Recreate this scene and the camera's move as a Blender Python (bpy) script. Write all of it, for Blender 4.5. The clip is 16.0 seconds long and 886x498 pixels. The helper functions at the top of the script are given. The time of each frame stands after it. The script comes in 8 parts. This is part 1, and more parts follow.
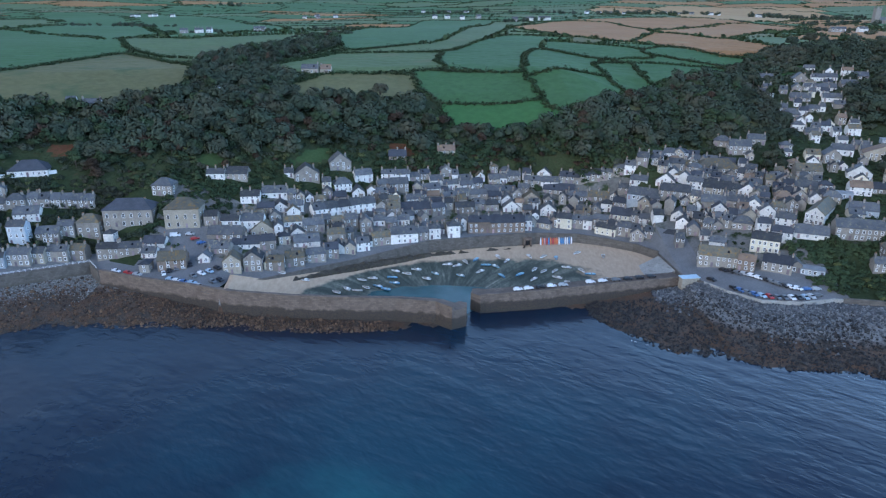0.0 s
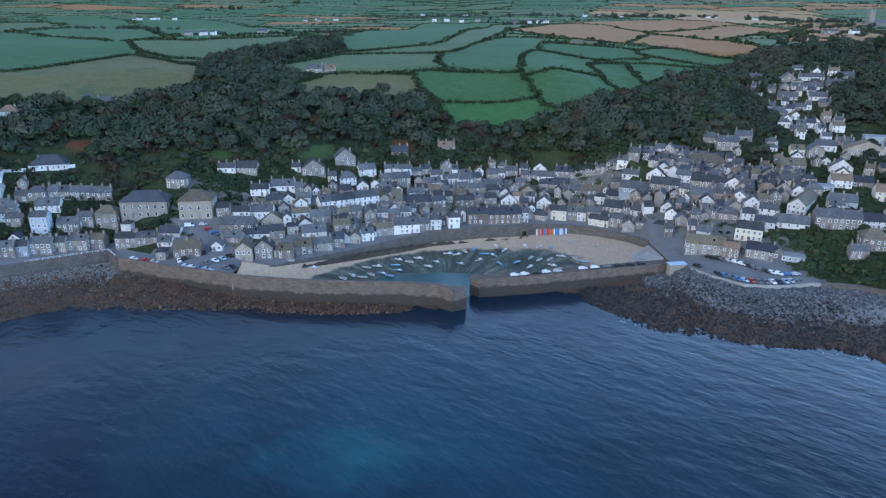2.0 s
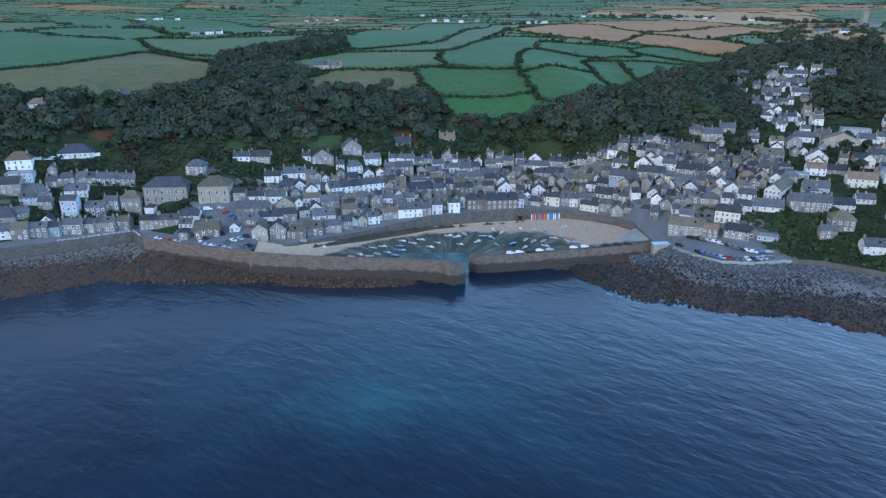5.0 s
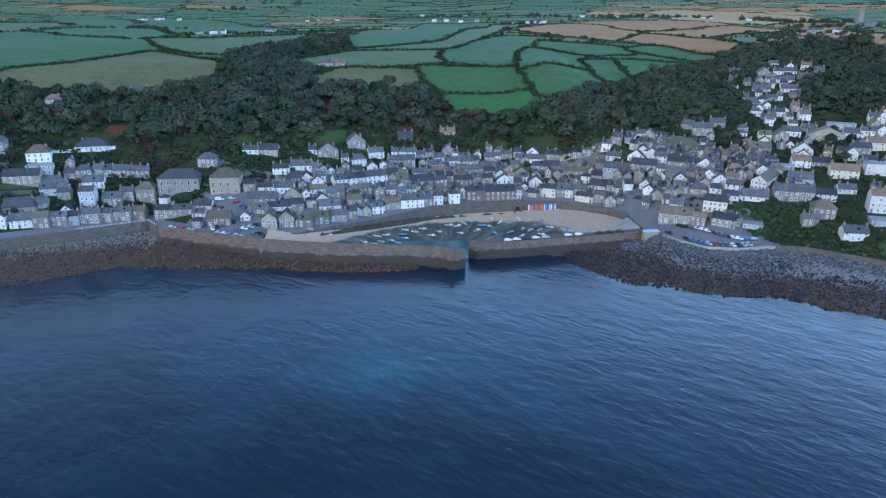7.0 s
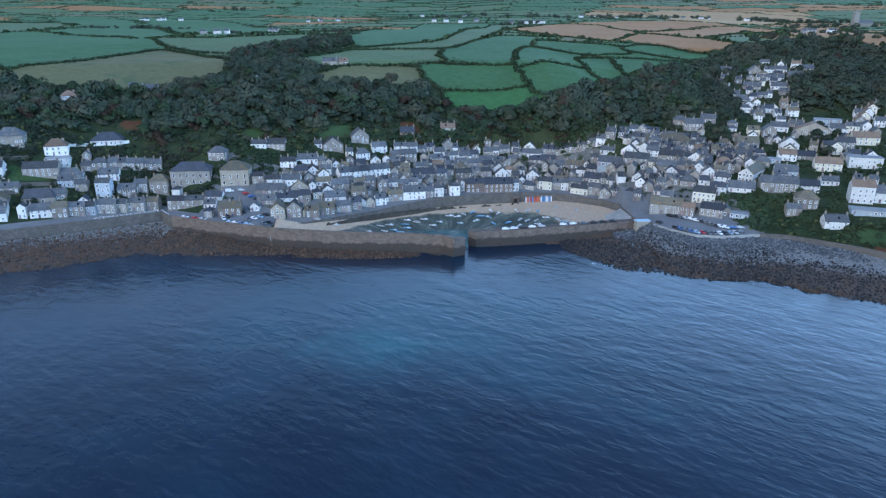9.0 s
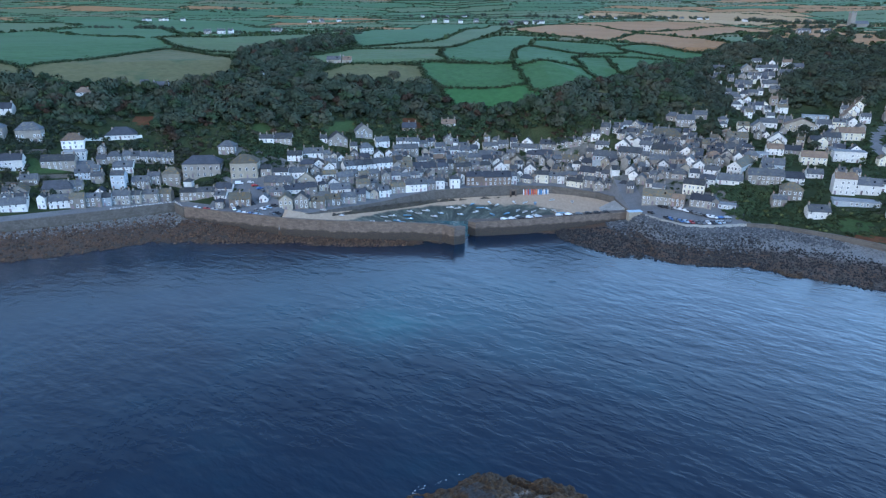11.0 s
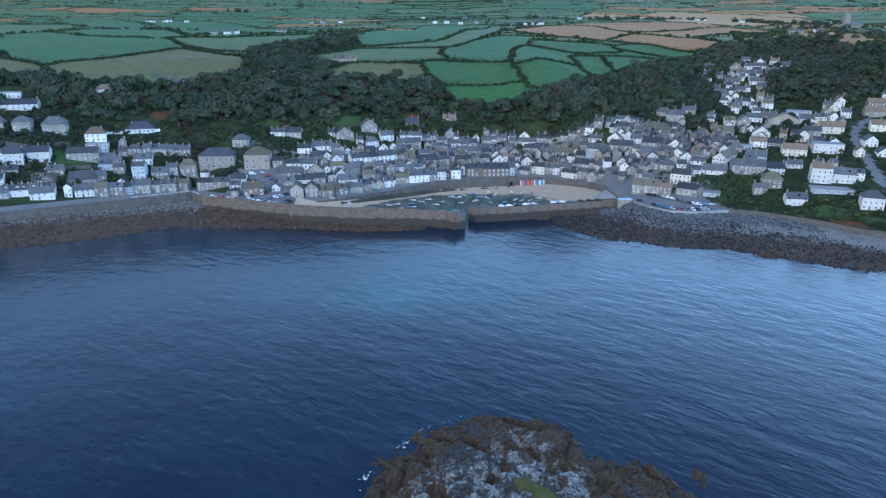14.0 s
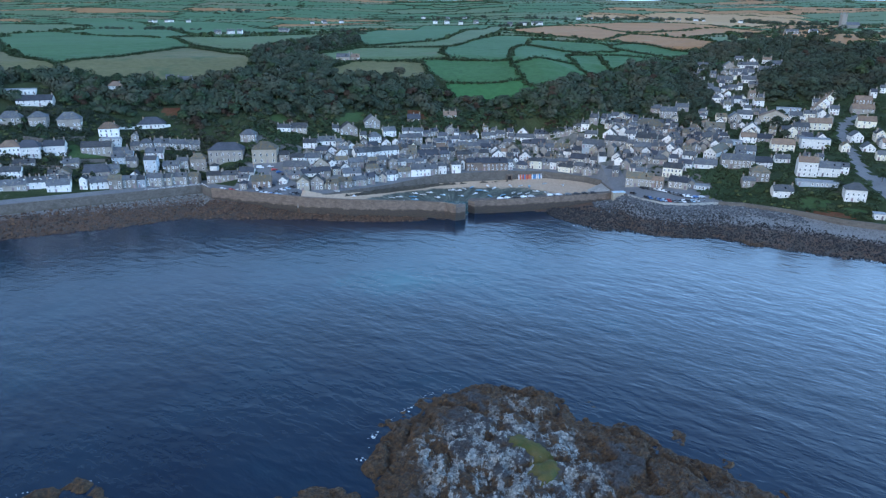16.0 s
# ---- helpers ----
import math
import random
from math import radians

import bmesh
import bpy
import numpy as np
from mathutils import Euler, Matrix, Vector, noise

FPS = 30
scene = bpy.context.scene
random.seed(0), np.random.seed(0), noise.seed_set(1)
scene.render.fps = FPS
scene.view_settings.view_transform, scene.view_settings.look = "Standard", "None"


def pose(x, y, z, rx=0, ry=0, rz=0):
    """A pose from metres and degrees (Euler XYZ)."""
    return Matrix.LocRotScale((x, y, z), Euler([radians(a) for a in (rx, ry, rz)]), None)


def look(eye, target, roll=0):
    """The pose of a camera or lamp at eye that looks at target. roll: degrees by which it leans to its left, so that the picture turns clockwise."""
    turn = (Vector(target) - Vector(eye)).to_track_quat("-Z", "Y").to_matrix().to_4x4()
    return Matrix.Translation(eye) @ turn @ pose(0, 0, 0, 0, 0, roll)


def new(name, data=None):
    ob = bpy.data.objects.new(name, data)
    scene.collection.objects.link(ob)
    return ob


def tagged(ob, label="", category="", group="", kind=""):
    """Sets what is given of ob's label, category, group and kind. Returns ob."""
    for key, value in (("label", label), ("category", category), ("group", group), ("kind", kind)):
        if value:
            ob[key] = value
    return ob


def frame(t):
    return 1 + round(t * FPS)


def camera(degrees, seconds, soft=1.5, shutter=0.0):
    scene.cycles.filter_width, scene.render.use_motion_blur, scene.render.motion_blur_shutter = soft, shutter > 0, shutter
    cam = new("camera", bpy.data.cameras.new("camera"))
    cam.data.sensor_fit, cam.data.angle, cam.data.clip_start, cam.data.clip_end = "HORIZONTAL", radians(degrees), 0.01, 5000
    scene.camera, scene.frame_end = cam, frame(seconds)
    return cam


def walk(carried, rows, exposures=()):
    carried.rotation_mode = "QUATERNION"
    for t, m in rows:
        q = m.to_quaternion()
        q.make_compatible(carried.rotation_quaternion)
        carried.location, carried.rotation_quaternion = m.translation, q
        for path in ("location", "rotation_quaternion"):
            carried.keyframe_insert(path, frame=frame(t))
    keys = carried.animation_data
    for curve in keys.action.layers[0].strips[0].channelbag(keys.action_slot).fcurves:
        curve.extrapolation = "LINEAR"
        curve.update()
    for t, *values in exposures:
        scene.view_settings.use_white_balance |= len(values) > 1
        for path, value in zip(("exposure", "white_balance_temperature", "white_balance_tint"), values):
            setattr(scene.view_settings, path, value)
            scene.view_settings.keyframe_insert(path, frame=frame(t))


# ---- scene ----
cam = camera(69.45, 16.0, soft=1.25)
PATH = [
    (0, look((0.00, -227.80, 108.03), (-0.55, 53.85, 4.73), 0.26)),
    (0.5, look((-0.12, -231.76, 107.81), (-0.58, 50.10, 5.08), 0.23)),
    (1, look((-0.25, -235.73, 107.60), (-0.61, 46.37, 5.51), 0.23)),
    (1.5, look((-0.37, -239.70, 107.39), (-0.73, 42.38, 5.28), 0.21)),
    (2, look((-0.50, -243.68, 107.19), (-0.78, 38.45, 5.20), 0.23)),
    (2.5, look((-0.63, -247.66, 106.98), (-0.91, 34.53, 5.16), 0.25)),
    (3, look((-0.75, -251.64, 106.79), (-1.01, 30.56, 4.98), 0.26)),
    (3.5, look((-0.88, -255.63, 106.60), (-1.00, 26.59, 4.84), 0.28)),
    (4, look((-1.00, -259.61, 106.41), (-1.06, 22.60, 4.64), 0.29)),
    (6.5, look((-1.64, -279.54, 105.51), (-1.57, 2.75, 3.95), 0.26)),
    (7, look((-1.77, -283.52, 105.34), (-1.71, -1.26, 3.72), 0.24)),
    (7.5, look((-1.90, -287.50, 105.17), (-1.72, -5.21, 3.62), 0.24)),
    (8, look((-2.03, -291.47, 105.01), (-1.81, -9.17, 3.50), 0.26)),
    (8.5, look((-2.16, -295.44, 104.85), (-1.95, -13.11, 3.42), 0.24)),
    (9, look((-2.28, -299.41, 104.69), (-2.06, -17.06, 3.31), 0.25)),
    (11.5, look((-2.93, -319.14, 103.91), (-2.66, -36.68, 2.83), 0.28)),
    (12, look((-3.06, -323.06, 103.76), (-2.86, -40.59, 2.73), 0.26)),
    (12.5, look((-3.19, -326.97, 103.62), (-3.02, -44.47, 2.65), 0.25)),
    (13, look((-3.32, -330.88, 103.47), (-3.19, -48.35, 2.59), 0.26)),
    (13.5, look((-3.45, -334.77, 103.32), (-3.32, -52.18, 2.60), 0.22)),
    (14, look((-3.58, -338.65, 103.18), (-3.46, -56.01, 2.61), 0.22)),
    (14.5, look((-3.71, -342.52, 103.03), (-3.57, -59.88, 2.47), 0.24)),
    (15, look((-3.84, -346.38, 102.89), (-3.68, -63.73, 2.35), 0.26)),
    (15.5, look((-3.97, -350.22, 102.75), (-3.75, -67.55, 2.26), 0.28)),
    (16, look((-4.10, -354.06, 102.60), (-3.88, -71.35, 2.21), 0.28)),
]
walk(cam, PATH, exposures=[(0.0, 0.72, 5850, 11), (7.0, 0.82, 5680, 9), (16.0, 0.88, 5600, 8)])

# ---- sky and sun: a dull evening under thin overcast ----
world = bpy.data.worlds.new("sky")
scene.world = world
world.use_nodes = True
wn = world.node_tree
sky = wn.nodes.new("ShaderNodeTexSky")
sky.sky_type = "NISHITA"
sky.sun_disc = False
sky.sun_elevation = radians(28)
sky.sun_rotation = radians(219)
sky.altitude = 50
sky.dust_density = 1.0
sky.ozone_density = 1.5
# clear sky and a thin even veil of cloud over it, brighter towards the horizon and thinner in the east
aim = wn.nodes.new("ShaderNodeTexCoord")
level = wn.nodes.new("ShaderNodeSeparateXYZ")
wn.links.new(aim.outputs["Generated"], level.inputs[0])
haze = wn.nodes.new("ShaderNodeValToRGB")
haze.color_ramp.elements[0].color = (0.42, 0.67, 1.0, 1)
haze.color_ramp.elements[1].color = (0.085, 0.14, 0.25, 1)
haze.color_ramp.elements[1].position = 0.6
middle = haze.color_ramp.elements.new(0.34)
middle.color = (0.40, 0.65, 0.98, 1)
wn.links.new(level.outputs[2], haze.inputs["Fac"])
veil = wn.nodes.new("ShaderNodeMix")
veil.data_type, veil.blend_type = "RGBA", "ADD"
veil.inputs[0].default_value = 1.0
thick = wn.nodes.new("ShaderNodeVectorMath")
thick.operation = "SCALE"
east = wn.nodes.new("ShaderNodeMath")
east.operation = "MULTIPLY_ADD"
east.inputs[1].default_value, east.inputs[2].default_value = 12.8, 14.3
wn.links.new(level.outputs[0], east.inputs[0])
wn.links.new(east.outputs[0], thick.inputs["Scale"])
wn.links.new(haze.outputs["Color"], thick.inputs[0])
wn.links.new(sky.outputs["Color"], veil.inputs[6])
wn.links.new(thick.outputs["Vector"], veil.inputs[7])
background = wn.nodes["Background"]
background.inputs["Strength"].default_value = 0.085
wn.links.new(veil.outputs[2], background.inputs["Color"])
sun = new("sun", bpy.data.lights.new("sun", "SUN"))
sun.data.energy, sun.data.angle, sun.data.color = 0.5, radians(50), (1.0, 0.95, 0.89)
sun.matrix_world = look((0, 0, 0), (0.55, 0.68, -0.50))

# ---- materials ----
def shader(name):
    m = bpy.data.materials.new(name)
    m.use_nodes = True
    t = m.node_tree
    return m, t, t.nodes["Principled BSDF"]


def add(t, kind, **sockets):
    n = t.nodes.new(kind)
    for k, v in sockets.items():
        n.inputs[k.replace("_", " ")].default_value = v
    return n


def noise_at(t, scale, detail=4.0, rough=0.6, stretch=(1, 1, 1)):
    """World-space noise: its factor output."""
    g = t.nodes.new("ShaderNodeNewGeometry")
    mp = add(t, "ShaderNodeMapping")
    mp.inputs["Scale"].default_value = stretch
    t.links.new(g.outputs["Position"], mp.inputs["Vector"])
    n = add(t, "ShaderNodeTexNoise", Scale=scale, Detail=detail, Roughness=rough)
    t.links.new(mp.outputs["Vector"], n.inputs["Vector"])
    return n.outputs["Fac"]


def ramp(t, fac, *stops):
    r = t.nodes.new("ShaderNodeValToRGB")
    e = r.color_ramp.elements
    while len(e) < len(stops):
        e.new(0.5)
    for el, (p, c) in zip(e, stops):
        el.position = p
        el.color = (*c, 1) if len(c) == 3 else c
    t.links.new(fac, r.inputs["Fac"])
    return r.outputs["Color"]


def mix(t, fac, a, b, how="MIX"):
    n = t.nodes.new("ShaderNodeMix")
    n.data_type, n.blend_type = "RGBA", how
    for sock, v in ((n.inputs[0], fac), (n.inputs[6], a), (n.inputs[7], b)):
        if isinstance(v, (int, float)):
            sock.default_value = v
        elif isinstance(v, tuple):
            sock.default_value = (*v, 1)
        else:
            t.links.new(v, sock)
    return n.outputs[2]


def maths(t, how, a, b=0.0, c=0.0):
    n = t.nodes.new("ShaderNodeMath")
    n.operation = how
    for sock, v in zip(n.inputs, (a, b, c)):
        if isinstance(v, (int, float)):
            sock.default_value = v
        else:
            t.links.new(v, sock)
    return n.outputs[0]


def bump(t, bsdf, height, strength=0.5, distance=0.1):
    n = add(t, "ShaderNodeBump", Strength=strength, Distance=distance)
    t.links.new(height, n.inputs["Height"])
    t.links.new(n.outputs["Normal"], bsdf.inputs["Normal"])


def random_of(t):
    return t.nodes.new("ShaderNodeObjectInfo").outputs["Random"]


def island_random(t):
    return t.nodes.new("ShaderNodeNewGeometry").outputs["Random Per Island"]


def speckled(name, dark, light, scale=0.6, fine=4.0, rough=0.9, relief=0.4, distance=0.05, vary=0.35, stain=None, stain_at=0.62, metal=0.0, gloss=0.3):
    """A weathered surface: blotches between two colours, fine grain, a tone of its own for each object, and stains."""
    m, t, b = shader(name)
    big, small = noise_at(t, scale), noise_at(t, fine, 6.0)
    col = ramp(t, big, (0.3, dark), (0.7, light))
    col = mix(t, 0.35, col, ramp(t, small, (0.3, tuple(c * 0.55 for c in dark)), (0.7, tuple(min(1, c * 1.25) for c in light))))
    if stain:
        patch = ramp(t, noise_at(t, scale * 2.2, 5.0, 0.65), (stain_at - 0.06, (0, 0, 0)), (stain_at + 0.06, (1, 1, 1)))
        col = mix(t, patch, col, stain)
    if vary:
        v = maths(t, "MULTIPLY_ADD", random_of(t), vary, 1 - vary / 2)
        col = mix(t, 1.0, col, tint(t, v), "MULTIPLY")
    t.links.new(col, b.inputs["Base Color"])
    b.inputs["Roughness"].default_value = rough
    b.inputs["Metallic"].default_value = metal
    b.inputs["Specular IOR Level"].default_value = gloss
    if relief:
        bump(t, b, small, relief, distance)
    return m


def tint(t, v):
    n = t.nodes.new("ShaderNodeCombineColor")
    for s in n.inputs[:3]:
        t.links.new(v, s)
    return n.outputs[0]


def plain(name, colour, rough=0.5, metal=0.0):
    m, t, b = shader(name)
    n = noise_at(t, 1.3)
    t.links.new(ramp(t, n, (0.25, tuple(c * 0.82 for c in colour)), (0.75, colour)), b.inputs["Base Color"])
    b.inputs["Roughness"].default_value = rough
    b.inputs["Metallic"].default_value = metal
    return m


granite = speckled("granite", (0.170, 0.152, 0.132), (0.308, 0.280, 0.245), 0.25, 2.2, stain=(0.13, 0.112, 0.095), stain_at=0.68, vary=0.5)
pale_stone = speckled("pale_stone", (0.27, 0.235, 0.185), (0.41, 0.365, 0.295), 0.25, 2.0, vary=0.35)
brown_stone = speckled("brown_stone", (0.15, 0.115, 0.092), (0.26, 0.205, 0.165), 0.25, 2.2, vary=0.4)
whitewash = speckled("whitewash", (0.585, 0.56, 0.525), (0.75, 0.725, 0.685), 0.3, 1.5, relief=0.1, vary=0.35, stain=(0.45, 0.44, 0.41), stain_at=0.72)
cream = speckled("cream", (0.62, 0.56, 0.43), (0.76, 0.70, 0.56), 0.3, 1.5, relief=0.1, vary=0.25)
blue_render = speckled("blue_render", (0.30, 0.335, 0.37), (0.40, 0.435, 0.465), 0.3, 1.5, relief=0.1, vary=0.5)
slate = speckled("slate", (0.044, 0.048, 0.056), (0.102, 0.106, 0.114), 0.35, 3.0, rough=0.7, stain=(0.165, 0.15, 0.105), stain_at=0.62, vary=1.0)
dark_slate = speckled("dark_slate", (0.03, 0.033, 0.042), (0.065, 0.069, 0.082), 0.35, 3.0, rough=0.66, vary=0.6)
lichen_slate = speckled("lichen_slate", (0.085, 0.08, 0.068), (0.15, 0.135, 0.10), 0.3, 3.0, rough=0.8, stain=(0.21, 0.135, 0.055), stain_at=0.58, vary=0.4)
tan_tile = speckled("tan_tile", (0.12, 0.085, 0.065), (0.22, 0.155, 0.11), 0.35, 3.0, rough=0.8, stain=(0.32, 0.2, 0.08), stain_at=0.64, vary=0.5)
flat_roof = speckled("flat_roof", (0.16, 0.17, 0.18), (0.3, 0.31, 0.32), 0.35, 3.0, rough=0.8, vary=0.5)
paint_white = plain("paint_white", (0.8, 0.8, 0.8), 0.5)
clay = plain("clay", (0.32, 0.17, 0.10), 0.8)
glass = plain("glass", (0.012, 0.014, 0.018), 0.12)
door_paint = speckled("door_paint", (0.10, 0.12, 0.16), (0.3, 0.2, 0.2), 0.05, 1.0, rough=0.5, relief=0, vary=0.9)
asphalt = speckled("asphalt", (0.115, 0.117, 0.122), (0.18, 0.18, 0.183), 0.15, 2.0, relief=0.2, vary=0)
concrete = speckled("concrete", (0.24, 0.235, 0.22), (0.38, 0.37, 0.34), 0.2, 2.0, relief=0.2, vary=0.15, stain=(0.16, 0.15, 0.13))
scrub = speckled("scrub", (0.026, 0.036, 0.018), (0.055, 0.068, 0.032), 0.07, 0.9, relief=1.0, distance=0.6, vary=0, gloss=0.08, stain=(0.085, 0.055, 0.032), stain_at=0.66)
village_ground = speckled("village_ground", (0.105, 0.102, 0.096), (0.185, 0.178, 0.166), 0.08, 0.8, relief=0.4, vary=0, stain=(0.03, 0.045, 0.018), stain_at=0.57)
bracken = speckled("bracken", (0.085, 0.036, 0.02), (0.13, 0.062, 0.034), 0.2, 1.2, relief=0.8, distance=0.3, vary=0, gloss=0.08, stain=(0.05, 0.055, 0.022), stain_at=0.6)
garden_ground = speckled("garden_ground", (0.02, 0.03, 0.014), (0.045, 0.06, 0.028), 0.09, 0.9, relief=0.8, distance=0.3, vary=0, gloss=0.08, stain=(0.11, 0.1, 0.088), stain_at=0.68)
lawn = speckled("lawn", (0.038, 0.066, 0.026), (0.060, 0.094, 0.038), 0.05, 0.8, relief=0.3, vary=0, gloss=0.08)
FIELD = {
    "g": speckled("pasture", (0.044, 0.098, 0.034), (0.063, 0.130, 0.047), 0.015, 0.25, relief=0.3, vary=0, gloss=0.2, stain=(0.059, 0.122, 0.050)),
    "G": speckled("rich_pasture", (0.042, 0.112, 0.034), (0.058, 0.140, 0.046), 0.015, 0.25, relief=0.3, vary=0, gloss=0.2),
    "p": speckled("pale_pasture", (0.074, 0.110, 0.044), (0.102, 0.142, 0.058), 0.012, 0.25, relief=0.3, vary=0, gloss=0.2, stain=(0.112, 0.124, 0.056)),
    "t": speckled("dry_grass", (0.104, 0.104, 0.044), (0.14, 0.132, 0.060), 0.012, 0.25, relief=0.3, vary=0, gloss=0.2, stain=(0.068, 0.093, 0.040)),
    "b": speckled("bare_soil", (0.24, 0.112, 0.034), (0.31, 0.155, 0.053), 0.012, 0.25, relief=0.4, vary=0, gloss=0.2, stain=(0.27, 0.17, 0.065)),
    "s": speckled("stubble", (0.295, 0.175, 0.07), (0.36, 0.23, 0.10), 0.012, 0.25, relief=0.3, vary=0, gloss=0.2),
}
def leaf_material(name, a, b2, c, turned=(0.06, 0.05, 0.03), share=0.4):
    """Leaves that differ by spray, by tree and, over tens of metres, in how far they have turned."""
    m, t, b = shader(name)
    col = ramp(t, island_random(t), (0.0, a), (0.5, b2), (1.0, c))
    patch = ramp(t, noise_at(t, 0.045, 3.0, 0.55), (0.46, (0, 0, 0)), (0.66, (1, 1, 1)))
    col = mix(t, maths(t, "MULTIPLY", patch, share), col, turned)
    v = maths(t, "MULTIPLY_ADD", random_of(t), 0.5, 0.75)
    v = maths(t, "MULTIPLY", v, maths(t, "MULTIPLY_ADD", noise_at(t, 0.09, 3.0), 1.5, 0.25))
    t.links.new(mix(t, 1.0, col, tint(t, v), "MULTIPLY"), b.inputs["Base Color"])
    b.inputs["Roughness"].default_value = 0.8
    b.inputs["Specular IOR Level"].default_value = 0.15
    return m


leaf_green = leaf_material("leaf_green", (0.033, 0.052, 0.026), (0.042, 0.066, 0.033), (0.054, 0.082, 0.040), (0.072, 0.078, 0.030))
leaf_dark = leaf_material("leaf_dark", (0.040, 0.053, 0.034), (0.047, 0.062, 0.040), (0.054, 0.071, 0.046), (0.080, 0.064, 0.044), 0.5)
leaf_copper = leaf_material("leaf_copper", (0.050, 0.032, 0.022), (0.064, 0.041, 0.027), (0.078, 0.05, 0.033))
leaf_olive = leaf_material("leaf_olive", (0.066, 0.079, 0.029), (0.096, 0.110, 0.042), (0.125, 0.138, 0.054))
leaf_hedge = leaf_material("leaf_hedge", (0.022, 0.040, 0.018), (0.036, 0.060, 0.024), (0.062, 0.088, 0.036))
bark = speckled("bark", (0.06, 0.05, 0.04), (0.12, 0.1, 0.08), 0.8, 4.0)


def masonry(name, dry, wet, weed, low, high):
    """Coursed granite: blocks, a weedy tidal band with a ragged edge below and lichen above."""
    m, t, b = shader(name)
    g = t.nodes.new("ShaderNodeNewGeometry")
    s = t.nodes.new("ShaderNodeSeparateXYZ")
    t.links.new(g.outputs["Position"], s.inputs[0])
    c = t.nodes.new("ShaderNodeCombineXYZ")
    t.links.new(maths(t, "ADD", s.outputs[0], s.outputs[1]), c.inputs[0])
    t.links.new(s.outputs[2], c.inputs[1])
    bk = add(t, "ShaderNodeTexBrick", Scale=1.0)
    bk.inputs["Brick Width"].default_value, bk.inputs["Row Height"].default_value = 1.5, 0.7
    bk.inputs["Mortar Size"].default_value = 0.04
    bk.inputs["Color1"].default_value, bk.inputs["Color2"].default_value = (*dry, 1), (*[q * 0.5 for q in dry], 1)
    bk.inputs["Mortar"].default_value = (*[q * 0.4 for q in dry], 1)
    t.links.new(c.outputs[0], bk.inputs["Vector"])
    n1, n2 = noise_at(t, 0.35, 5.0), noise_at(t, 2.2, 5.0)
    col = mix(t, 0.4, bk.outputs["Color"], ramp(t, n1, (0.3, tuple(q * 0.5 for q in dry)), (0.7, tuple(q * 1.35 for q in dry))))
    z = maths(t, "ADD", s.outputs[2], maths(t, "MULTIPLY_ADD", n1, 3.0, -1.5))
    band = ramp(t, maths(t, "MULTIPLY_ADD", z, 1 / (high - low), -low / (high - low)), (0.35, (0, 0, 0)), (0.65, (1, 1, 1)))
    col = mix(t, band, ramp(t, n2, (0.35, wet), (0.65, weed)), col)
    t.links.new(col, b.inputs["Base Color"])
    b.inputs["Roughness"].default_value = 0.85
    bump(t, b, maths(t, "ADD", bk.outputs["Fac"], maths(t, "MULTIPLY", n2, -0.8)), -0.6, 0.12)
    return m


pier_stone = masonry("pier_stone", (0.172, 0.130, 0.102), (0.026, 0.023, 0.021), (0.066, 0.047, 0.032), 2.8, 5.6)
wall_stone = masonry("wall_stone", (0.128, 0.112, 0.096), (0.055, 0.05, 0.042), (0.10, 0.085, 0.065), 2.6, 6.4)
ledge_stone = speckled("ledge_stone", (0.03, 0.027, 0.022), (0.10, 0.085, 0.066), 0.3, 1.6, relief=1.0, distance=0.4, vary=0, stain=(0.06, 0.05, 0.022), stain_at=0.6)
boulder_stone = speckled("boulder_stone", (0.17, 0.18, 0.19), (0.36, 0.365, 0.37), 0.5, 3.0, vary=0)

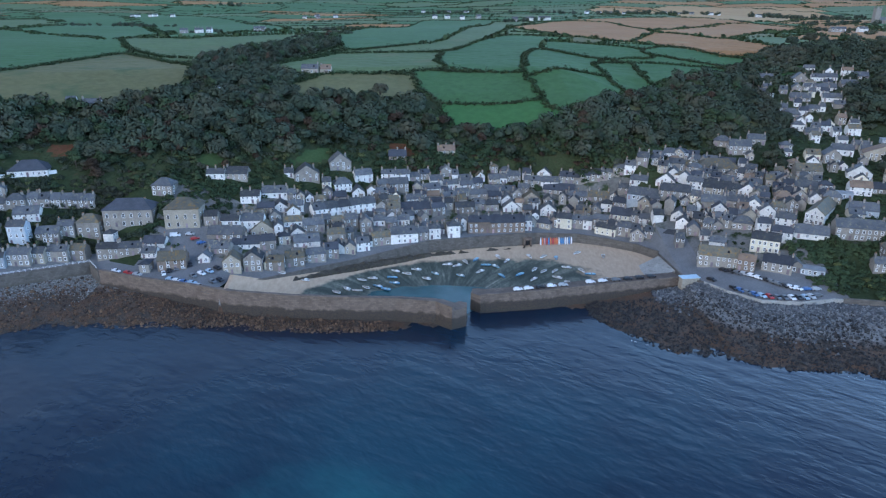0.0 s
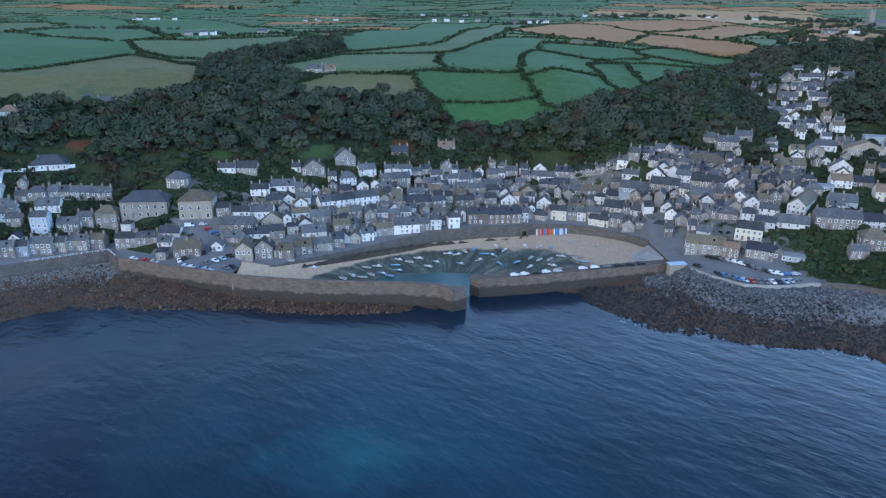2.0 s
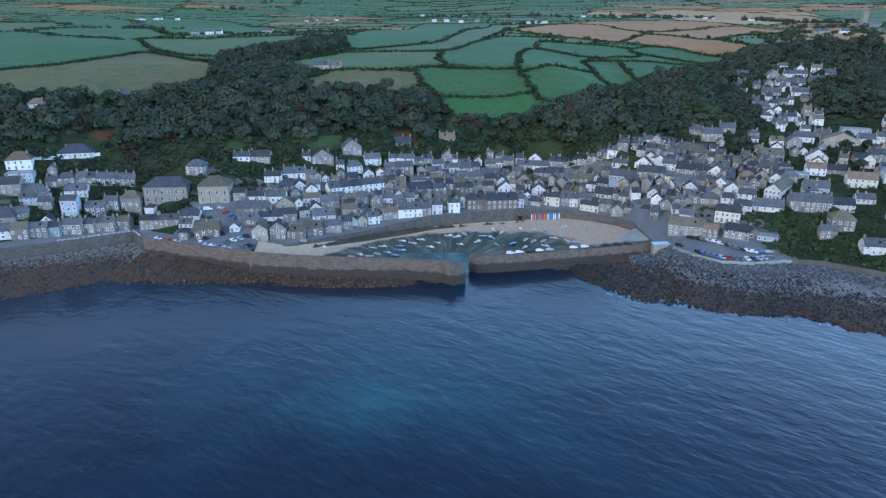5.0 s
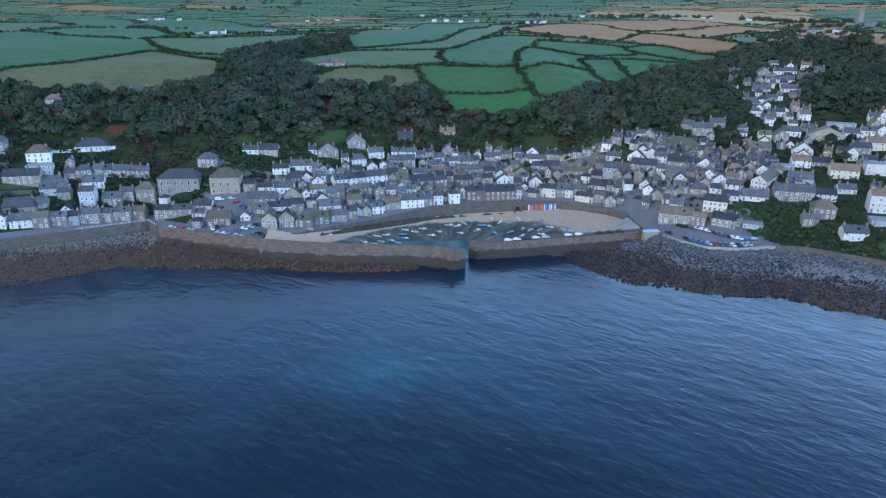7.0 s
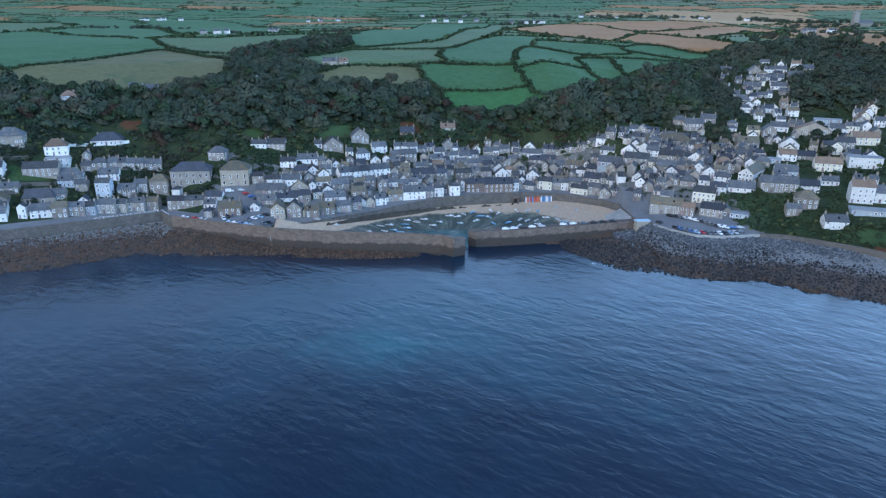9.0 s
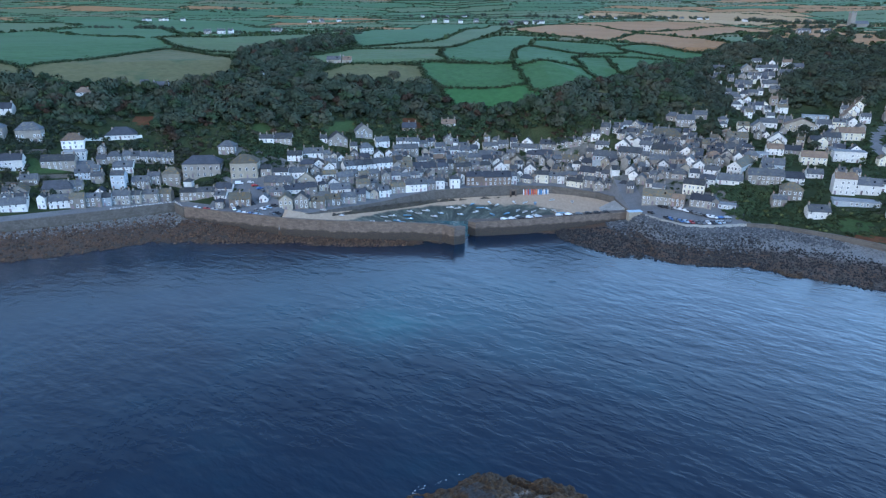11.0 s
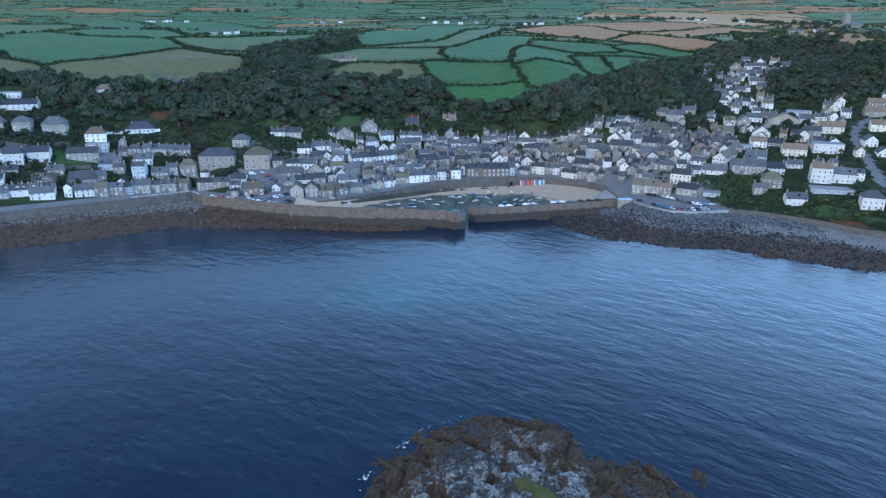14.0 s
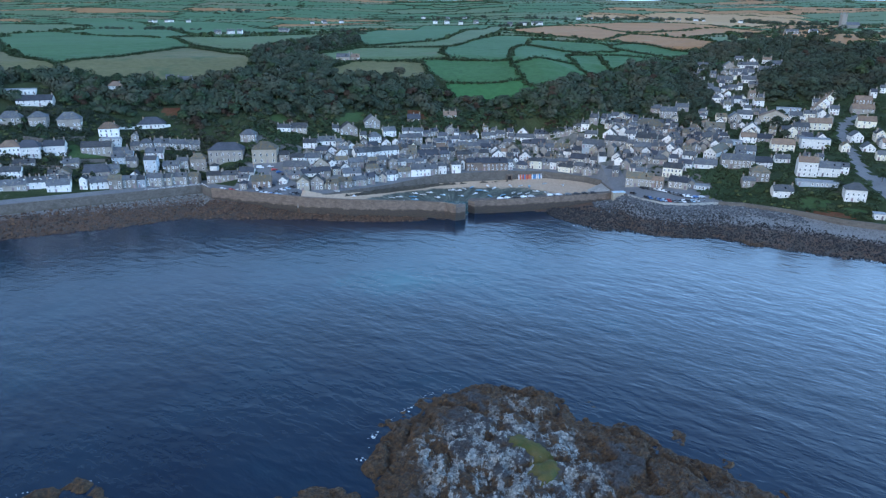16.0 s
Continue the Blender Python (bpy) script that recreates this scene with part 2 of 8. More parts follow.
def water_material():
    m, t, b = shader("sea_water")
    g = t.nodes.new("ShaderNodeNewGeometry")
    sep = t.nodes.new("ShaderNodeSeparateXYZ")
    t.links.new(g.outputs["Position"], sep.inputs[0])

    def ragged_patch(x0, y0, rx, ry, ragged, a, c):
        dx = maths(t, "MULTIPLY", maths(t, "ADD", sep.outputs[0], -x0), 1 / rx)
        dy = maths(t, "MULTIPLY", maths(t, "ADD", sep.outputs[1], -y0), 1 / ry)
        d = maths(t, "SQRT", maths(t, "ADD", maths(t, "MULTIPLY", dx, dx), maths(t, "MULTIPLY", dy, dy)))
        d = maths(t, "ADD", d, maths(t, "MULTIPLY_ADD", noise_at(t, ragged, 5.0), 1.8, -0.9))
        return ramp(t, d, (a, (1, 1, 1)), (c, (0, 0, 0)))

    # dark weed on the bottom in ragged patches, small patch of sand seen through the shallows off the harbour mouth
    deep = ramp(t, noise_at(t, 0.018, 5.0, 0.62), (0.36, (0.005, 0.012, 0.026)), (0.55, (0.006, 0.017, 0.034)), (0.72, (0.007, 0.026, 0.044)))
    # wide teal area, with the brightness of reflected sky painted into its colour
    col = mix(t, maths(t, "MULTIPLY", ragged_patch(0, -90, 110, 60, 0.025, 0.0, 1.2), 0.75), deep, (0.010, 0.050, 0.074))
    col = mix(t, maths(t, "MULTIPLY", ragged_patch(-22, -106, 30, 16, 0.06, 0.0, 1.1), 0.55), col, (0.020, 0.105, 0.120))
    # weed just under the surface along the western ledges and round the islet
    near = maths(t, "MULTIPLY", ragged_patch(-210, -62, 120, 26, 0.05, 0.5, 1.1), 0.6)
    col = mix(t, near, col, (0.022, 0.024, 0.034))
    t.links.new(col, b.inputs["Base Color"])
    b.inputs["Roughness"].default_value = 0.16
    b.inputs["IOR"].default_value = 1.33
    turn = add(t, "ShaderNodeMapping")
    turn.inputs["Rotation"].default_value = (0, 0, radians(38))
    t.links.new(g.outputs["Position"], turn.inputs["Vector"])
    waves = []
    for scale, squeeze, detail, dist in ((0.06, 0.6, 2.0, 0.55), (0.2, 0.5, 2.0, 0.48), (0.5, 0.5, 2.0, 0.18), (1.5, 0.65, 2.0, 0.045)):
        mp = add(t, "ShaderNodeMapping")
        mp.inputs["Scale"].default_value = (squeeze, 1.0, 1.0)
        t.links.new(turn.outputs["Vector"], mp.inputs["Vector"])
        n = add(t, "ShaderNodeTexNoise", Scale=scale, Detail=detail, Roughness=0.55, Distortion=0.25)
        t.links.new(mp.outputs["Vector"], n.inputs["Vector"])
        waves.append(maths(t, "MULTIPLY", n.outputs["Fac"], dist))
    # the wind rises and falls over the bay
    gust = maths(t, "MULTIPLY_ADD", noise_at(t, 0.02, 3.0), 1.0, 0.5)
    h = maths(t, "ADD", maths(t, "ADD", waves[0], waves[1]), maths(t, "MULTIPLY", maths(t, "ADD", waves[2], waves[3]), gust))
    bump(t, b, h, 1.0, 0.5)
    return m


def calm_material():
    m, t, b = shader("calm_water")
    n = noise_at(t, 0.08, 4.0)
    # teal base kept pale so that it carries the reflected sky
    t.links.new(ramp(t, n, (0.3, (0.02, 0.06, 0.065)), (0.7, (0.045, 0.11, 0.115))), b.inputs["Base Color"])
    b.inputs["Roughness"].default_value = 0.08
    b.inputs["IOR"].default_value = 1.33
    bump(t, b, noise_at(t, 0.9, 4.0, 0.6, (0.5, 1, 1)), 0.5, 0.12)
    return m


sea_water = water_material()
calm_water = calm_material()


# ---- shape of the land ----
# -- terrain: shoreline y = front(x), waterline y = tide(x), and the height of the land behind
FRONT = ((-700, -250), (-300, -55), (-241, -23), (-180, 8), (-150, 24), (-141, 14), (-120, 6), (-102, 1), (-90, -4), (-87, 9), (-74, 12),
         (-57, 23.5), (-36, 37), (-7, 51.5), (18, 58), (44, 64), (64, 64), (77, 58), (89, 50), (96, 41), (98, 14), (104, 8), (110, -1),
         (119, -9.5), (133, -11), (147, -8), (163, -11), (186, -27), (200, -42), (215, -50), (300, -95), (700, -300))
TIDE = ((-700, -280), (-300, -92), (-223, -55), (-176, -36), (-146, -16), (-121, -17), (-100, -15), (-80, -18), (-36, -20), (-16, -17),
        (4, -15), (12, -6), (16, -4), (45, 0), (56, -5), (62, -15), (77, -33), (95, -37), (104, -43), (135, -48), (163, -66), (198, -81),
        (300, -135), (700, -340))
# distance behind the shoreline against rise, at five stations from west to east
STATIONS = (-260, -150, -40, 70, 150, 250)
RISE = (((0, 0), (12, 2), (30, 12), (55, 27), (80, 39), (130, 54), (200, 66), (420, 72), (900, 76), (1600, 84), (2600, 105), (4600, 250)),
        ((0, 0), (14, 2), (30, 11), (55, 27), (80, 39), (130, 54), (200, 66), (420, 72), (900, 76), (1600, 84), (2600, 105), (4600, 250)),
        ((0, 0), (15, 2), (45, 12), (62, 21), (80, 33), (130, 52), (200, 66), (420, 72), (900, 76), (1600, 84), (2600, 105), (4600, 250)),
        ((0, 0), (15, 2), (40, 10), (52, 17), (66, 36), (100, 48), (180, 66), (420, 72), (900, 76), (1600, 84), (2600, 105), (4600, 250)),
        ((0, 0), (15, 3), (40, 12), (80, 18), (120, 26), (170, 42), (240, 58), (420, 70), (900, 76), (1600, 84), (2600, 105), (4600, 250)),
        ((0, 0), (15, 3), (40, 9), (90, 17), (160, 26), (220, 36), (270, 50), (420, 68), (900, 76), (1600, 84), (2600, 105), (4600, 250)))
QUAY = 8.0


def line(table, x):
    return float(np.interp(x, [p[0] for p in table], [p[1] for p in table]))


FRONT_X, FRONT_Y = np.array(FRONT, float).T
TIDE_X, TIDE_Y = np.array(TIDE, float).T
RISE_XY = [np.array(r, float).T for r in RISE]


SMOOTH_X = np.arange(-800, 801, 2.0)
SMOOTH_Y = sum(np.interp(SMOOTH_X + d, FRONT_X, FRONT_Y) for d in (-48, -36, -24, -12, 0, 12, 24, 36, 48)) / 9


def front(x):
    return float(np.interp(x, FRONT_X, FRONT_Y))


def smooth_front(x):
    return np.interp(x, SMOOTH_X, SMOOTH_Y)


# the quay road sinks towards the beach on the west side of the harbour and stands higher at its head
DIP_X, DIP = (-100, -86, -38, -15, -5, 30, 50, 80), (0.0, 1.3, 1.7, -0.5, -1.2, -1.2, -0.6, 0.0)


def land(x, y):
    """Height of the ground behind the shoreline."""
    s0 = y - front(x)
    s1 = y - smooth_front(x)
    k = min(1.0, max(0.0, s0 / 60))
    s = max(0.0, s0 * (1 - k) + s1 * k)
    f = float(np.interp(x, STATIONS, range(len(STATIONS))))
    i = min(int(f), len(STATIONS) - 2)
    u = f - i
    u = u * u * (3 - 2 * u)
    a, b = RISE_XY[i], RISE_XY[i + 1]
    z = (1 - u) * np.interp(s, a[0], a[1]) + u * np.interp(s, b[0], b[1])
    far = min(1.0, max(0.0, (s - 250) / 500))
    roll = far * (6 * math.sin(x / 310 + 0.7) + 5 * math.sin(y / 260 + x / 700) + 3 * math.sin(x / 120 - y / 170))
    dip = np.interp(x, DIP_X, DIP) * max(0.0, 1 - s / 25)
    return float(QUAY + z + roll - dip)

# ---- building helpers ----
def obj(name, bm, materials, parent=None, label="", smooth=False):
    me = bpy.data.meshes.new(name)
    bm.to_mesh(me)
    bm.free()
    for m in materials if isinstance(materials, (list, tuple)) else (materials,):
        me.materials.append(m)
    if smooth:
        me.polygons.foreach_set("use_smooth", [True] * len(me.polygons))
    ob = new(name, me)
    ob.parent = parent
    return tagged(ob, label)


def part(name, bm, material, parent, label=""):
    return obj(name, bm, material, parent, label)


def shared(name, me, parent, m, label=""):
    """A part on a mesh that alike parts share."""
    ob = new(name, me)
    ob.parent = parent
    ob.matrix_basis = m
    return tagged(ob, label)


def block(bm, x0, x1, y0, y1, z0, z1, mat=0, m=None):
    v = [bm.verts.new((x, y, z)) for z in (z0, z1) for y in (y0, y1) for x in (x0, x1)]
    if m is not None:
        for q in v:
            q.co = m @ q.co
    for i in ((0, 2, 3, 1), (4, 5, 7, 6), (0, 1, 5, 4), (1, 3, 7, 5), (3, 2, 6, 7), (2, 0, 4, 6)):
        bm.faces.new([v[k] for k in i]).material_index = mat


def mesh_of(name, bm, materials):
    me = bpy.data.meshes.new(name)
    bm.to_mesh(me)
    bm.free()
    for m in materials:
        me.materials.append(m)
    return me


def sheet(name, vx, vy, vz, faces_material, materials, label, kind="structure", smooth=True):
    """A grid of rows and columns as one mesh."""
    r, c = vx.shape
    co = np.stack([vx, vy, vz], -1).reshape(-1, 3)
    i = (np.arange(r - 1)[:, None] * c + np.arange(c - 1)[None]).ravel()
    quads = np.stack([i, i + 1, i + c + 1, i + c], -1)
    me = bpy.data.meshes.new(name)
    me.from_pydata(co.tolist(), [], quads.tolist())
    for m in materials:
        me.materials.append(m)
    if faces_material is not None:
        me.polygons.foreach_set("material_index", faces_material.ravel().astype(np.int32))
    me.polygons.foreach_set("use_smooth", np.full(len(me.polygons), smooth))
    me.update()
    return tagged(new(name, me), label, kind=kind)


def inside(poly, x, y):
    """Whether points lie in a polygon (arrays allowed)."""
    x, y = np.asarray(x, float), np.asarray(y, float)
    hit = np.zeros(x.shape, bool)
    for (x0, y0), (x1, y1) in zip(poly, poly[1:] + poly[:1]):
        if y0 == y1:
            continue
        hit ^= ((y0 > y) != (y1 > y)) & (x < (x1 - x0) * (y - y0) / (y1 - y0) + x0)
    return hit


def outline_distance(poly, x, y):
    """Distance to a polygon's outline (arrays allowed)."""
    best = np.full(np.shape(x), 1e9)
    for (x0, y0), (x1, y1) in zip(poly, poly[1:] + poly[:1]):
        dx, dy = x1 - x0, y1 - y0
        u = np.clip(((x - x0) * dx + (y - y0) * dy) / max(dx * dx + dy * dy, 1e-9), 0, 1)
        best = np.minimum(best, np.hypot(x - x0 - u * dx, y - y0 - u * dy))
    return best

FIELDS = []


def field(kind, outline):
    FIELDS.append((kind, outline))


field("g", ((-607, 569), (-655, 728), (-506, 660), (-325, 417), (-270, 329), (-258, 297), (-274, 192), (-293, 148), (-333, 166), (-444, 317)))
field("t", ((-286, 138), (-263, 177), (-253, 285), (-211, 245), (-163, 203), (-156, 158), (-166, 143), (-231, 122), (-256, 112), (-283, 131)))
field("t", ((-394, 191), (-394, 235), (-313, 139), (-296, 134), (-288, 128), (-315, 110), (-331, 99)))
field("g", ((-1229, 2000), (-1007, 1915), (-315, 558), (-348, 519), (-344, 451), (-634, 804), (-911, 1368), (-981, 1504)))
field("p", ((-1083, 1175), (-1107, 1330), (-1011, 1545), (-679, 921), (-659, 724), (-652, 630), (-656, 565)))
field("g", ((-1062, 2048), (-658, 1664), (-344, 1061), (-265, 463), (-453, 824), (-818, 1538)))
field("p", ((-310, 446), (-261, 449), (-175, 521), (-152, 422), (-197, 374), (-183, 278), (-210, 285), (-267, 344)))
field("p", ((-121, 207), (-79, 317), (-10, 336), (-8, 242), (-73, 209), (-111, 208)))
field("t", ((-87, 171), (-69, 199), (-28, 209), (-24, 188), (-30, 171), (-76, 154)))
field("g", ((5, 353), (87, 555), (124, 540), (65, 322), (50, 230), (8, 245), (-5, 273)))
field("g", ((-14, 222), (50, 218), (57, 174), (2, 176), (-9, 192)))
field("G", ((5, 164), (57, 165), (62, 137), (13, 142)))
field("g", ((65, 322), (78, 374), (119, 326), (106, 239), (58, 216)))
field("g", ((58, 211), (105, 232), (114, 184), (64, 155)))
field("g", ((101, 471), (171, 364), (163, 333), (121, 336), (93, 396)))
field("g", ((117, 291), (144, 296), (134, 212), (122, 200)))
field("g", ((151, 293), (206, 280), (201, 244), (143, 230)))
field("g", ((149, 215), (197, 243), (177, 208), (148, 209)))
field("b", ((123, 838), (288, 1281), (342, 1228), (268, 675), (195, 484), (167, 597)))
field("b", ((360, 1407), (651, 1472), (683, 1397), (366, 961)))
field("b", ((204, 486), (288, 682), (287, 348), (239, 337)))
field("s", ((1058, 2762), (1402, 2471), (790, 1508), (698, 1608)))
field("b", ((344, 818), (662, 1343), (668, 1139), (302, 520)))
field("b", ((448, 569), (883, 1306), (458, 390), (402, 329)))
field("g", ((177, 360), (203, 378), (244, 297), (225, 298)))
field("p", ((-82, 330), (-5, 432), (132, 1463), (142, 1311), (5, 369)))
field("g", ((-102, 542), (4, 1498), (113, 1518), (-7, 467), (-79, 360)))
wood_a = ((-201, 118), (-157, 151), (-177, 266), (-144, 383), (-120, 484), (-95, 388), (-118, 245), (-120, 205), (-84, 148), (-24, 168), (3, 138), (61, 133), (124, 190), (197, 226), (232, 270), (215, 194), (172, 135), (128, 127), (82, 103), (23, 118), (-22, 117), (-39, 114), (-91, 91), (-119, 78), (-152, 61), (-171, 62), (-195, 91))
wood_b = ((270, 346), (356, 377), (388, 296), (438, 289), (342, 138), (290, 158), (260, 158), (242, 147), (238, 168), (290, 205), (311, 260), (257, 294))
wood_c = ((-334, 92), (-310, 101), (-245, 110), (-201, 118), (-195, 91), (-177, 71), (-207, 74), (-251, 61), (-310, 55))

# ---- the ground: one sheet from the shore to the horizon ----
cols = sorted({*np.arange(-330, 331, 3.0), *[x for x in FRONT_X if abs(x) <= 330], *[s * (330 + 8 * k + 0.9 * k * k) for k in range(1, 56) for s in (-1, 1)]})
rows = [0.0, 0.6]
while rows[-1] < 4900:
    rows.append(rows[-1] + (3.0 if rows[-1] < 330 else min(60.0, 3.0 + (rows[-1] - 330) * 0.022)))
GX = np.tile(np.array(cols), (len(rows), 1))
GS = np.tile(np.array(rows)[:, None], (1, len(cols)))
k = np.clip(GS / 160, 0, 1)
k = k * k * (3 - 2 * k)
GY = GS + np.interp(GX, FRONT_X, FRONT_Y) * (1 - k)
GZ = np.vectorize(land)(GX, GY)
GZ += np.where(GS > 60, np.vectorize(lambda x, y: noise.noise((x / 9, y / 9, 0)) * 0.5)(GX, GY), 0)
cx, cy = (GX[:-1, :-1] + GX[1:, 1:]) / 2, (GY[:-1, :-1] + GY[1:, 1:]) / 2
cs = (GS[:-1, :-1] + GS[1:, 1:]) / 2

# which field each patch of ground belongs to: the drawn ones, then a patchwork of far ones
rng = random.Random(7)
ROAD_E = ((295.8, 107.6), (283.1, 97.8), (271.5, 84.3), (263.7, 68.8), (254.8, 46.9), (247.8, 27.0), (241.8, 11.0), (238.9, 1.1), (233.1, 2.9), (236.2, 13.0), (242.2, 29.0), (249.2, 49.1), (258.3, 71.2), (266.5, 87.7), (278.9, 102.2), (292.2, 112.4))
PARK_E = ((234, 4), (248, 4), (256, -8), (242, -32), (230, -28))
LAWN_E = ((187, -17), (198, -14), (203, -22), (199, -30), (191, -27))
# open ground among the woods and houses: lawns (10), rough pale grass (6), turned bracken and bare earth (11), paved yards (2)
CLEARINGS = ((10, ((-72, 97), (-66, 102), (-60, 103), (-62, 94), (-70, 90), (-77, 88))), (11, ((-31, 118), (-26, 122), (-20, 120), (-15, 114), (-22, 110), (-28, 111))), (6, ((175, 153), (184, 157), (187, 146), (182, 137), (172, 140))),
             (6, ((99, 162), (121, 177), (120, 163), (100, 148))), (11, ((-194, 80), (-188, 85), (-181, 84), (-179, 76), (-187, 74))),
             (10, ((-122, 83), (-114, 87), (-109, 82), (-115, 77), (-121, 78))),
             (2, ((-126, 40), (-100, 42), (-91, 27), (-110, 27), (-123, 33))), (2, ((95, 57), (109, 43), (107, 12), (98, 12))), (10, ((-230, 31), (-213, 36), (-210, 29), (-227, 23))), (10, ((206, -28), (218, -33), (216, -38), (206, -36))), (11, ((188, -28), (197, -37), (206, -40), (204, -33), (194, -29))))
owner = np.full(cx.shape, -1)
gap = np.full(cx.shape, 1e9)
for n, (kind, outline) in enumerate(FIELDS):
    d = np.where(inside(outline, cx, cy), -1.0, outline_distance(outline, cx, cy))
    reach = 9 + np.maximum(0, cy - 300) * 0.05
    take = (d < reach) & (d < gap)
    owner[take], gap[take] = n, d[take]
kinds = [f[0] for f in FIELDS]
seeds = []
for j in range(26):
    y0 = 330 + 125 * j + 2.0 * j * j
    wide = 190 + 14 * j
    for i in range(-14, 15):
        seeds.append((i * wide * 1.15 + rng.uniform(-0.35, 0.35) * wide, y0 + rng.uniform(-0.4, 0.4) * 125))
        kinds.append(rng.choice("ggggggpppptb" if i < 2 else "gggpptbbs"))
sx, sy = np.array(seeds).T
free = np.argwhere((owner < 0) & (cy > 240))
fx, fy = cx[tuple(free.T)], cy[tuple(free.T)]
for a in range(0, len(fx), 4000):
    d2 = ((fx[a:a + 4000, None] - sx) / 1.5) ** 2 + (fy[a:a + 4000, None] - sy) ** 2
    owner[tuple(free[a:a + 4000].T)] = len(FIELDS) + d2.argmin(1)
woods = inside(wood_a, cx, cy) | inside(wood_b, cx, cy) | inside(wood_c, cx, cy)
owner[woods & (gap > 0)] = -1
GROUND = [scrub, village_ground, asphalt, *FIELD.values(), garden_ground, lawn, bracken]
slot = {kind: 3 + n for n, kind in enumerate(FIELD)}
face = np.zeros(cx.shape, int)
face[(cs < 72) | ((cx > 150) & (cs < 150))] = 9
face[(cs < 60) & (cx > -130) & (cx < 150)] = 1
face[(cs < 9) & (cx < 150)] = 2
face[(cx > 98) & (cx < 152) & (cs < 22)] = 2
face[(cx > -128) & (cx < -86) & (cs < 24)] = 2
face[woods] = 0
face[inside(ROAD_E, cx, cy) | inside(PARK_E, cx, cy)] = 2
face[inside(LAWN_E, cx, cy)] = 10
for n, outline in CLEARINGS:
    face[inside(outline, cx, cy)] = n
for n, kind in enumerate(kinds):
    face[owner == n] = slot[kind]
sheet("ground", GX, GY, GZ, face, GROUND, "hillside of pasture, scrub and paved village lanes above the harbour")


# ---- foreshore: harbour bed, rock ledges and the sea floor off them ----
def bed(x, y):
    """Height of the shore below the sea walls."""
    f, w = front(x), float(np.interp(x, TIDE_X, TIDE_Y))
    rough = noise.fractal((x / 7, y / 7, 0.3), 0.8, 2.1, 4)
    pier = float(np.interp(x, (-90, -60, -18, 3, 14, 60, 97), (-2, -6, -7, -12, 0, 9, 17)))
    if -87 < x < 97 and y > pier - 3:
        away = math.hypot(x * 0.42 + 1, y - 8)
        beach = 0.03 * max(0.0, x - 40) + 0.05 * max(0.0, -35 - x) + float(np.interp(x, (-65, -25, 15, 40), (3.3, 2.1, 1.8, 0.9))) * math.exp(-(f - y) / 9) + 2.4 * max(0.0, 1 - (x + 87) / 14)
        return -0.95 + 0.068 * away + beach + 0.10 * rough
    if y > w:
        u = (y - w) / max(f - w, 1.0)
        top = float(np.interp(x, (-150, -120, -100, 0, 60, 96, 104, 150, 200), (3.4, 2.6, 1.0, 0.7, 2.0, 6.5, 7.0, 6.4, 5.6)))
        return 0.35 * min(1.0, u * 6) + top * u ** 1.15 + 0.6 * rough * (1 - 0.5 * u)
    return -0.10 * (w - y) * 0.9 - 0.15 + 0.5 * rough


bcols = sorted({*np.arange(-330, 331, 2.0), *[x for x in FRONT_X if abs(x) <= 330]})
brows = np.concatenate([np.arange(0, 110, 1.6), [118, 130, 150, 180]])
BX = np.tile(np.array(bcols), (len(brows), 1))
BY = np.interp(BX, FRONT_X, FRONT_Y) + 0.3 - brows[::-1][:, None]
BZ = np.vectorize(bed)(BX, BY)


def shore_material():
    m, t, b = shader("shore")
    g = t.nodes.new("ShaderNodeNewGeometry")
    s = t.nodes.new("ShaderNodeSeparateXYZ")
    t.links.new(g.outputs["Position"], s.inputs[0])
    n1, n2, n3 = noise_at(t, 0.16, 5.0), noise_at(t, 1.1, 6.0), noise_at(t, 0.05, 3.0)
    z = maths(t, "ADD", s.outputs[2], maths(t, "MULTIPLY_ADD", n1, 2.2, -1.1))
    rock = ramp(t, n2, (0.3, (0.018, 0.016, 0.014)), (0.55, (0.055, 0.040, 0.028)), (0.75, (0.13, 0.095, 0.066)))
    weed = ramp(t, n1, (0.42, (0, 0, 0)), (0.6, (1, 1, 1)))
    rock = mix(t, maths(t, "MULTIPLY", weed, 0.6), rock, (0.105, 0.05, 0.022))
    grey = ramp(t, n2, (0.3, (0.09, 0.09, 0.088)), (0.7, (0.26, 0.255, 0.245)))
    shingle = ramp(t, maths(t, "MULTIPLY_ADD", z, 0.5, -1.25), (0.1, (0, 0, 0)), (0.6, (1, 1, 1)))
    col = mix(t, shingle, rock, grey)
    t.links.new(col, b.inputs["Base Color"])
    b.inputs["Roughness"].default_value = 0.8
    bump(t, b, n2, 1.0, 0.5)
    return m


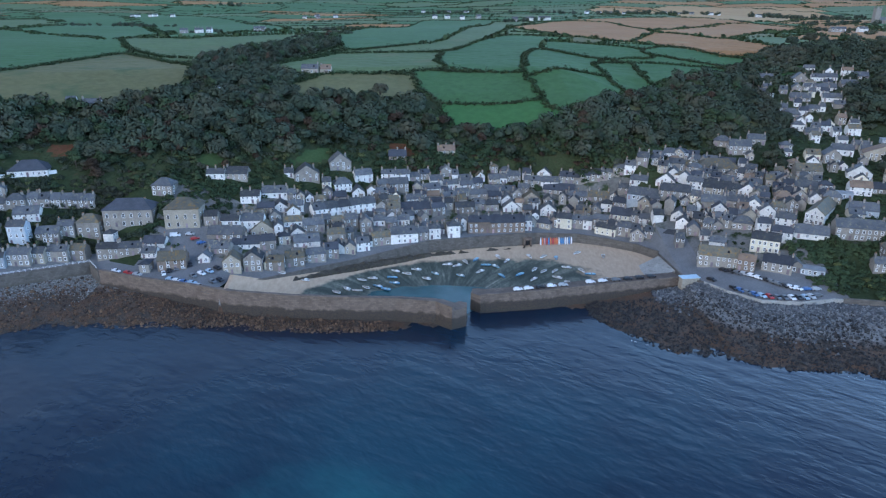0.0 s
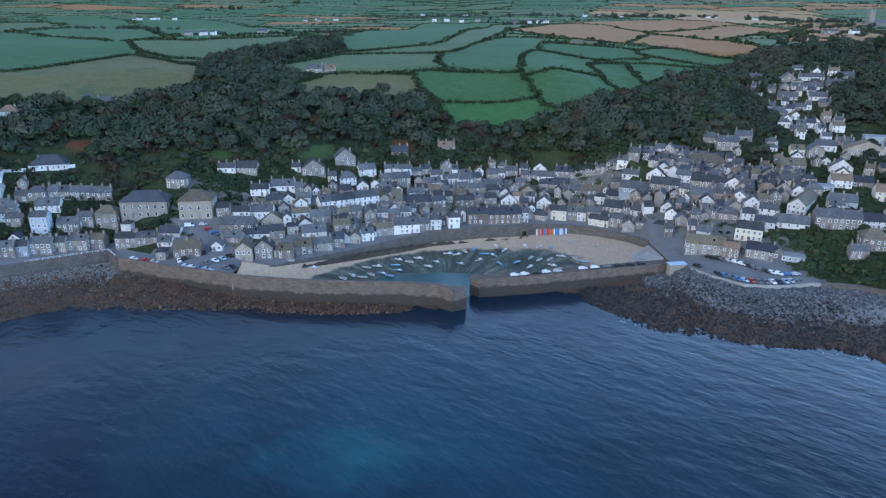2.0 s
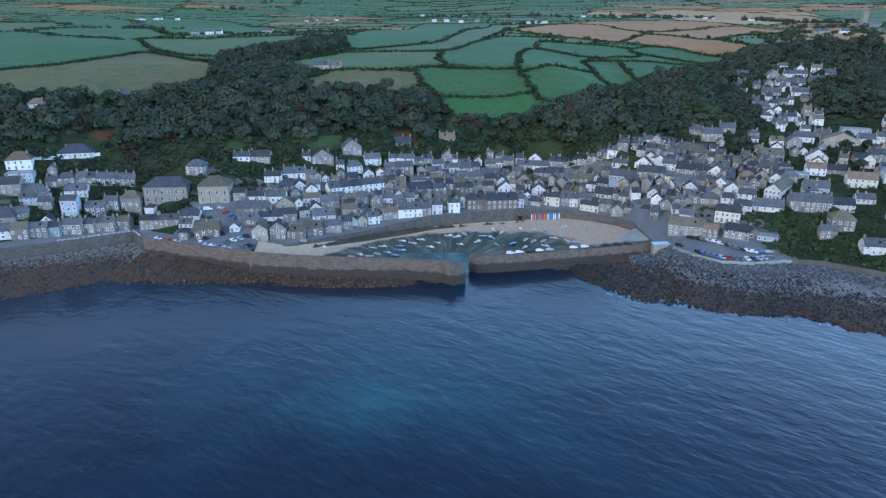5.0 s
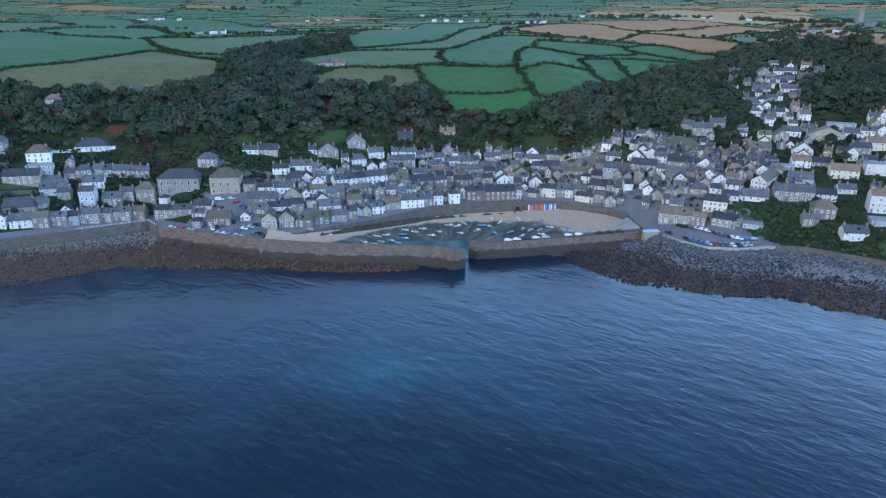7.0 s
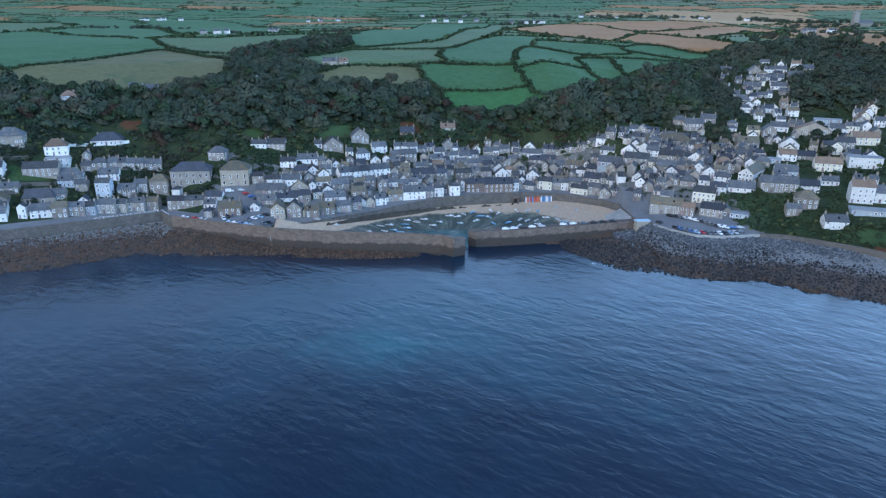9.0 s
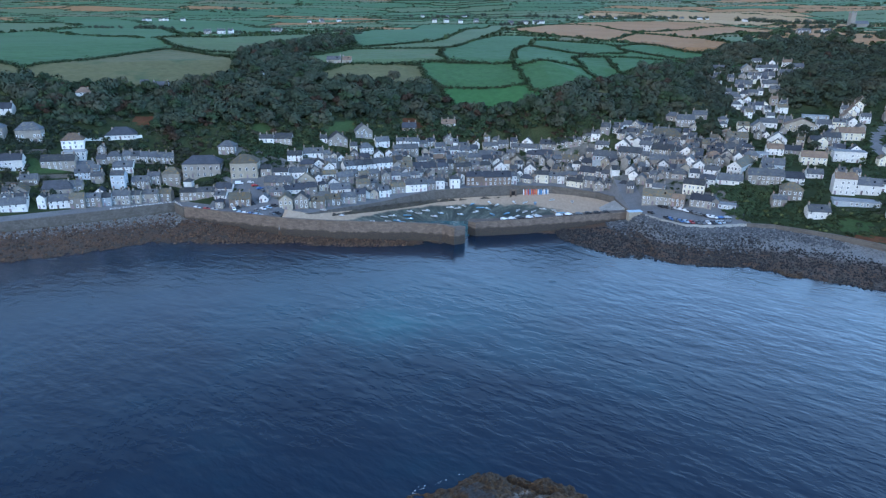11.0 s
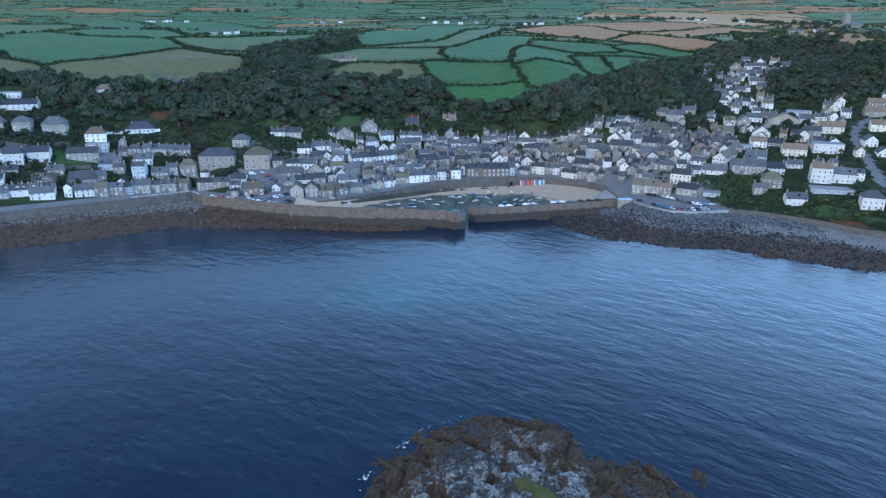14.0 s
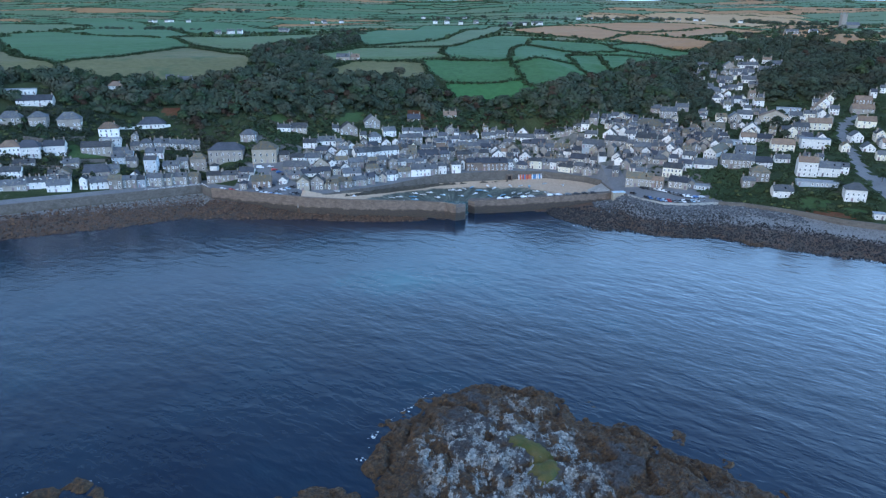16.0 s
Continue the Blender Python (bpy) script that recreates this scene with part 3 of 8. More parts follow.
def harbour_material():
    m, t, b = shader("harbour_sand")
    g = t.nodes.new("ShaderNodeNewGeometry")
    s = t.nodes.new("ShaderNodeSeparateXYZ")
    t.links.new(g.outputs["Position"], s.inputs[0])
    n1, n2 = noise_at(t, 0.1, 4.0), noise_at(t, 0.9, 5.0, 0.6, (1.0, 0.35, 1.0))
    z = maths(t, "ADD", s.outputs[2], maths(t, "MULTIPLY_ADD", n1, 1.6, -0.8))
    radius = maths(t, "SQRT", maths(t, "ADD", maths(t, "MULTIPLY", s.outputs[0], s.outputs[0]), maths(t, "MULTIPLY", s.outputs[1], s.outputs[1])))
    fan = t.nodes.new("ShaderNodeCombineXYZ")
    t.links.new(maths(t, "MULTIPLY", maths(t, "ARCTAN2", s.outputs[1], s.outputs[0]), 15.0), fan.inputs[0])
    t.links.new(maths(t, "MULTIPLY", radius, 0.05), fan.inputs[1])
    runnel = add(t, "ShaderNodeTexNoise", Scale=1.0, Detail=5.0, Roughness=0.6, Distortion=0.5)
    t.links.new(fan.outputs[0], runnel.inputs["Vector"])
    mud = ramp(t, mix(t, 0.3, runnel.outputs["Fac"], n2), (0.38, (0.025, 0.032, 0.024)), (0.5, (0.055, 0.065, 0.048)), (0.6, (0.13, 0.135, 0.105)), (0.7, (0.26, 0.25, 0.2)))
    sand = ramp(t, n2, (0.3, (0.36, 0.262, 0.175)), (0.7, (0.475, 0.355, 0.245)))
    dry = ramp(t, maths(t, "MULTIPLY_ADD", z, 0.9, -1.55), (0.3, (0, 0, 0)), (0.6, (1, 1, 1)))
    t.links.new(mix(t, dry, mud, sand), b.inputs["Base Color"])
    b.inputs["Roughness"].default_value = 0.7
    bump(t, b, n2, 0.4, 0.15)
    return m


bx, by = (BX[:-1, :-1] + BX[1:, 1:]) / 2, (BY[:-1, :-1] + BY[1:, 1:]) / 2
pier_line = np.interp(bx, (-90, -60, -18, 3, 14, 60, 97), (-2, -6, -7, -12, 0, 9, 17))
bface = ((bx > -87) & (bx < 97) & (by > pier_line - 2)).astype(int)
sheet("foreshore", BX, BY, BZ, bface, [shore_material(), harbour_material()], "weedy rock ledges, shingle and the sandy harbour bed at low tide")

SX, SY = np.meshgrid(np.linspace(-2500, 2500, 3), np.array([-3500, -600, 75.0]))
sheet("sea", SX, SY, SX * 0, None, [sea_water], "dark blue rippled sea at low tide", smooth=False)

HX, HY = np.meshgrid(np.arange(-62, 63, 2.0), np.linspace(0, 1, 12))
HY = np.interp(HX, (-90, -60, -18, 3, 14, 60, 97), (-2, -6, -7, -12, 0, 9, 17)) + HY * 34
sheet("harbour_water", HX, HY, HX * 0 + 0.05, None, [calm_water], "still water left in the harbour, tinted pale green for reflected sky", smooth=False)


# ---- piers and sea walls ----
def offset_line(points, d):
    """The same open line moved d metres to its left."""
    out = []
    for i, p in enumerate(points):
        a, c = Vector(points[max(i - 1, 0)]), Vector(points[min(i + 1, len(points) - 1)])
        n = (c - a).normalized()
        out.append((p[0] - n.y * d, p[1] + n.x * d))
    return out


def dense(points, step):
    out = []
    for (x0, y0), (x1, y1) in zip(points, points[1:]):
        n = max(1, int(math.hypot(x1 - x0, y1 - y0) / step))
        out += [(x0 + (x1 - x0) * i / n, y0 + (y1 - y0) * i / n) for i in range(n)]
    return out + [points[-1]]


def ribbon(name, near, far, low, high, material, parent=None, label="", batter=0.0, ragged=0.12):
    """A solid wall between two plan lines, from low to high, with an uneven top and a slight batter on its near side."""
    bm = bmesh.new()
    ring = []
    for i, ((ax, ay), (bx2, by2)) in enumerate(zip(near, far)):
        lo = low[i] if isinstance(low, list) else low
        hi = high[i] if isinstance(high, list) else high
        j = noise.noise((ax * 0.7, ay * 0.7, hi)) * ragged
        k2 = noise.noise((ax * 0.9, ay * 0.9, 4 + hi)) * ragged
        d = Vector((ax - bx2, ay - by2)).normalized() * batter
        ring.append([bm.verts.new(c) for c in ((ax + d.x, ay + d.y, lo), (ax, ay, hi + j), (bx2, by2, hi + k2), (bx2, by2, lo))])
    for p, q in zip(ring, ring[1:]):
        for a in range(4):
            bm.faces.new((p[a], q[a], q[(a + 1) % 4], p[(a + 1) % 4]))
    bm.faces.new(ring[0])
    bm.faces.new(ring[-1][::-1])
    bmesh.ops.recalc_face_normals(bm, faces=bm.faces)
    return obj(name, bm, material, parent, label)


def shore_line(x0, x1):
    return [(x0, front(x0)), *[(x, y) for x, y in zip(FRONT_X, FRONT_Y) if x0 < x < x1], (x1, front(x1))]


south = dense([(-141, 13.6), (-120, 5.6), (-102, 0.6), (-82, -6.4), (-60, -9.9), (-39, -11.3), (-18, -11.6), (-3, -13.6), (3, -18.4)], 3)
south_pier = tagged(new("harbour_pier"), "long curved granite pier with a high sea parapet and weed along its foot", "pier", kind="structure")
body = [*[p for p in south if p[0] > -92], (8.3, -15.3)]
inner = offset_line(body, 6.2)
inner[-1] = (8.6, -11.0)
inner[-2] = (6.0, -9.6)
ribbon("pier_body", body, inner, -2.0, 7.3, [pier_stone], south_pier, batter=0.9)
ribbon("parapet", south, offset_line(south, 1.3), 6.9, [9.6 - 0.9 * (i / len(south)) ** 4 for i in range(len(south))], [pier_stone], south_pier, batter=0.12)
ribbon("pier_root", south[:22], offset_line(south[:22], 1.8), -1.0, 7.0, [pier_stone], south_pier, batter=0.7)

north = dense([(10.4, -1.2), (14, -4.4), (36, -0.6), (60, 5.4), (86, 11.8), (97.5, 14.6)], 3)
north_pier = tagged(new("harbour_pier"), "low granite pier used for parking, with a blunt head at the harbour mouth", "pier", kind="structure")
nin = offset_line(north, 6.6)
nin[0], nin[1] = (11.2, 2.6), (13.2, 3.0)
ribbon("pier_body", north, nin, -2.0, 7.0, [pier_stone], north_pier, batter=0.8)
ribbon("coping", offset_line(north, 0.05)[1:], offset_line(north, 0.75)[1:], 6.8, 7.55, [pier_stone], north_pier, batter=0.0)

prom = dense(shore_line(-330, -141), 4)
ribbon("sea_wall", offset_line(prom, -0.5), offset_line(prom, 0.6), 0.0, 9.0, [wall_stone], None, "grey granite promenade wall above the shingle", batter=0.5)["kind"] = "structure"
quay = dense(shore_line(-86.9, 96), 3)
ribbon("sea_wall", offset_line(quay, -0.4), offset_line(quay, 0.5), -0.5, [float(np.interp(p[0], (-86, -38, -15, -5, 30, 50, 80), (7.0, 6.65, 8.9, 9.7, 9.8, 9.5, 8.9))) for p in quay], [wall_stone], None, "grey granite quay wall round the inner harbour", batter=0.35)["kind"] = "structure"
ledge = dense(shore_line(-66, 38), 2)
ribbon("rock_ledge", offset_line(ledge, -3.4), offset_line(ledge, -0.2), -0.5, [float(np.interp(p[0], (-66, -40, 0, 38), (4.4, 4.6, 3.9, 3.2))) for p in ledge], [ledge_stone], None, "dark weedy ledge at the foot of the quay wall", batter=1.0, ragged=1.1)["kind"] = "structure"
slip = dense(shore_line(96, 104), 3)
ribbon("sea_wall", offset_line(slip, -0.4), offset_line(slip, 0.5), -0.5, 8.2, [wall_stone], None, "granite wall beside the slipway", batter=0.3)["kind"] = "structure"
park = dense(shore_line(104, 150), 3)
ribbon("kerb", offset_line(park, -0.3), offset_line(park, 0.3), 3.0, 8.35, [concrete], None, "pale concrete edge of the seaside car park", batter=0.2)["kind"] = "structure"
east = dense(shore_line(150, 330), 4)
ribbon("sea_wall", offset_line(east, -0.5), offset_line(east, 0.5), 0.0, 8.8, [wall_stone], None, "granite sea wall below gardens on the shore", batter=0.6)["kind"] = "structure"

# garden terraces held up by low walls on the western slope
for p, q, tall, stone in (
    ((-252.9, 24.7), (-238.8, 28.0), 3.2, wall_stone),
    ((-236.6, 31.9), (-223.4, 37.9), 2.2, wall_stone),
    ((-209.8, 53.1), (-181.5, 64.8), 1.6, whitewash),
    ((-248.1, 7.5), (-220.8, 17.2), 1.8, wall_stone),
    ((-221.9, 21.4), (-205.6, 28.4), 2.0, wall_stone),
    ((-237.7, 102.8), (-217.2, 99.1), 1.5, wall_stone),
):
    run = dense([p, q], 3)
    foot = [land(*c) for c in run]
    ribbon("retaining_wall", run, offset_line(run, 0.5), [z - 1.5 for z in foot], [z + tall for z in foot], [stone], None, "low garden wall holding a terrace on the slope", batter=0.1)["kind"] = "structure"

# ---- the rocky islet off the harbour ----
ISLET = ((-19, -234), (-23, -224), (-22, -213), (-16, -203), (-9, -195), (-1, -190), (6, -186), (14, -186), (20, -190), (27, -192), (32, -197), (36, -206), (44, -206), (51, -210), (54, -218), (61, -220), (64, -226),
         (74, -234), (88, -248), (96, -268), (70, -290), (20, -300), (-20, -285), (-34, -262), (-34, -244))
SKERRY = ((-108, -240), (-98, -234), (-90, -231), (-82, -231), (-79, -237), (-86, -250), (-104, -252))
REEF = ((-50, -236), (-44, -234), (-34, -232), (-24, -231), (-20, -240), (-34, -252), (-52, -246))


def rock_height(outline, x, y, tall):
    """Low broken rock: a gentle rise to the middle, gullies across it, and blocks a metre or two wide."""
    d = np.where(inside(outline, x, y), 1, -1) * outline_distance(outline, x, y)
    out = np.empty(x.shape)
    for i, v in np.ndenumerate(d):
        p = Vector((x[i], y[i], 0))
        v += 3.6 * noise.fractal(p / 9, 0.7, 2.1, 5)
        near, nearer = noise.voronoi(Vector((x[i] * 0.55, y[i] * 0.8, 1.5)))[0][:2]
        block_edge = min(1.0, (nearer - near) * 3.0)
        tilt = noise.cell(Vector((x[i] * 0.3, y[i] * 0.4, 2)))
        gully = max(0.0, 1 - abs(noise.fractal(Vector((x[i] * 0.05 + y[i] * 0.03, y[i] * 0.05 - x[i] * 0.03, 7)), 0.8, 2.1, 3)) * 5)
        k1 = min(1, max(v, 0) / 3)
        rise = tall * (1 - math.exp(-max(v, 0) / 10)) + 0.8 * min(max(v, 0), 1.0)
        rough = 0.55 * noise.fractal(p / 2.4, 0.75, 2.1, 4) + 0.42 * block_edge + 0.3 * tilt - 1.7 * gully
        out[i] = rise + rough * k1 - 0.5 if v > 0 else max(-3, -0.5 + v * 0.22)
    return out


def noise_colour(t, scale):
    n = add(t, "ShaderNodeTexNoise", Scale=scale, Detail=3.0)
    t.links.new(t.nodes.new("ShaderNodeNewGeometry").outputs["Position"], n.inputs["Vector"])
    return n.outputs["Color"]


def islet_material():
    m, t, b = shader("islet_rock")
    g = t.nodes.new("ShaderNodeNewGeometry")
    s = t.nodes.new("ShaderNodeSeparateXYZ")
    t.links.new(g.outputs["Position"], s.inputs[0])
    n1, n2, n3, n4 = noise_at(t, 0.10, 5.0, 0.62), noise_at(t, 1.1, 8.0, 0.75), noise_at(t, 0.3, 7.0, 0.7, (1, 0.6, 1)), noise_at(t, 0.05, 3.0)
    z = maths(t, "ADD", s.outputs[2], maths(t, "MULTIPLY_ADD", n1, 5.5, -2.75))
    vo = add(t, "ShaderNodeTexVoronoi", Scale=1.1, Randomness=1.0)
    vo.feature = "DISTANCE_TO_EDGE"
    warp = mix(t, 0.25, g.outputs["Position"], noise_colour(t, 0.5), "ADD")
    t.links.new(warp, vo.inputs["Vector"])
    crack = ramp(t, vo.outputs["Distance"], (0.0, (0.35, 0.35, 0.35)), (0.10, (1, 1, 1)))
    weed = ramp(t, n2, (0.34, (0.014, 0.011, 0.008)), (0.5, (0.060, 0.034, 0.014)), (0.7, (0.155, 0.084, 0.030)))
    bare = ramp(t, n2, (0.3, (0.020, 0.019, 0.020)), (0.55, (0.052, 0.047, 0.047)), (0.8, (0.12, 0.11, 0.105)))
    lichen = mix(t, 0.25, ramp(t, n2, (0.36, (0.04, 0.043, 0.043)), (0.47, (0.20, 0.205, 0.195)), (0.62, (0.46, 0.46, 0.43))), crack, "MULTIPLY")
    col = mix(t, ramp(t, maths(t, "MULTIPLY_ADD", z, 0.4, -0.85), (0.3, (0, 0, 0)), (0.6, (1, 1, 1))), weed, bare)
    # pale lichen on the dry crown, broken by dark gullies
    dx = maths(t, "MULTIPLY", maths(t, "ADD", s.outputs[0], -12), 1 / 24)
    dy = maths(t, "MULTIPLY", maths(t, "ADD", s.outputs[1], 226), 1 / 27)
    d = maths(t, "SQRT", maths(t, "ADD", maths(t, "MULTIPLY", dx, dx), maths(t, "MULTIPLY", dy, dy)))
    crown = ramp(t, maths(t, "ADD", d, maths(t, "MULTIPLY_ADD", n1, 1.5, -0.75)), (0.75, (1, 1, 1)), (0.98, (0, 0, 0)))
    pale = maths(t, "MULTIPLY", crown, ramp(t, n3, (0.49, (0, 0, 0)), (0.54, (1, 1, 1))))
    col = mix(t, pale, col, lichen)
    t.links.new(col, b.inputs["Base Color"])
    b.inputs["Roughness"].default_value = 0.85
    bump(t, b, maths(t, "ADD", n2, maths(t, "MULTIPLY", crack, 0.5)), 1.0, 0.7)
    return m


islet_rock = islet_material()
turf = speckled("turf", (0.022, 0.052, 0.010), (0.115, 0.082, 0.026), 0.3, 2.5, relief=0.8, distance=0.15, vary=0)


def rock_mass(name, outline, tall, step, parent):
    xs, ys = [p[0] for p in outline], [p[1] for p in outline]
    IX, IY = np.meshgrid(np.arange(min(xs) - 8, max(xs) + 8, step), np.arange(min(ys) - 8, max(ys) + 8, step))
    ob = sheet(name, IX, IY, rock_height(outline, IX, IY, tall), None, [islet_rock], "", kind="", smooth=False)
    ob.parent = parent
    return ob


def rocks(name, outline, tall, step, label):
    top = tagged(new(name), label, "rock")
    rock_mass("rock_mass", outline, tall, step, top)
    return top


islet = rocks("islet", ISLET, 3.4, 0.5, "low rocky islet crowned by pale lichen and ringed with weed")
for ox, oy, oq in ((56.5, -212.6, 3.0), (65, -220.5, 3.6), (38.5, -195.5, 2.6), (-21, -209, 2.2), (81, -238, 3.0)):
    rock_mass("outcrop", tuple((ox + math.cos(a * 0.785) * oq * (1.2 if a % 2 else 0.8), oy + math.sin(a * 0.785) * oq * (0.7 if a % 3 else 0.95)) for a in range(8)), 1.6, 0.5, islet)
TURF = ((12.5, -217), (16, -216.5), (19.5, -219.5), (22.5, -223), (24, -228), (23, -233), (19, -235), (16.5, -231), (18, -226), (16, -222), (13, -220))
TX, TY = np.meshgrid(np.arange(10, 27, 0.5), np.arange(-238, -213, 0.5))
TZ = rock_height(ISLET, TX, TY, 3.4)
for _ in range(3):
    TZ[1:-1, 1:-1] = (TZ[1:-1, 1:-1] * 2 + TZ[:-2, 1:-1] + TZ[2:, 1:-1] + TZ[1:-1, :-2] + TZ[1:-1, 2:]) / 6
edge = np.where(inside(TURF, TX, TY), 1, -1) * outline_distance(TURF, TX, TY)
edge += np.vectorize(lambda x, y: 0.7 * noise.noise((x / 2.2, y / 2.2, 5)) + 1.0 * noise.noise((x / 0.9, y / 0.9, 3)))(TX, TY)
turf_patch = sheet("turf", TX, TY, TZ + np.clip(edge * 0.5, -1.5, 0.45), None, [turf], "green and yellowed turf", kind="")
turf_patch.parent = islet
rocks("skerry", SKERRY, 1.6, 0.6, "small weed-covered skerry awash in the sea")
for ox, oy, oq in ((151, -53, 8), (161, -58, 4.5), (193, -65, 9), (205, -76, 7), (222, -84, 8), (-16, -16, 3.5), (-58, -14, 4)):
    rocks("rock_outcrop", tuple((round(ox + math.cos(a * 0.785) * oq * (1.3 if a % 2 else 0.8), 1), round(oy + math.sin(a * 0.785) * oq * (0.6 if a % 3 else 0.9), 1)) for a in range(8)), 1.5, 0.7, "broken brown weedy rock outcrop on the foreshore")
rocks("reef", REEF, 0.7, 0.6, "flat reef of brown weed just above water")

# ---- houses ----
def window_mesh(w, h):
    """A four-light sash frame in one piece."""
    bm = bmesh.new()
    xs = (-w / 2, -w / 2 + 0.18, -0.04, 0.04, w / 2 - 0.18, w / 2)
    zs = (0, 0.22, h / 2 - 0.05, h / 2 + 0.05, h - 0.18, h)
    grid = [[[bm.verts.new((x, y, z)) for z in zs] for x in xs] for y in (-0.07, 0.02)]
    solid = {(i, k) for i in range(5) for k in range(5) if i % 2 == 0 or k % 2 == 0}
    for i, k in solid:
        for f in range(2):
            q = [grid[f][i][k], grid[f][i + 1][k], grid[f][i + 1][k + 1], grid[f][i][k + 1]]
            bm.faces.new(q if f == 0 else q[::-1])
        for di, dk, a, b in ((-1, 0, (0, 0), (0, 1)), (1, 0, (1, 1), (1, 0)), (0, -1, (1, 0), (0, 0)), (0, 1, (0, 1), (1, 1))):
            if (i + di, k + dk) not in solid:
                p, q = (i + a[0], k + a[1]), (i + b[0], k + b[1])
                bm.faces.new((grid[0][p[0]][p[1]], grid[0][q[0]][q[1]], grid[1][q[0]][q[1]], grid[1][p[0]][p[1]]))
    bmesh.ops.recalc_face_normals(bm, faces=bm.faces)
    return mesh_of("window", bm, [paint_white])


def glazed_mesh(w, h):
    """The same sash with its glass in one mesh, for houses farther up the hill."""
    me = window_mesh(w, h)
    bm = bmesh.new()
    bm.from_mesh(me)
    block(bm, -w / 2 + 0.05, w / 2 - 0.05, -0.035, 0.01, 0.05, h - 0.05, 1)
    bm.to_mesh(me)
    bm.free()
    me.materials.append(glass)
    return me


def pane_mesh(w, h):
    bm = bmesh.new()
    block(bm, -w / 2 + 0.05, w / 2 - 0.05, -0.035, 0.01, 0.05, h - 0.05)
    return mesh_of("pane", bm, [glass])


def arch(w, h):
    """Outline of a round-headed opening."""
    q = w / 2
    return [(-q, 0), (q, 0), *[(math.cos(k * math.pi / 6) * q, h - q + math.sin(k * math.pi / 6) * q) for k in range(7)]]


def arched_mesh(w, h):
    """A tall round-headed window: pale surround with its glass."""
    bm = bmesh.new()
    outer, inner = arch(w, h), [(x, z + 0.12) for x, z in arch(w - 0.24, h - 0.24)]
    rings = [[bm.verts.new((x, y, z)) for x, z in o] for o, y in ((outer, 0.02), (outer, -0.09), (inner, -0.09), (inner, -0.03))]
    n = len(outer)
    for p, q in zip(rings, rings[1:]):
        for i in range(n):
            bm.faces.new((p[i], p[(i + 1) % n], q[(i + 1) % n], q[i]))
    bm.faces.new(rings[3]).material_index = 1
    block(bm, -0.03, 0.03, -0.06, -0.034, 0.13, h - 0.2)
    block(bm, -w / 2 + 0.12, w / 2 - 0.12, -0.058, -0.034, h * 0.5, h * 0.5 + 0.06)
    bmesh.ops.recalc_face_normals(bm, faces=bm.faces)
    return mesh_of("window", bm, [paint_white, glass])


def door_mesh():
    bm = bmesh.new()
    block(bm, -0.48, 0.48, -0.06, 0.02, 0, 2.0)
    block(bm, -0.3, 0.3, -0.075, -0.06, 1.15, 1.75)
    return mesh_of("door", bm, [door_paint])


def chimney_mesh():
    bm = bmesh.new()
    block(bm, -0.45, 0.45, -0.35, 0.35, -1.6, 1.25)
    block(bm, -0.53, 0.53, -0.43, 0.43, 1.25, 1.42)
    for x in (-0.22, 0.22):
        r = bmesh.ops.create_cone(bm, cap_ends=True, segments=8, radius1=0.16, radius2=0.12, depth=0.55, matrix=Matrix.Translation((x, 0, 1.69)))
        for f in {f for v in r["verts"] for f in v.link_faces}:
            f.material_index = 1
    return mesh_of("chimney", bm, [granite, clay])


def rooflight_mesh():
    bm = bmesh.new()
    block(bm, -0.45, 0.45, -0.6, 0.6, -0.02, 0.09)
    return mesh_of("rooflight", bm, [glass])


GLAZED, ARCHED = glazed_mesh(1.1, 1.5), arched_mesh(1.15, 2.3)
WINDOW, PANE, DOOR, CHIMNEY, ROOFLIGHT = window_mesh(1.1, 1.5), pane_mesh(1.1, 1.5), door_mesh(), chimney_mesh(), rooflight_mesh()
WALL_WORDS = {"granite": "grey granite", "whitewash": "white-painted", "cream": "cream-painted", "brown_stone": "brown stone", "blue_render": "pale blue rendered", "pale_stone": "buff stone"}
ROOF_WORDS = {"slate": "grey slate roof", "dark_slate": "dark slate roof", "lichen_slate": "slate roof yellowed by lichen", "tan_tile": "brown tiled roof", "flat_roof": "flat grey roof"}
HOUSES = []
house_rng = random.Random(11)


def gabled(bm, w, d, h, rise, low):
    """Walls with gables at both ends of a ridge along x."""
    x0, x1 = -w / 2, w / 2
    end = []
    for x in (x0, x1):
        end.append([bm.verts.new(c) for c in ((x, 0, low), (x, 0, h), (x, d / 2, h + rise), (x, d, h), (x, d, low))])
    bm.faces.new(end[0])
    bm.faces.new(end[1][::-1])
    for i in range(5):
        j = (i + 1) % 5
        bm.faces.new((end[0][j], end[0][i], end[1][i], end[1][j]))
    bmesh.ops.recalc_face_normals(bm, faces=bm.faces)


def slopes(bm, w, d, h, rise, over=0.3, thick=0.2):
    """Two roof slabs that meet in a ridge along x, with eaves and a ridge cap."""
    run = d / 2
    drop = over * rise / run
    x0, x1 = -w / 2 - 0.12, w / 2 + 0.12
    prof = [(-over, h - drop), (run, h + rise), (d + over, h - drop)]
    top = [(y, z + thick) for y, z in prof]
    bot = [(y, z + 0.012) for y, z in prof]
    end = [[bm.verts.new((x, y, z)) for y, z in top + bot[::-1]] for x in (x0, x1)]
    bm.faces.new(end[0])
    bm.faces.new(end[1][::-1])
    for i in range(6):
        j = (i + 1) % 6
        bm.faces.new((end[0][j], end[0][i], end[1][i], end[1][j]))
    bmesh.ops.recalc_face_normals(bm, faces=bm.faces)
    block(bm, x0, x1, run - 0.16, run + 0.16, h + rise + thick - 0.1, h + rise + thick + 0.07)


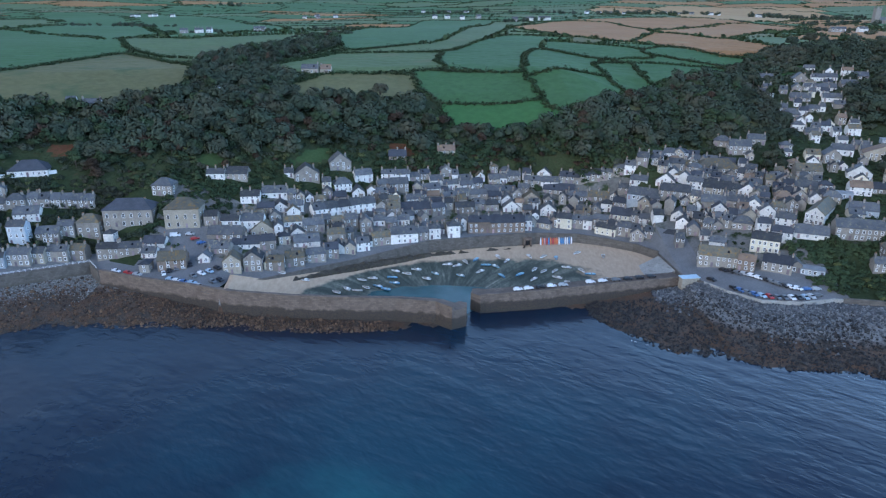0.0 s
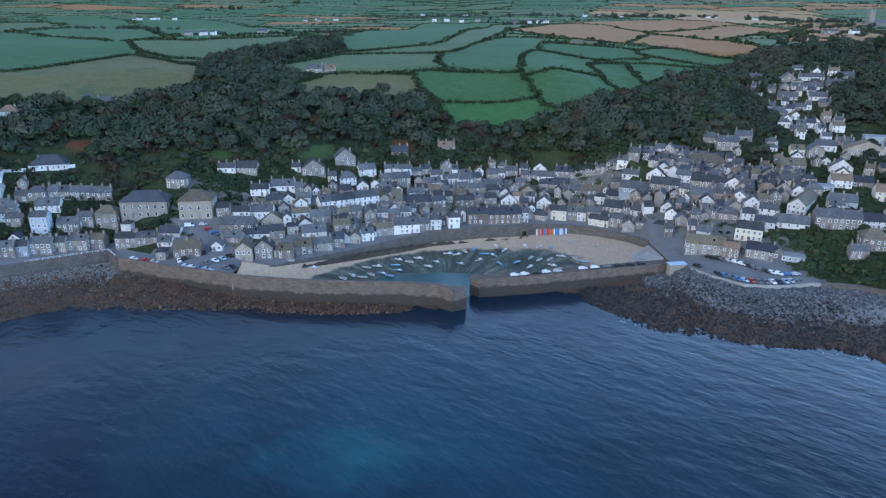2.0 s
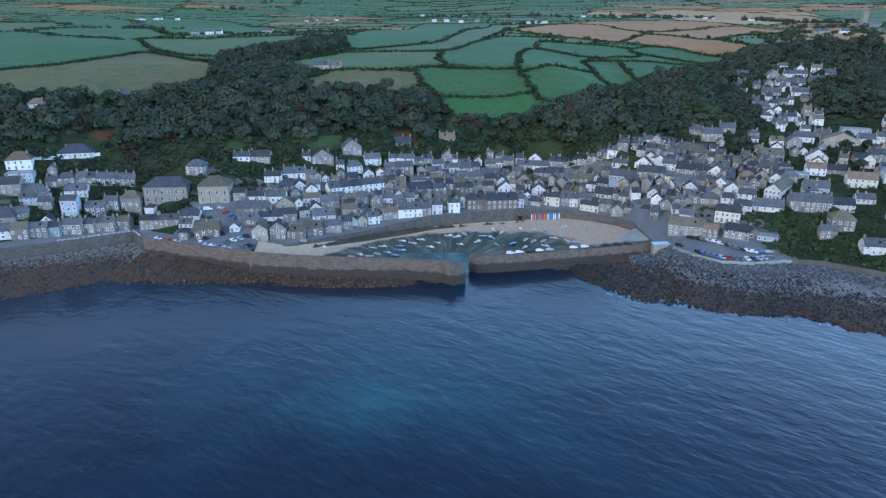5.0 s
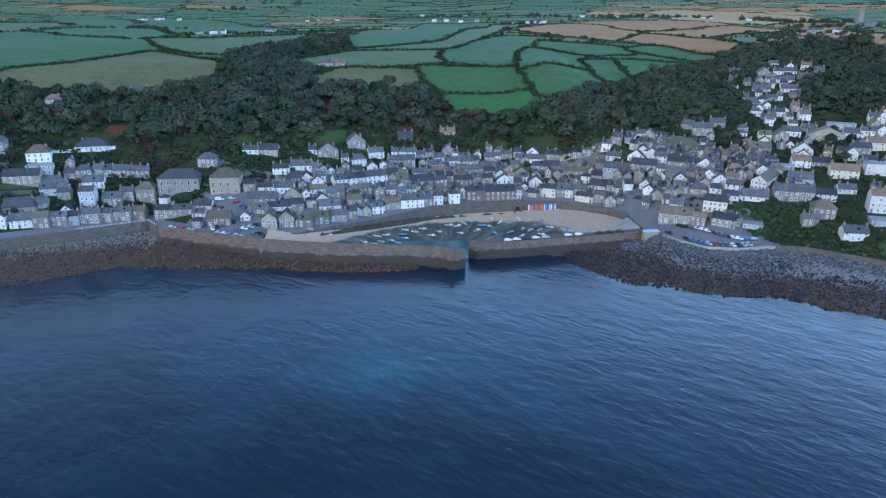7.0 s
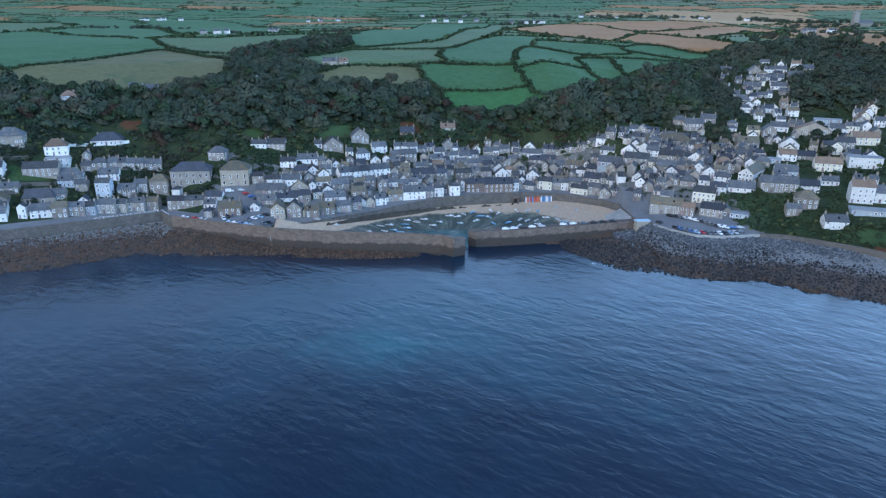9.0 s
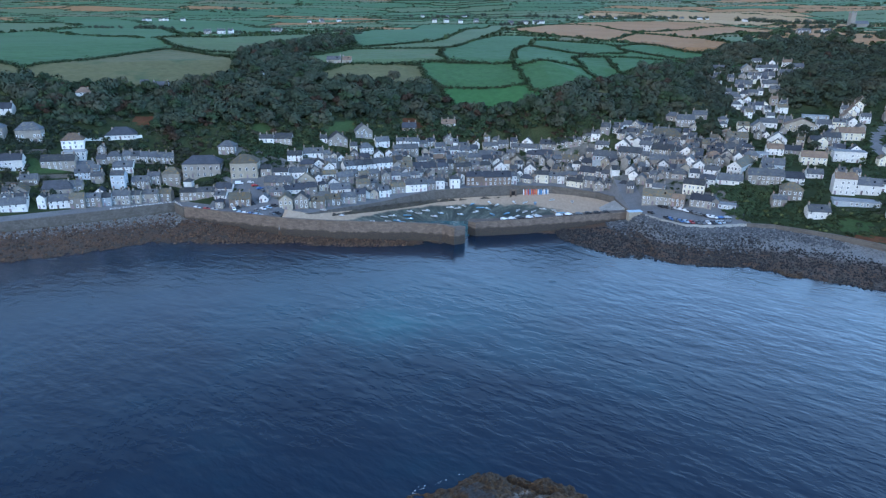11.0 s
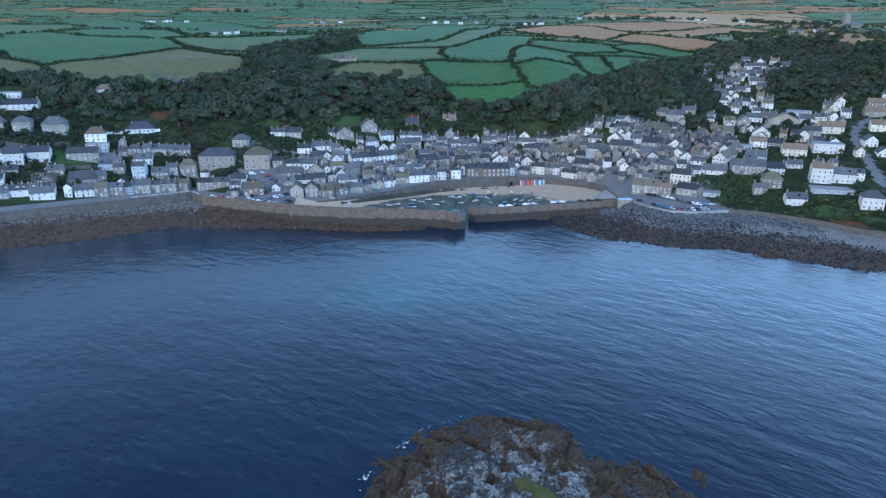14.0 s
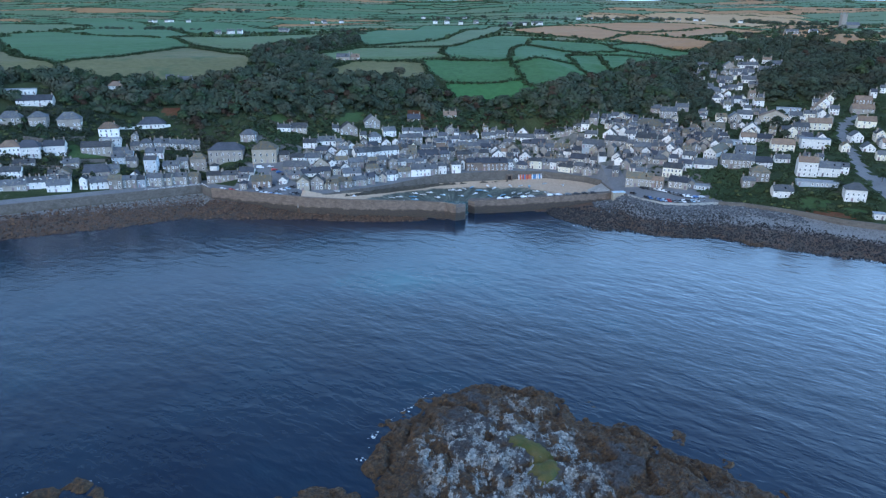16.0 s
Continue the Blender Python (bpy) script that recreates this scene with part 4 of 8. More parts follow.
def hipped(bm, w, d, h, rise, over=0.35):
    x0, x1, y0, y1 = -w / 2 - over, w / 2 + over, -over, d + over
    inset = min(d, w) / 2
    if w >= d:
        a, b = (x0 + inset, (y0 + y1) / 2), (x1 - inset, (y0 + y1) / 2)
    else:
        a, b = ((x0 + x1) / 2, y0 + inset), ((x0 + x1) / 2, y1 - inset)
    base = [bm.verts.new((x, y, h)) for x, y in ((x0, y0), (x1, y0), (x1, y1), (x0, y1))]
    eave = [bm.verts.new((x, y, h + 0.2)) for x, y in ((x0, y0), (x1, y0), (x1, y1), (x0, y1))]
    r = [bm.verts.new((*a, h + rise)), bm.verts.new((*b, h + rise))]
    bm.faces.new(base[::-1])
    for i in range(4):
        j = (i + 1) % 4
        bm.faces.new((base[i], base[j], eave[j], eave[i]))
    if w >= d:
        for f in ((eave[0], eave[1], r[1], r[0]), (eave[1], eave[2], r[1]), (eave[2], eave[3], r[0], r[1]), (eave[3], eave[0], r[0])):
            bm.faces.new(f)
    else:
        for f in ((eave[0], eave[1], r[0]), (eave[1], eave[2], r[1], r[0]), (eave[2], eave[3], r[1]), (eave[3], eave[0], r[0], r[1])):
            bm.faces.new(f)
    bmesh.ops.recalc_face_normals(bm, faces=bm.faces)


def house(x, y, turn, w, d, h, kind, wall, roof, z=None, label="", dormers=0, storeys=None):
    """A house whose front stands at (x, y) and looks seaward; ridge: eaves to the front, gable: its end, hip: a hipped roof."""
    r = house_rng
    base = land(x, y) if z is None else z
    top = tagged(new("house"), label or f"{WALL_WORDS[wall.name]} house with a {ROOF_WORDS[roof.name]}", "house", "houses of the fishing village")
    top.matrix_basis = pose(x, y, base, 0, 0, turn)
    HOUSES.append((x, y, max(w, d)))
    flat = roof is flat_roof
    span = d if kind == "ridge" else w
    rise = 0.0 if flat else min(span * (0.40 if kind != "hip" else 0.34), 4.2)
    m0 = top.matrix_basis
    low = max(-5.0, min(land(*(m0 @ Vector((a, b, 0))).xy) for a in (-w / 2, w / 2) for b in (0, d)) - base - 0.4) if z is None else -1.0
    low = min(low, -0.4)
    bm = bmesh.new()
    if flat or kind == "hip":
        block(bm, -w / 2, w / 2, 0, d, low, h)
    elif kind == "ridge":
        gabled(bm, w, d, h, rise, low)
    else:
        gabled(bm, d, w, h, rise, low)
        bm.transform(Matrix.Translation((0, d / 2, 0)) @ Matrix.Rotation(radians(90), 4, "Z") @ Matrix.Translation((0, -w / 2, 0)))
    part("wall", bm, wall, top)
    bm = bmesh.new()
    if flat:
        block(bm, -w / 2 - 0.2, w / 2 + 0.2, -0.2, d + 0.2, h + 0.004, h + 0.28)
    elif kind == "hip":
        hipped(bm, w, d, h, rise)
    elif kind == "ridge":
        slopes(bm, w, d, h, rise)
    else:
        slopes(bm, d, w, h, rise)
        bm.transform(Matrix.Translation((0, d / 2, 0)) @ Matrix.Rotation(radians(90), 4, "Z") @ Matrix.Translation((0, -w / 2, 0)))
    part("roof", bm, roof, top)
    hall = kind == "hip" and w > 14 and y < 60
    floors = storeys or (1 if h < 3.5 else 2 if h < 6.9 or kind == "hip" else 3)
    step = min(2.5 if not hall else 3.6, (h - 0.3) / floors)
    size = min(1.0 if not hall else 1.15, (step - 0.7) / 1.3) * r.uniform(0.95, 1.12)
    n = max(1, round(w / (r.uniform(2.1, 3.0) if not hall else 3.6)))
    way = r.randrange(n)

    def pane_at(m):
        if hall:
            shared("window", ARCHED, top, m @ Matrix.Diagonal((0.85, 1, 0.7, 1)))
        elif y < 62:
            shared("pane", PANE, shared("window", WINDOW, top, m), Matrix())
        else:
            shared("window", GLAZED, top, m)

    for f in range(floors):
        for i in range(n):
            px = (i + 0.5) * w / n - w / 2 + r.uniform(-0.15, 0.15)
            if f == 0 and i == way and n > 1:
                shared("door", DOOR, top, pose(px, 0, 0.05))
                continue
            if r.random() < 0.13 and not hall:
                continue
            pane_at(pose(px, 0, 0.65 + f * step) @ Matrix.Diagonal((size, 1, size, 1)))
    side = -1 if x > 0 else 1
    if kind != "ridge" or r.random() < 0.35:
        for f in range(floors):
            for py in ((0.3, 0.7) if d > 6 else (0.5,)):
                if r.random() < 0.7:
                    pane_at(pose(side * w / 2, d * py, 0.75 + f * step, 0, 0, 90 * side) @ Matrix.Diagonal((size, 1, size, 1)))
    if kind == "gable" and rise > 2.2 and not flat:
        pane_at(pose(0, 0, h + 0.1) @ Matrix.Diagonal((0.75, 1, 0.75, 1)))
    if not flat:
        if kind == "ridge":
            stacks = max(1, round(w / 5.5))
            for s in range(stacks + 1):
                if r.random() < 0.7:
                    shared("chimney", CHIMNEY, top, pose((s / stacks - 0.5) * (w - 1), d / 2, h + rise, 0, 0, 90) @ Matrix.Diagonal((1, 1, r.uniform(0.7, 1.05), 1)))
            if r.random() < 0.3 and not dormers:
                ang = math.degrees(math.atan2(rise, d / 2))
                shared("rooflight", ROOFLIGHT, top, pose(r.uniform(-0.25, 0.25) * w, d * 0.24, h + rise * 0.48 + 0.2, ang))
        elif r.random() < 0.6:
            shared("chimney", CHIMNEY, top, pose(r.choice((-0.3, 0.3)) * w, d * 0.55, h + rise * 0.55))
    for i in range(dormers):
        px = (i + 0.5) * w / dormers - w / 2
        bm = bmesh.new()
        gabled(bm, 1.5, 1.7, 1.4, 0.6, 0)
        bm.transform(Matrix.Translation((px, 1.9, h + 0.15)) @ Matrix.Rotation(radians(90), 4, "Z") @ Matrix.Translation((0, -0.85, 0)))
        dm = part("dormer", bm, wall, top)
        bm = bmesh.new()
        slopes(bm, 1.6, 1.7, 1.4, 0.6, 0.15, 0.1)
        bm.transform(Matrix.Translation((px, 1.9, h + 0.15)) @ Matrix.Rotation(radians(90), 4, "Z") @ Matrix.Translation((0, -0.85, 0)))
        part("dormer_roof", bm, roof, dm)
        pane_at(pose(px, 1.13, h + 0.35) @ Matrix.Diagonal((0.8, 1, 0.75, 1)))
    return top


house(216.7, -44.3, -22, 5.2, 4.8, 2.8, "ridge", whitewash, flat_roof)
house(215.0, -25.1, -20, 10.1, 7.9, 6.3, "hip", whitewash, slate)
house(184.4, -10.5, -11, 10.4, 6.7, 4.0, "ridge", whitewash, slate)
house(204.4, -6.8, -18, 20.6, 7.2, 2.5, "ridge", blue_render, flat_roof)
house(-222.3, -0.6, 20, 11.9, 7.2, 4.1, "ridge", whitewash, slate)
house(171.3, 3.9, -11, 7.0, 4.8, 4.0, "ridge", granite, slate)
house(-211.4, 5.3, 15, 3.8, 8.1, 6.0, "gable", whitewash, slate)
house(216.2, 5.3, -17, 12.5, 7.2, 5.2, "ridge", whitewash, slate)
house(-228.3, 5.6, 20, 3.8, 4.8, 2.6, "ridge", whitewash, slate)
house(205.0, 6.6, -17, 10.4, 6.6, 8.6, "ridge", whitewash, tan_tile)
house(226.3, 6.7, -19, 4.5, 4.8, 4.7, "ridge", whitewash, slate)
house(178.6, 6.7, -15, 9.9, 7.6, 5.7, "hip", granite, lichen_slate)
house(-223.2, 6.8, 21, 5.3, 8.7, 3.1, "gable", granite, slate)
house(145.8, 6.9, -25, 8.6, 5.1, 2.5, "ridge", blue_render, flat_roof)
house(-203.3, 8.2, 21, 10.7, 6.7, 4.2, "ridge", whitewash, slate)
house(140.5, 9.2, -17, 3.8, 8.6, 3.3, "gable", granite, slate)
house(-195.1, 9.4, 12, 7.2, 4.8, 6.2, "ridge", granite, lichen_slate)
house(132.9, 9.8, -28, 10.9, 6.3, 4.1, "ridge", granite, dark_slate)
house(-121.6, 12.3, 5, 4.0, 5.5, 3.8, "hip", granite, dark_slate)
house(121.8, 12.5, -29, 6.6, 4.8, 4.6, "ridge", brown_stone, tan_tile)
house(-188.4, 12.8, 9, 7.7, 4.8, 5.2, "ridge", granite, slate)
house(-111.1, 14.3, 9, 11.2, 6.9, 4.4, "ridge", brown_stone, lichen_slate)
house(-86.7, 14.5, 9, 7.1, 7.0, 5.5, "gable", pale_stone, lichen_slate)
house(-182.5, 15.0, 10, 4.7, 4.8, 5.0, "ridge", blue_render, slate)
house(-223.2, 16.8, 15, 8.6, 5.5, 3.2, "ridge", granite, slate)
house(-210.1, 17.6, 21, 11.1, 5.3, 3.2, "ridge", granite, slate)
house(-78.9, 17.1, 6, 7.5, 7.1, 5.6, "gable", granite, slate)
house(112.6, 17.7, -18, 15.4, 7.2, 5.1, "ridge", granite, lichen_slate)
house(-176.2, 17.9, 6, 8.9, 5.5, 5.3, "ridge", granite, slate)
house(-70.2, 18.7, 5, 7.4, 4.8, 4.3, "ridge", granite, lichen_slate)
house(-99.8, 19.4, -0, 4.7, 8.2, 2.6, "gable", whitewash, slate)
house(-169.6, 20.9, 0, 4.8, 4.8, 4.9, "ridge", pale_stone, slate)
house(186.7, 21.9, -11, 10.6, 6.7, 3.8, "ridge", whitewash, dark_slate)
house(133.3, 22.6, -26, 11.0, 6.3, 5.6, "ridge", cream, slate)
house(-62.8, 23.7, 17, 7.8, 4.8, 4.4, "ridge", granite, lichen_slate)
house(-163.1, 23.3, 3, 8.3, 5.1, 5.0, "ridge", granite, slate)
house(172.1, 23.2, -14, 18.4, 7.2, 5.5, "ridge", granite, slate)
house(257.3, 23.4, -18, 4.7, 4.8, 3.7, "ridge", cream, slate)
house(-124.6, 23.9, 2, 6.2, 4.8, 2.5, "ridge", whitewash, slate)
house(-95.4, 24.6, -4, 9.2, 5.9, 2.6, "ridge", granite, slate)
house(-142.7, 25.4, 2, 9.2, 4.9, 5.0, "ridge", granite, slate)
house(-155.8, 25.7, 0, 6.6, 4.8, 5.0, "ridge", granite, lichen_slate)
house(-133.4, 26.4, 8, 9.6, 4.9, 3.8, "ridge", granite, slate)
house(154.2, 26.4, -21, 13.1, 7.2, 2.5, "ridge", whitewash, slate)
house(142.1, 27.5, -31, 8.2, 4.9, 4.7, "ridge", whitewash, dark_slate)
house(-55.0, 29.0, 17, 8.3, 5.0, 4.0, "ridge", granite, slate)
house(-181.8, 28.6, 3, 7.6, 4.9, 8.2, "ridge", blue_render, slate)
house(-193.2, 28.9, 9, 6.2, 4.8, 4.3, "ridge", granite, slate)
house(-124.2, 28.9, -0, 9.3, 5.9, 2.5, "ridge", whitewash, dark_slate)
house(-200.7, 29.1, 18, 7.9, 4.9, 3.9, "ridge", blue_render, slate)
house(202.0, 29.5, -14, 8.4, 5.4, 2.6, "ridge", whitewash, slate)
house(116.8, 29.9, -23, 6.7, 4.8, 3.5, "ridge", whitewash, slate)
house(-214.0, 30.3, 12, 17.2, 7.2, 4.9, "ridge", granite, slate)
house(-85.6, 31.5, 7, 11.8, 6.8, 2.5, "ridge", whitewash, dark_slate)
house(-171.3, 32.3, 9, 9.4, 6.0, 4.4, "ridge", granite, slate)
house(-202.5, 33.0, 14, 11.0, 7.0, 3.0, "ridge", granite, slate)
house(-95.3, 33.7, -2, 15.4, 7.2, 2.5, "ridge", granite, slate)
house(-209.7, 34.0, 13, 3.8, 4.8, 3.0, "ridge", granite, slate)
house(137.7, 34.5, -15, 5.4, 4.8, 4.8, "ridge", whitewash, dark_slate)
house(103.1, 36.0, -12, 3.8, 4.8, 4.5, "ridge", granite, slate)
house(-165.7, 37.0, 6, 6.9, 4.8, 4.9, "ridge", granite, slate)
house(148.0, 37.3, -28, 8.2, 4.8, 4.4, "ridge", whitewash, slate)
house(114.7, 37.6, -12, 4.6, 4.8, 2.5, "ridge", whitewash, slate)
house(-209.1, 38.4, 15, 11.8, 7.2, 4.8, "ridge", whitewash, flat_roof)
house(-156.7, 38.7, 5, 9.6, 7.5, 7.2, "hip", granite, lichen_slate)
house(-60.8, 38.9, 16, 11.4, 6.7, 2.7, "ridge", whitewash, slate)
house(259.5, 39.0, -19, 6.9, 8.8, 2.5, "gable", whitewash, slate)
house(-94.2, 39.2, 5, 8.2, 4.8, 5.2, "ridge", whitewash, slate)
house(-183.2, 39.2, 14, 10.5, 6.6, 3.5, "ridge", whitewash, slate)
house(-115.3, 39.8, 5, 14.9, 11.0, 8.5, "hip", pale_stone, lichen_slate)
house(131.0, 40.0, -22, 8.2, 5.7, 3.1, "hip", granite, slate)
house(-80.5, 40.4, 13, 10.1, 8.2, 2.7, "gable", pale_stone, lichen_slate)
house(-195.5, 41.0, 8, 5.4, 4.8, 3.3, "ridge", granite, slate)
house(-139.9, 41.5, 5, 21.1, 11.0, 7.6, "hip", granite, dark_slate)
house(-85.2, 41.6, 6, 10.1, 6.2, 5.9, "ridge", whitewash, slate)
house(-65.4, 41.9, 19, 7.5, 6.5, 2.7, "gable", whitewash, slate)
house(-103.4, 42.0, 7, 5.9, 4.8, 4.5, "ridge", granite, slate)
house(181.7, 42.0, -12, 6.6, 4.8, 2.5, "ridge", cream, slate)
house(-73.7, 42.0, 16, 3.8, 7.9, 4.5, "gable", whitewash, slate)
house(110.6, 42.1, -19, 5.1, 7.0, 3.6, "gable", granite, slate)
house(-36.3, 42.3, 19, 6.0, 4.8, 4.2, "ridge", whitewash, slate)
house(-189.1, 42.9, 16, 7.8, 6.0, 4.6, "hip", granite, slate)
house(-48.5, 44.0, 15, 7.8, 4.8, 6.0, "ridge", granite, lichen_slate)
house(185.7, 44.0, -20, 11.8, 7.2, 3.1, "ridge", blue_render, slate)
house(-212.3, 45.0, 20, 11.3, 8.5, 5.0, "hip", whitewash, tan_tile)
house(-18.2, 50.1, 11, 12.6, 6.8, 4.7, "ridge", whitewash, slate)
house(-28.5, 47.8, 18, 8.5, 4.8, 4.2, "ridge", granite, lichen_slate)
house(210.5, 47.9, -19, 13.6, 7.2, 4.5, "ridge", cream, tan_tile)
house(124.4, 48.1, -20, 7.0, 4.8, 2.5, "ridge", whitewash, slate)
house(-9.6, 52.9, 11, 5.3, 4.8, 4.2, "ridge", granite, slate)
house(-68.9, 49.5, 13, 8.4, 4.8, 2.8, "ridge", whitewash, lichen_slate)
house(-43.4, 49.1, 13, 3.8, 4.8, 4.2, "ridge", granite, slate)
house(-59.5, 49.2, 16, 9.7, 5.8, 3.7, "ridge", granite, slate)
house(108.2, 49.3, -24, 5.8, 8.6, 3.2, "gable", whitewash, slate)
house(231.7, 49.4, -16, 16.7, 7.2, 6.2, "ridge", whitewash, flat_roof)
house(-4.3, 54.3, 11, 5.3, 5.5, 5.2, "hip", whitewash, slate)
house(140.9, 53.1, -26, 6.6, 8.7, 4.1, "gable", whitewash, slate)
house(95.1, 53.9, -26, 4.4, 4.8, 3.8, "ridge", granite, slate)
house(275.7, 54.9, -17, 5.6, 7.3, 5.7, "gable", cream, slate)
house(148.1, 55.1, -24, 6.3, 4.8, 2.8, "ridge", blue_render, slate)
house(-82.4, 55.1, 8, 7.9, 4.8, 2.8, "ridge", granite, dark_slate)
house(4.7, 56.7, 9, 5.8, 5.5, 5.7, "hip", whitewash, slate)
house(108.3, 55.8, -23, 6.4, 8.3, 2.8, "gable", whitewash, slate)
house(114.4, 56.3, -16, 4.2, 4.8, 3.7, "ridge", granite, slate)
house(-129.8, 56.5, -4, 9.5, 7.5, 4.8, "hip", granite, slate)
house(-36.5, 56.7, 16, 5.5, 8.4, 5.2, "gable", granite, slate)
house(262.6, 57.5, -12, 7.2, 8.1, 4.0, "gable", whitewash, slate)
house(-76.2, 57.6, 14, 6.4, 8.0, 2.5, "gable", whitewash, slate)
house(-43.4, 57.8, 15, 6.0, 4.8, 4.3, "ridge", granite, slate)
house(-262.9, 58.0, 16, 20.7, 7.2, 3.9, "ridge", whitewash, dark_slate)
house(90.3, 58.1, -16, 5.0, 4.8, 3.8, "ridge", whitewash, slate)
house(134.9, 58.2, -22, 8.3, 4.8, 3.3, "ridge", granite, slate)
house(-90.4, 59.0, 7, 8.8, 5.4, 3.7, "ridge", whitewash, slate)
house(157.8, 59.5, -13, 7.1, 5.5, 3.7, "hip", brown_stone, tan_tile)
house(-8.7, 59.7, 15, 4.1, 4.8, 3.9, "ridge", granite, slate)
house(84.8, 59.8, -27, 6.3, 4.8, 4.8, "ridge", granite, slate)
house(125.4, 59.9, -16, 10.9, 6.5, 3.3, "ridge", granite, slate)
house(-192.1, 60.0, 15, 16.7, 11.0, 2.7, "hip", whitewash, dark_slate)
house(-69.7, 60.5, 10, 6.8, 4.8, 3.1, "ridge", whitewash, slate)
house(96.4, 61.6, -24, 8.1, 4.9, 2.5, "ridge", whitewash, slate)
house(186.7, 61.9, -19, 7.8, 4.8, 2.8, "ridge", blue_render, flat_roof)
house(16.7, 62.6, 6, 10.7, 5.8, 5.8, "ridge", brown_stone, dark_slate)
house(-30.9, 62.7, 10, 5.6, 4.8, 2.9, "ridge", whitewash, slate)
house(-25.1, 62.7, 19, 5.8, 4.8, 2.9, "ridge", granite, slate)
house(30.5, 64.0, 6, 17.1, 7.2, 5.3, "ridge", brown_stone, dark_slate)
house(8.9, 64.7, 15, 3.8, 6.9, 4.9, "gable", whitewash, slate)
house(196.0, 64.7, -16, 9.6, 6.0, 4.2, "ridge", whitewash, tan_tile)
house(-80.5, 65.1, 8, 11.9, 6.3, 2.8, "ridge", whitewash, slate)
house(207.0, 65.1, -16, 9.5, 6.0, 2.8, "ridge", granite, dark_slate)
house(80.4, 65.3, -20, 3.8, 4.8, 3.9, "ridge", granite, slate)
house(40.6, 67.5, -0, 3.8, 4.8, 5.4, "ridge", whitewash, slate)
house(172.0, 68.0, -16, 9.8, 6.0, 3.8, "ridge", cream, slate)
house(144.5, 68.2, -27, 8.3, 8.0, 3.8, "gable", whitewash, slate)
house(-64.6, 68.4, 19, 3.8, 8.3, 2.5, "gable", whitewash, slate)
house(129.8, 68.4, -27, 13.6, 7.2, 4.3, "ridge", pale_stone, slate)
house(75.6, 68.3, -23, 7.4, 4.8, 5.4, "ridge", granite, slate)
house(-279.8, 68.7, 21, 21.0, 7.2, 3.4, "ridge", whitewash, flat_roof)
house(151.7, 69.0, -19, 6.2, 4.8, 2.9, "ridge", granite, slate)
house(69.8, 69.3, -18, 4.3, 4.8, 4.9, "ridge", whitewash, slate)
house(-109.3, 69.7, 2, 8.7, 4.9, 2.8, "ridge", whitewash, slate)
house(-17.5, 70.4, 16, 6.0, 4.8, 2.5, "ridge", whitewash, slate)
house(140.4, 70.6, -22, 4.6, 4.8, 3.8, "ridge", granite, slate)
house(110.8, 70.6, -22, 14.1, 6.9, 3.8, "ridge", granite, slate)
house(-99.7, 71.0, -0, 10.5, 6.6, 3.5, "ridge", granite, slate)
house(58.6, 70.9, -15, 7.4, 4.8, 5.4, "ridge", cream, slate)
house(65.3, 71.0, -17, 5.4, 4.8, 4.5, "ridge", granite, slate)
house(87.4, 71.1, -26, 13.0, 7.2, 2.5, "ridge", cream, dark_slate)
house(53.7, 72.2, -12, 3.8, 8.8, 4.0, "gable", brown_stone, slate)
house(228.1, 72.9, -15, 6.6, 8.4, 4.8, "gable", cream, slate)
house(120.7, 73.6, -28, 7.4, 4.8, 4.3, "ridge", whitewash, slate)
house(-13.9, 75.6, 12, 15.7, 7.2, 3.0, "ridge", granite, dark_slate)
house(97.0, 75.3, -26, 14.8, 7.2, 3.0, "ridge", blue_render, slate)
house(151.5, 76.1, -16, 6.2, 4.8, 3.4, "ridge", granite, slate)
house(45.3, 77.2, -8, 3.8, 7.2, 4.0, "gable", whitewash, slate)
house(-29.7, 78.1, 15, 5.2, 4.8, 4.0, "ridge", granite, slate)
house(108.3, 78.4, -27, 9.1, 6.6, 2.9, "gable", whitewash, slate)
house(75.3, 79.0, -23, 6.0, 6.8, 3.0, "gable", granite, slate)
house(-42.6, 79.4, 13, 6.1, 9.0, 3.2, "gable", whitewash, slate)
house(-76.6, 79.6, 10, 4.5, 4.8, 2.5, "ridge", whitewash, slate)
house(-67.8, 80.0, 15, 12.1, 8.3, 4.1, "gable", granite, slate)
house(-14.7, 80.7, 16, 8.7, 4.8, 5.0, "ridge", granite, slate)
house(238.2, 80.6, -15, 10.1, 6.4, 4.8, "ridge", granite, slate)
house(164.5, 80.9, -15, 7.2, 4.8, 3.4, "ridge", granite, slate)
house(-50.2, 81.0, 20, 8.6, 6.4, 4.0, "hip", whitewash, slate)
house(10.6, 81.5, 10, 10.0, 4.8, 3.5, "ridge", granite, slate)
house(69.1, 81.9, -15, 5.6, 4.8, 2.5, "ridge", granite, slate)
house(205.2, 82.0, -23, 10.8, 6.9, 3.4, "gable", whitewash, slate)
house(52.4, 82.3, -11, 7.7, 7.1, 3.5, "gable", whitewash, slate)
house(1.9, 82.7, 10, 5.3, 4.8, 4.0, "ridge", granite, slate)
house(42.3, 83.5, 1, 4.9, 4.8, 3.1, "ridge", granite, slate)
house(96.8, 83.5, -24, 8.5, 5.1, 2.5, "ridge", whitewash, slate)
house(283.8, 83.7, -21, 11.3, 7.1, 4.9, "ridge", cream, tan_tile)
house(85.5, 85.0, -27, 3.8, 8.9, 2.5, "gable", whitewash, slate)
house(108.4, 85.1, -27, 4.8, 4.8, 3.9, "ridge", pale_stone, slate)
house(24.4, 85.3, 9, 6.8, 4.8, 3.6, "ridge", granite, slate)
house(18.0, 85.3, 5, 6.0, 4.8, 3.6, "ridge", granite, slate)
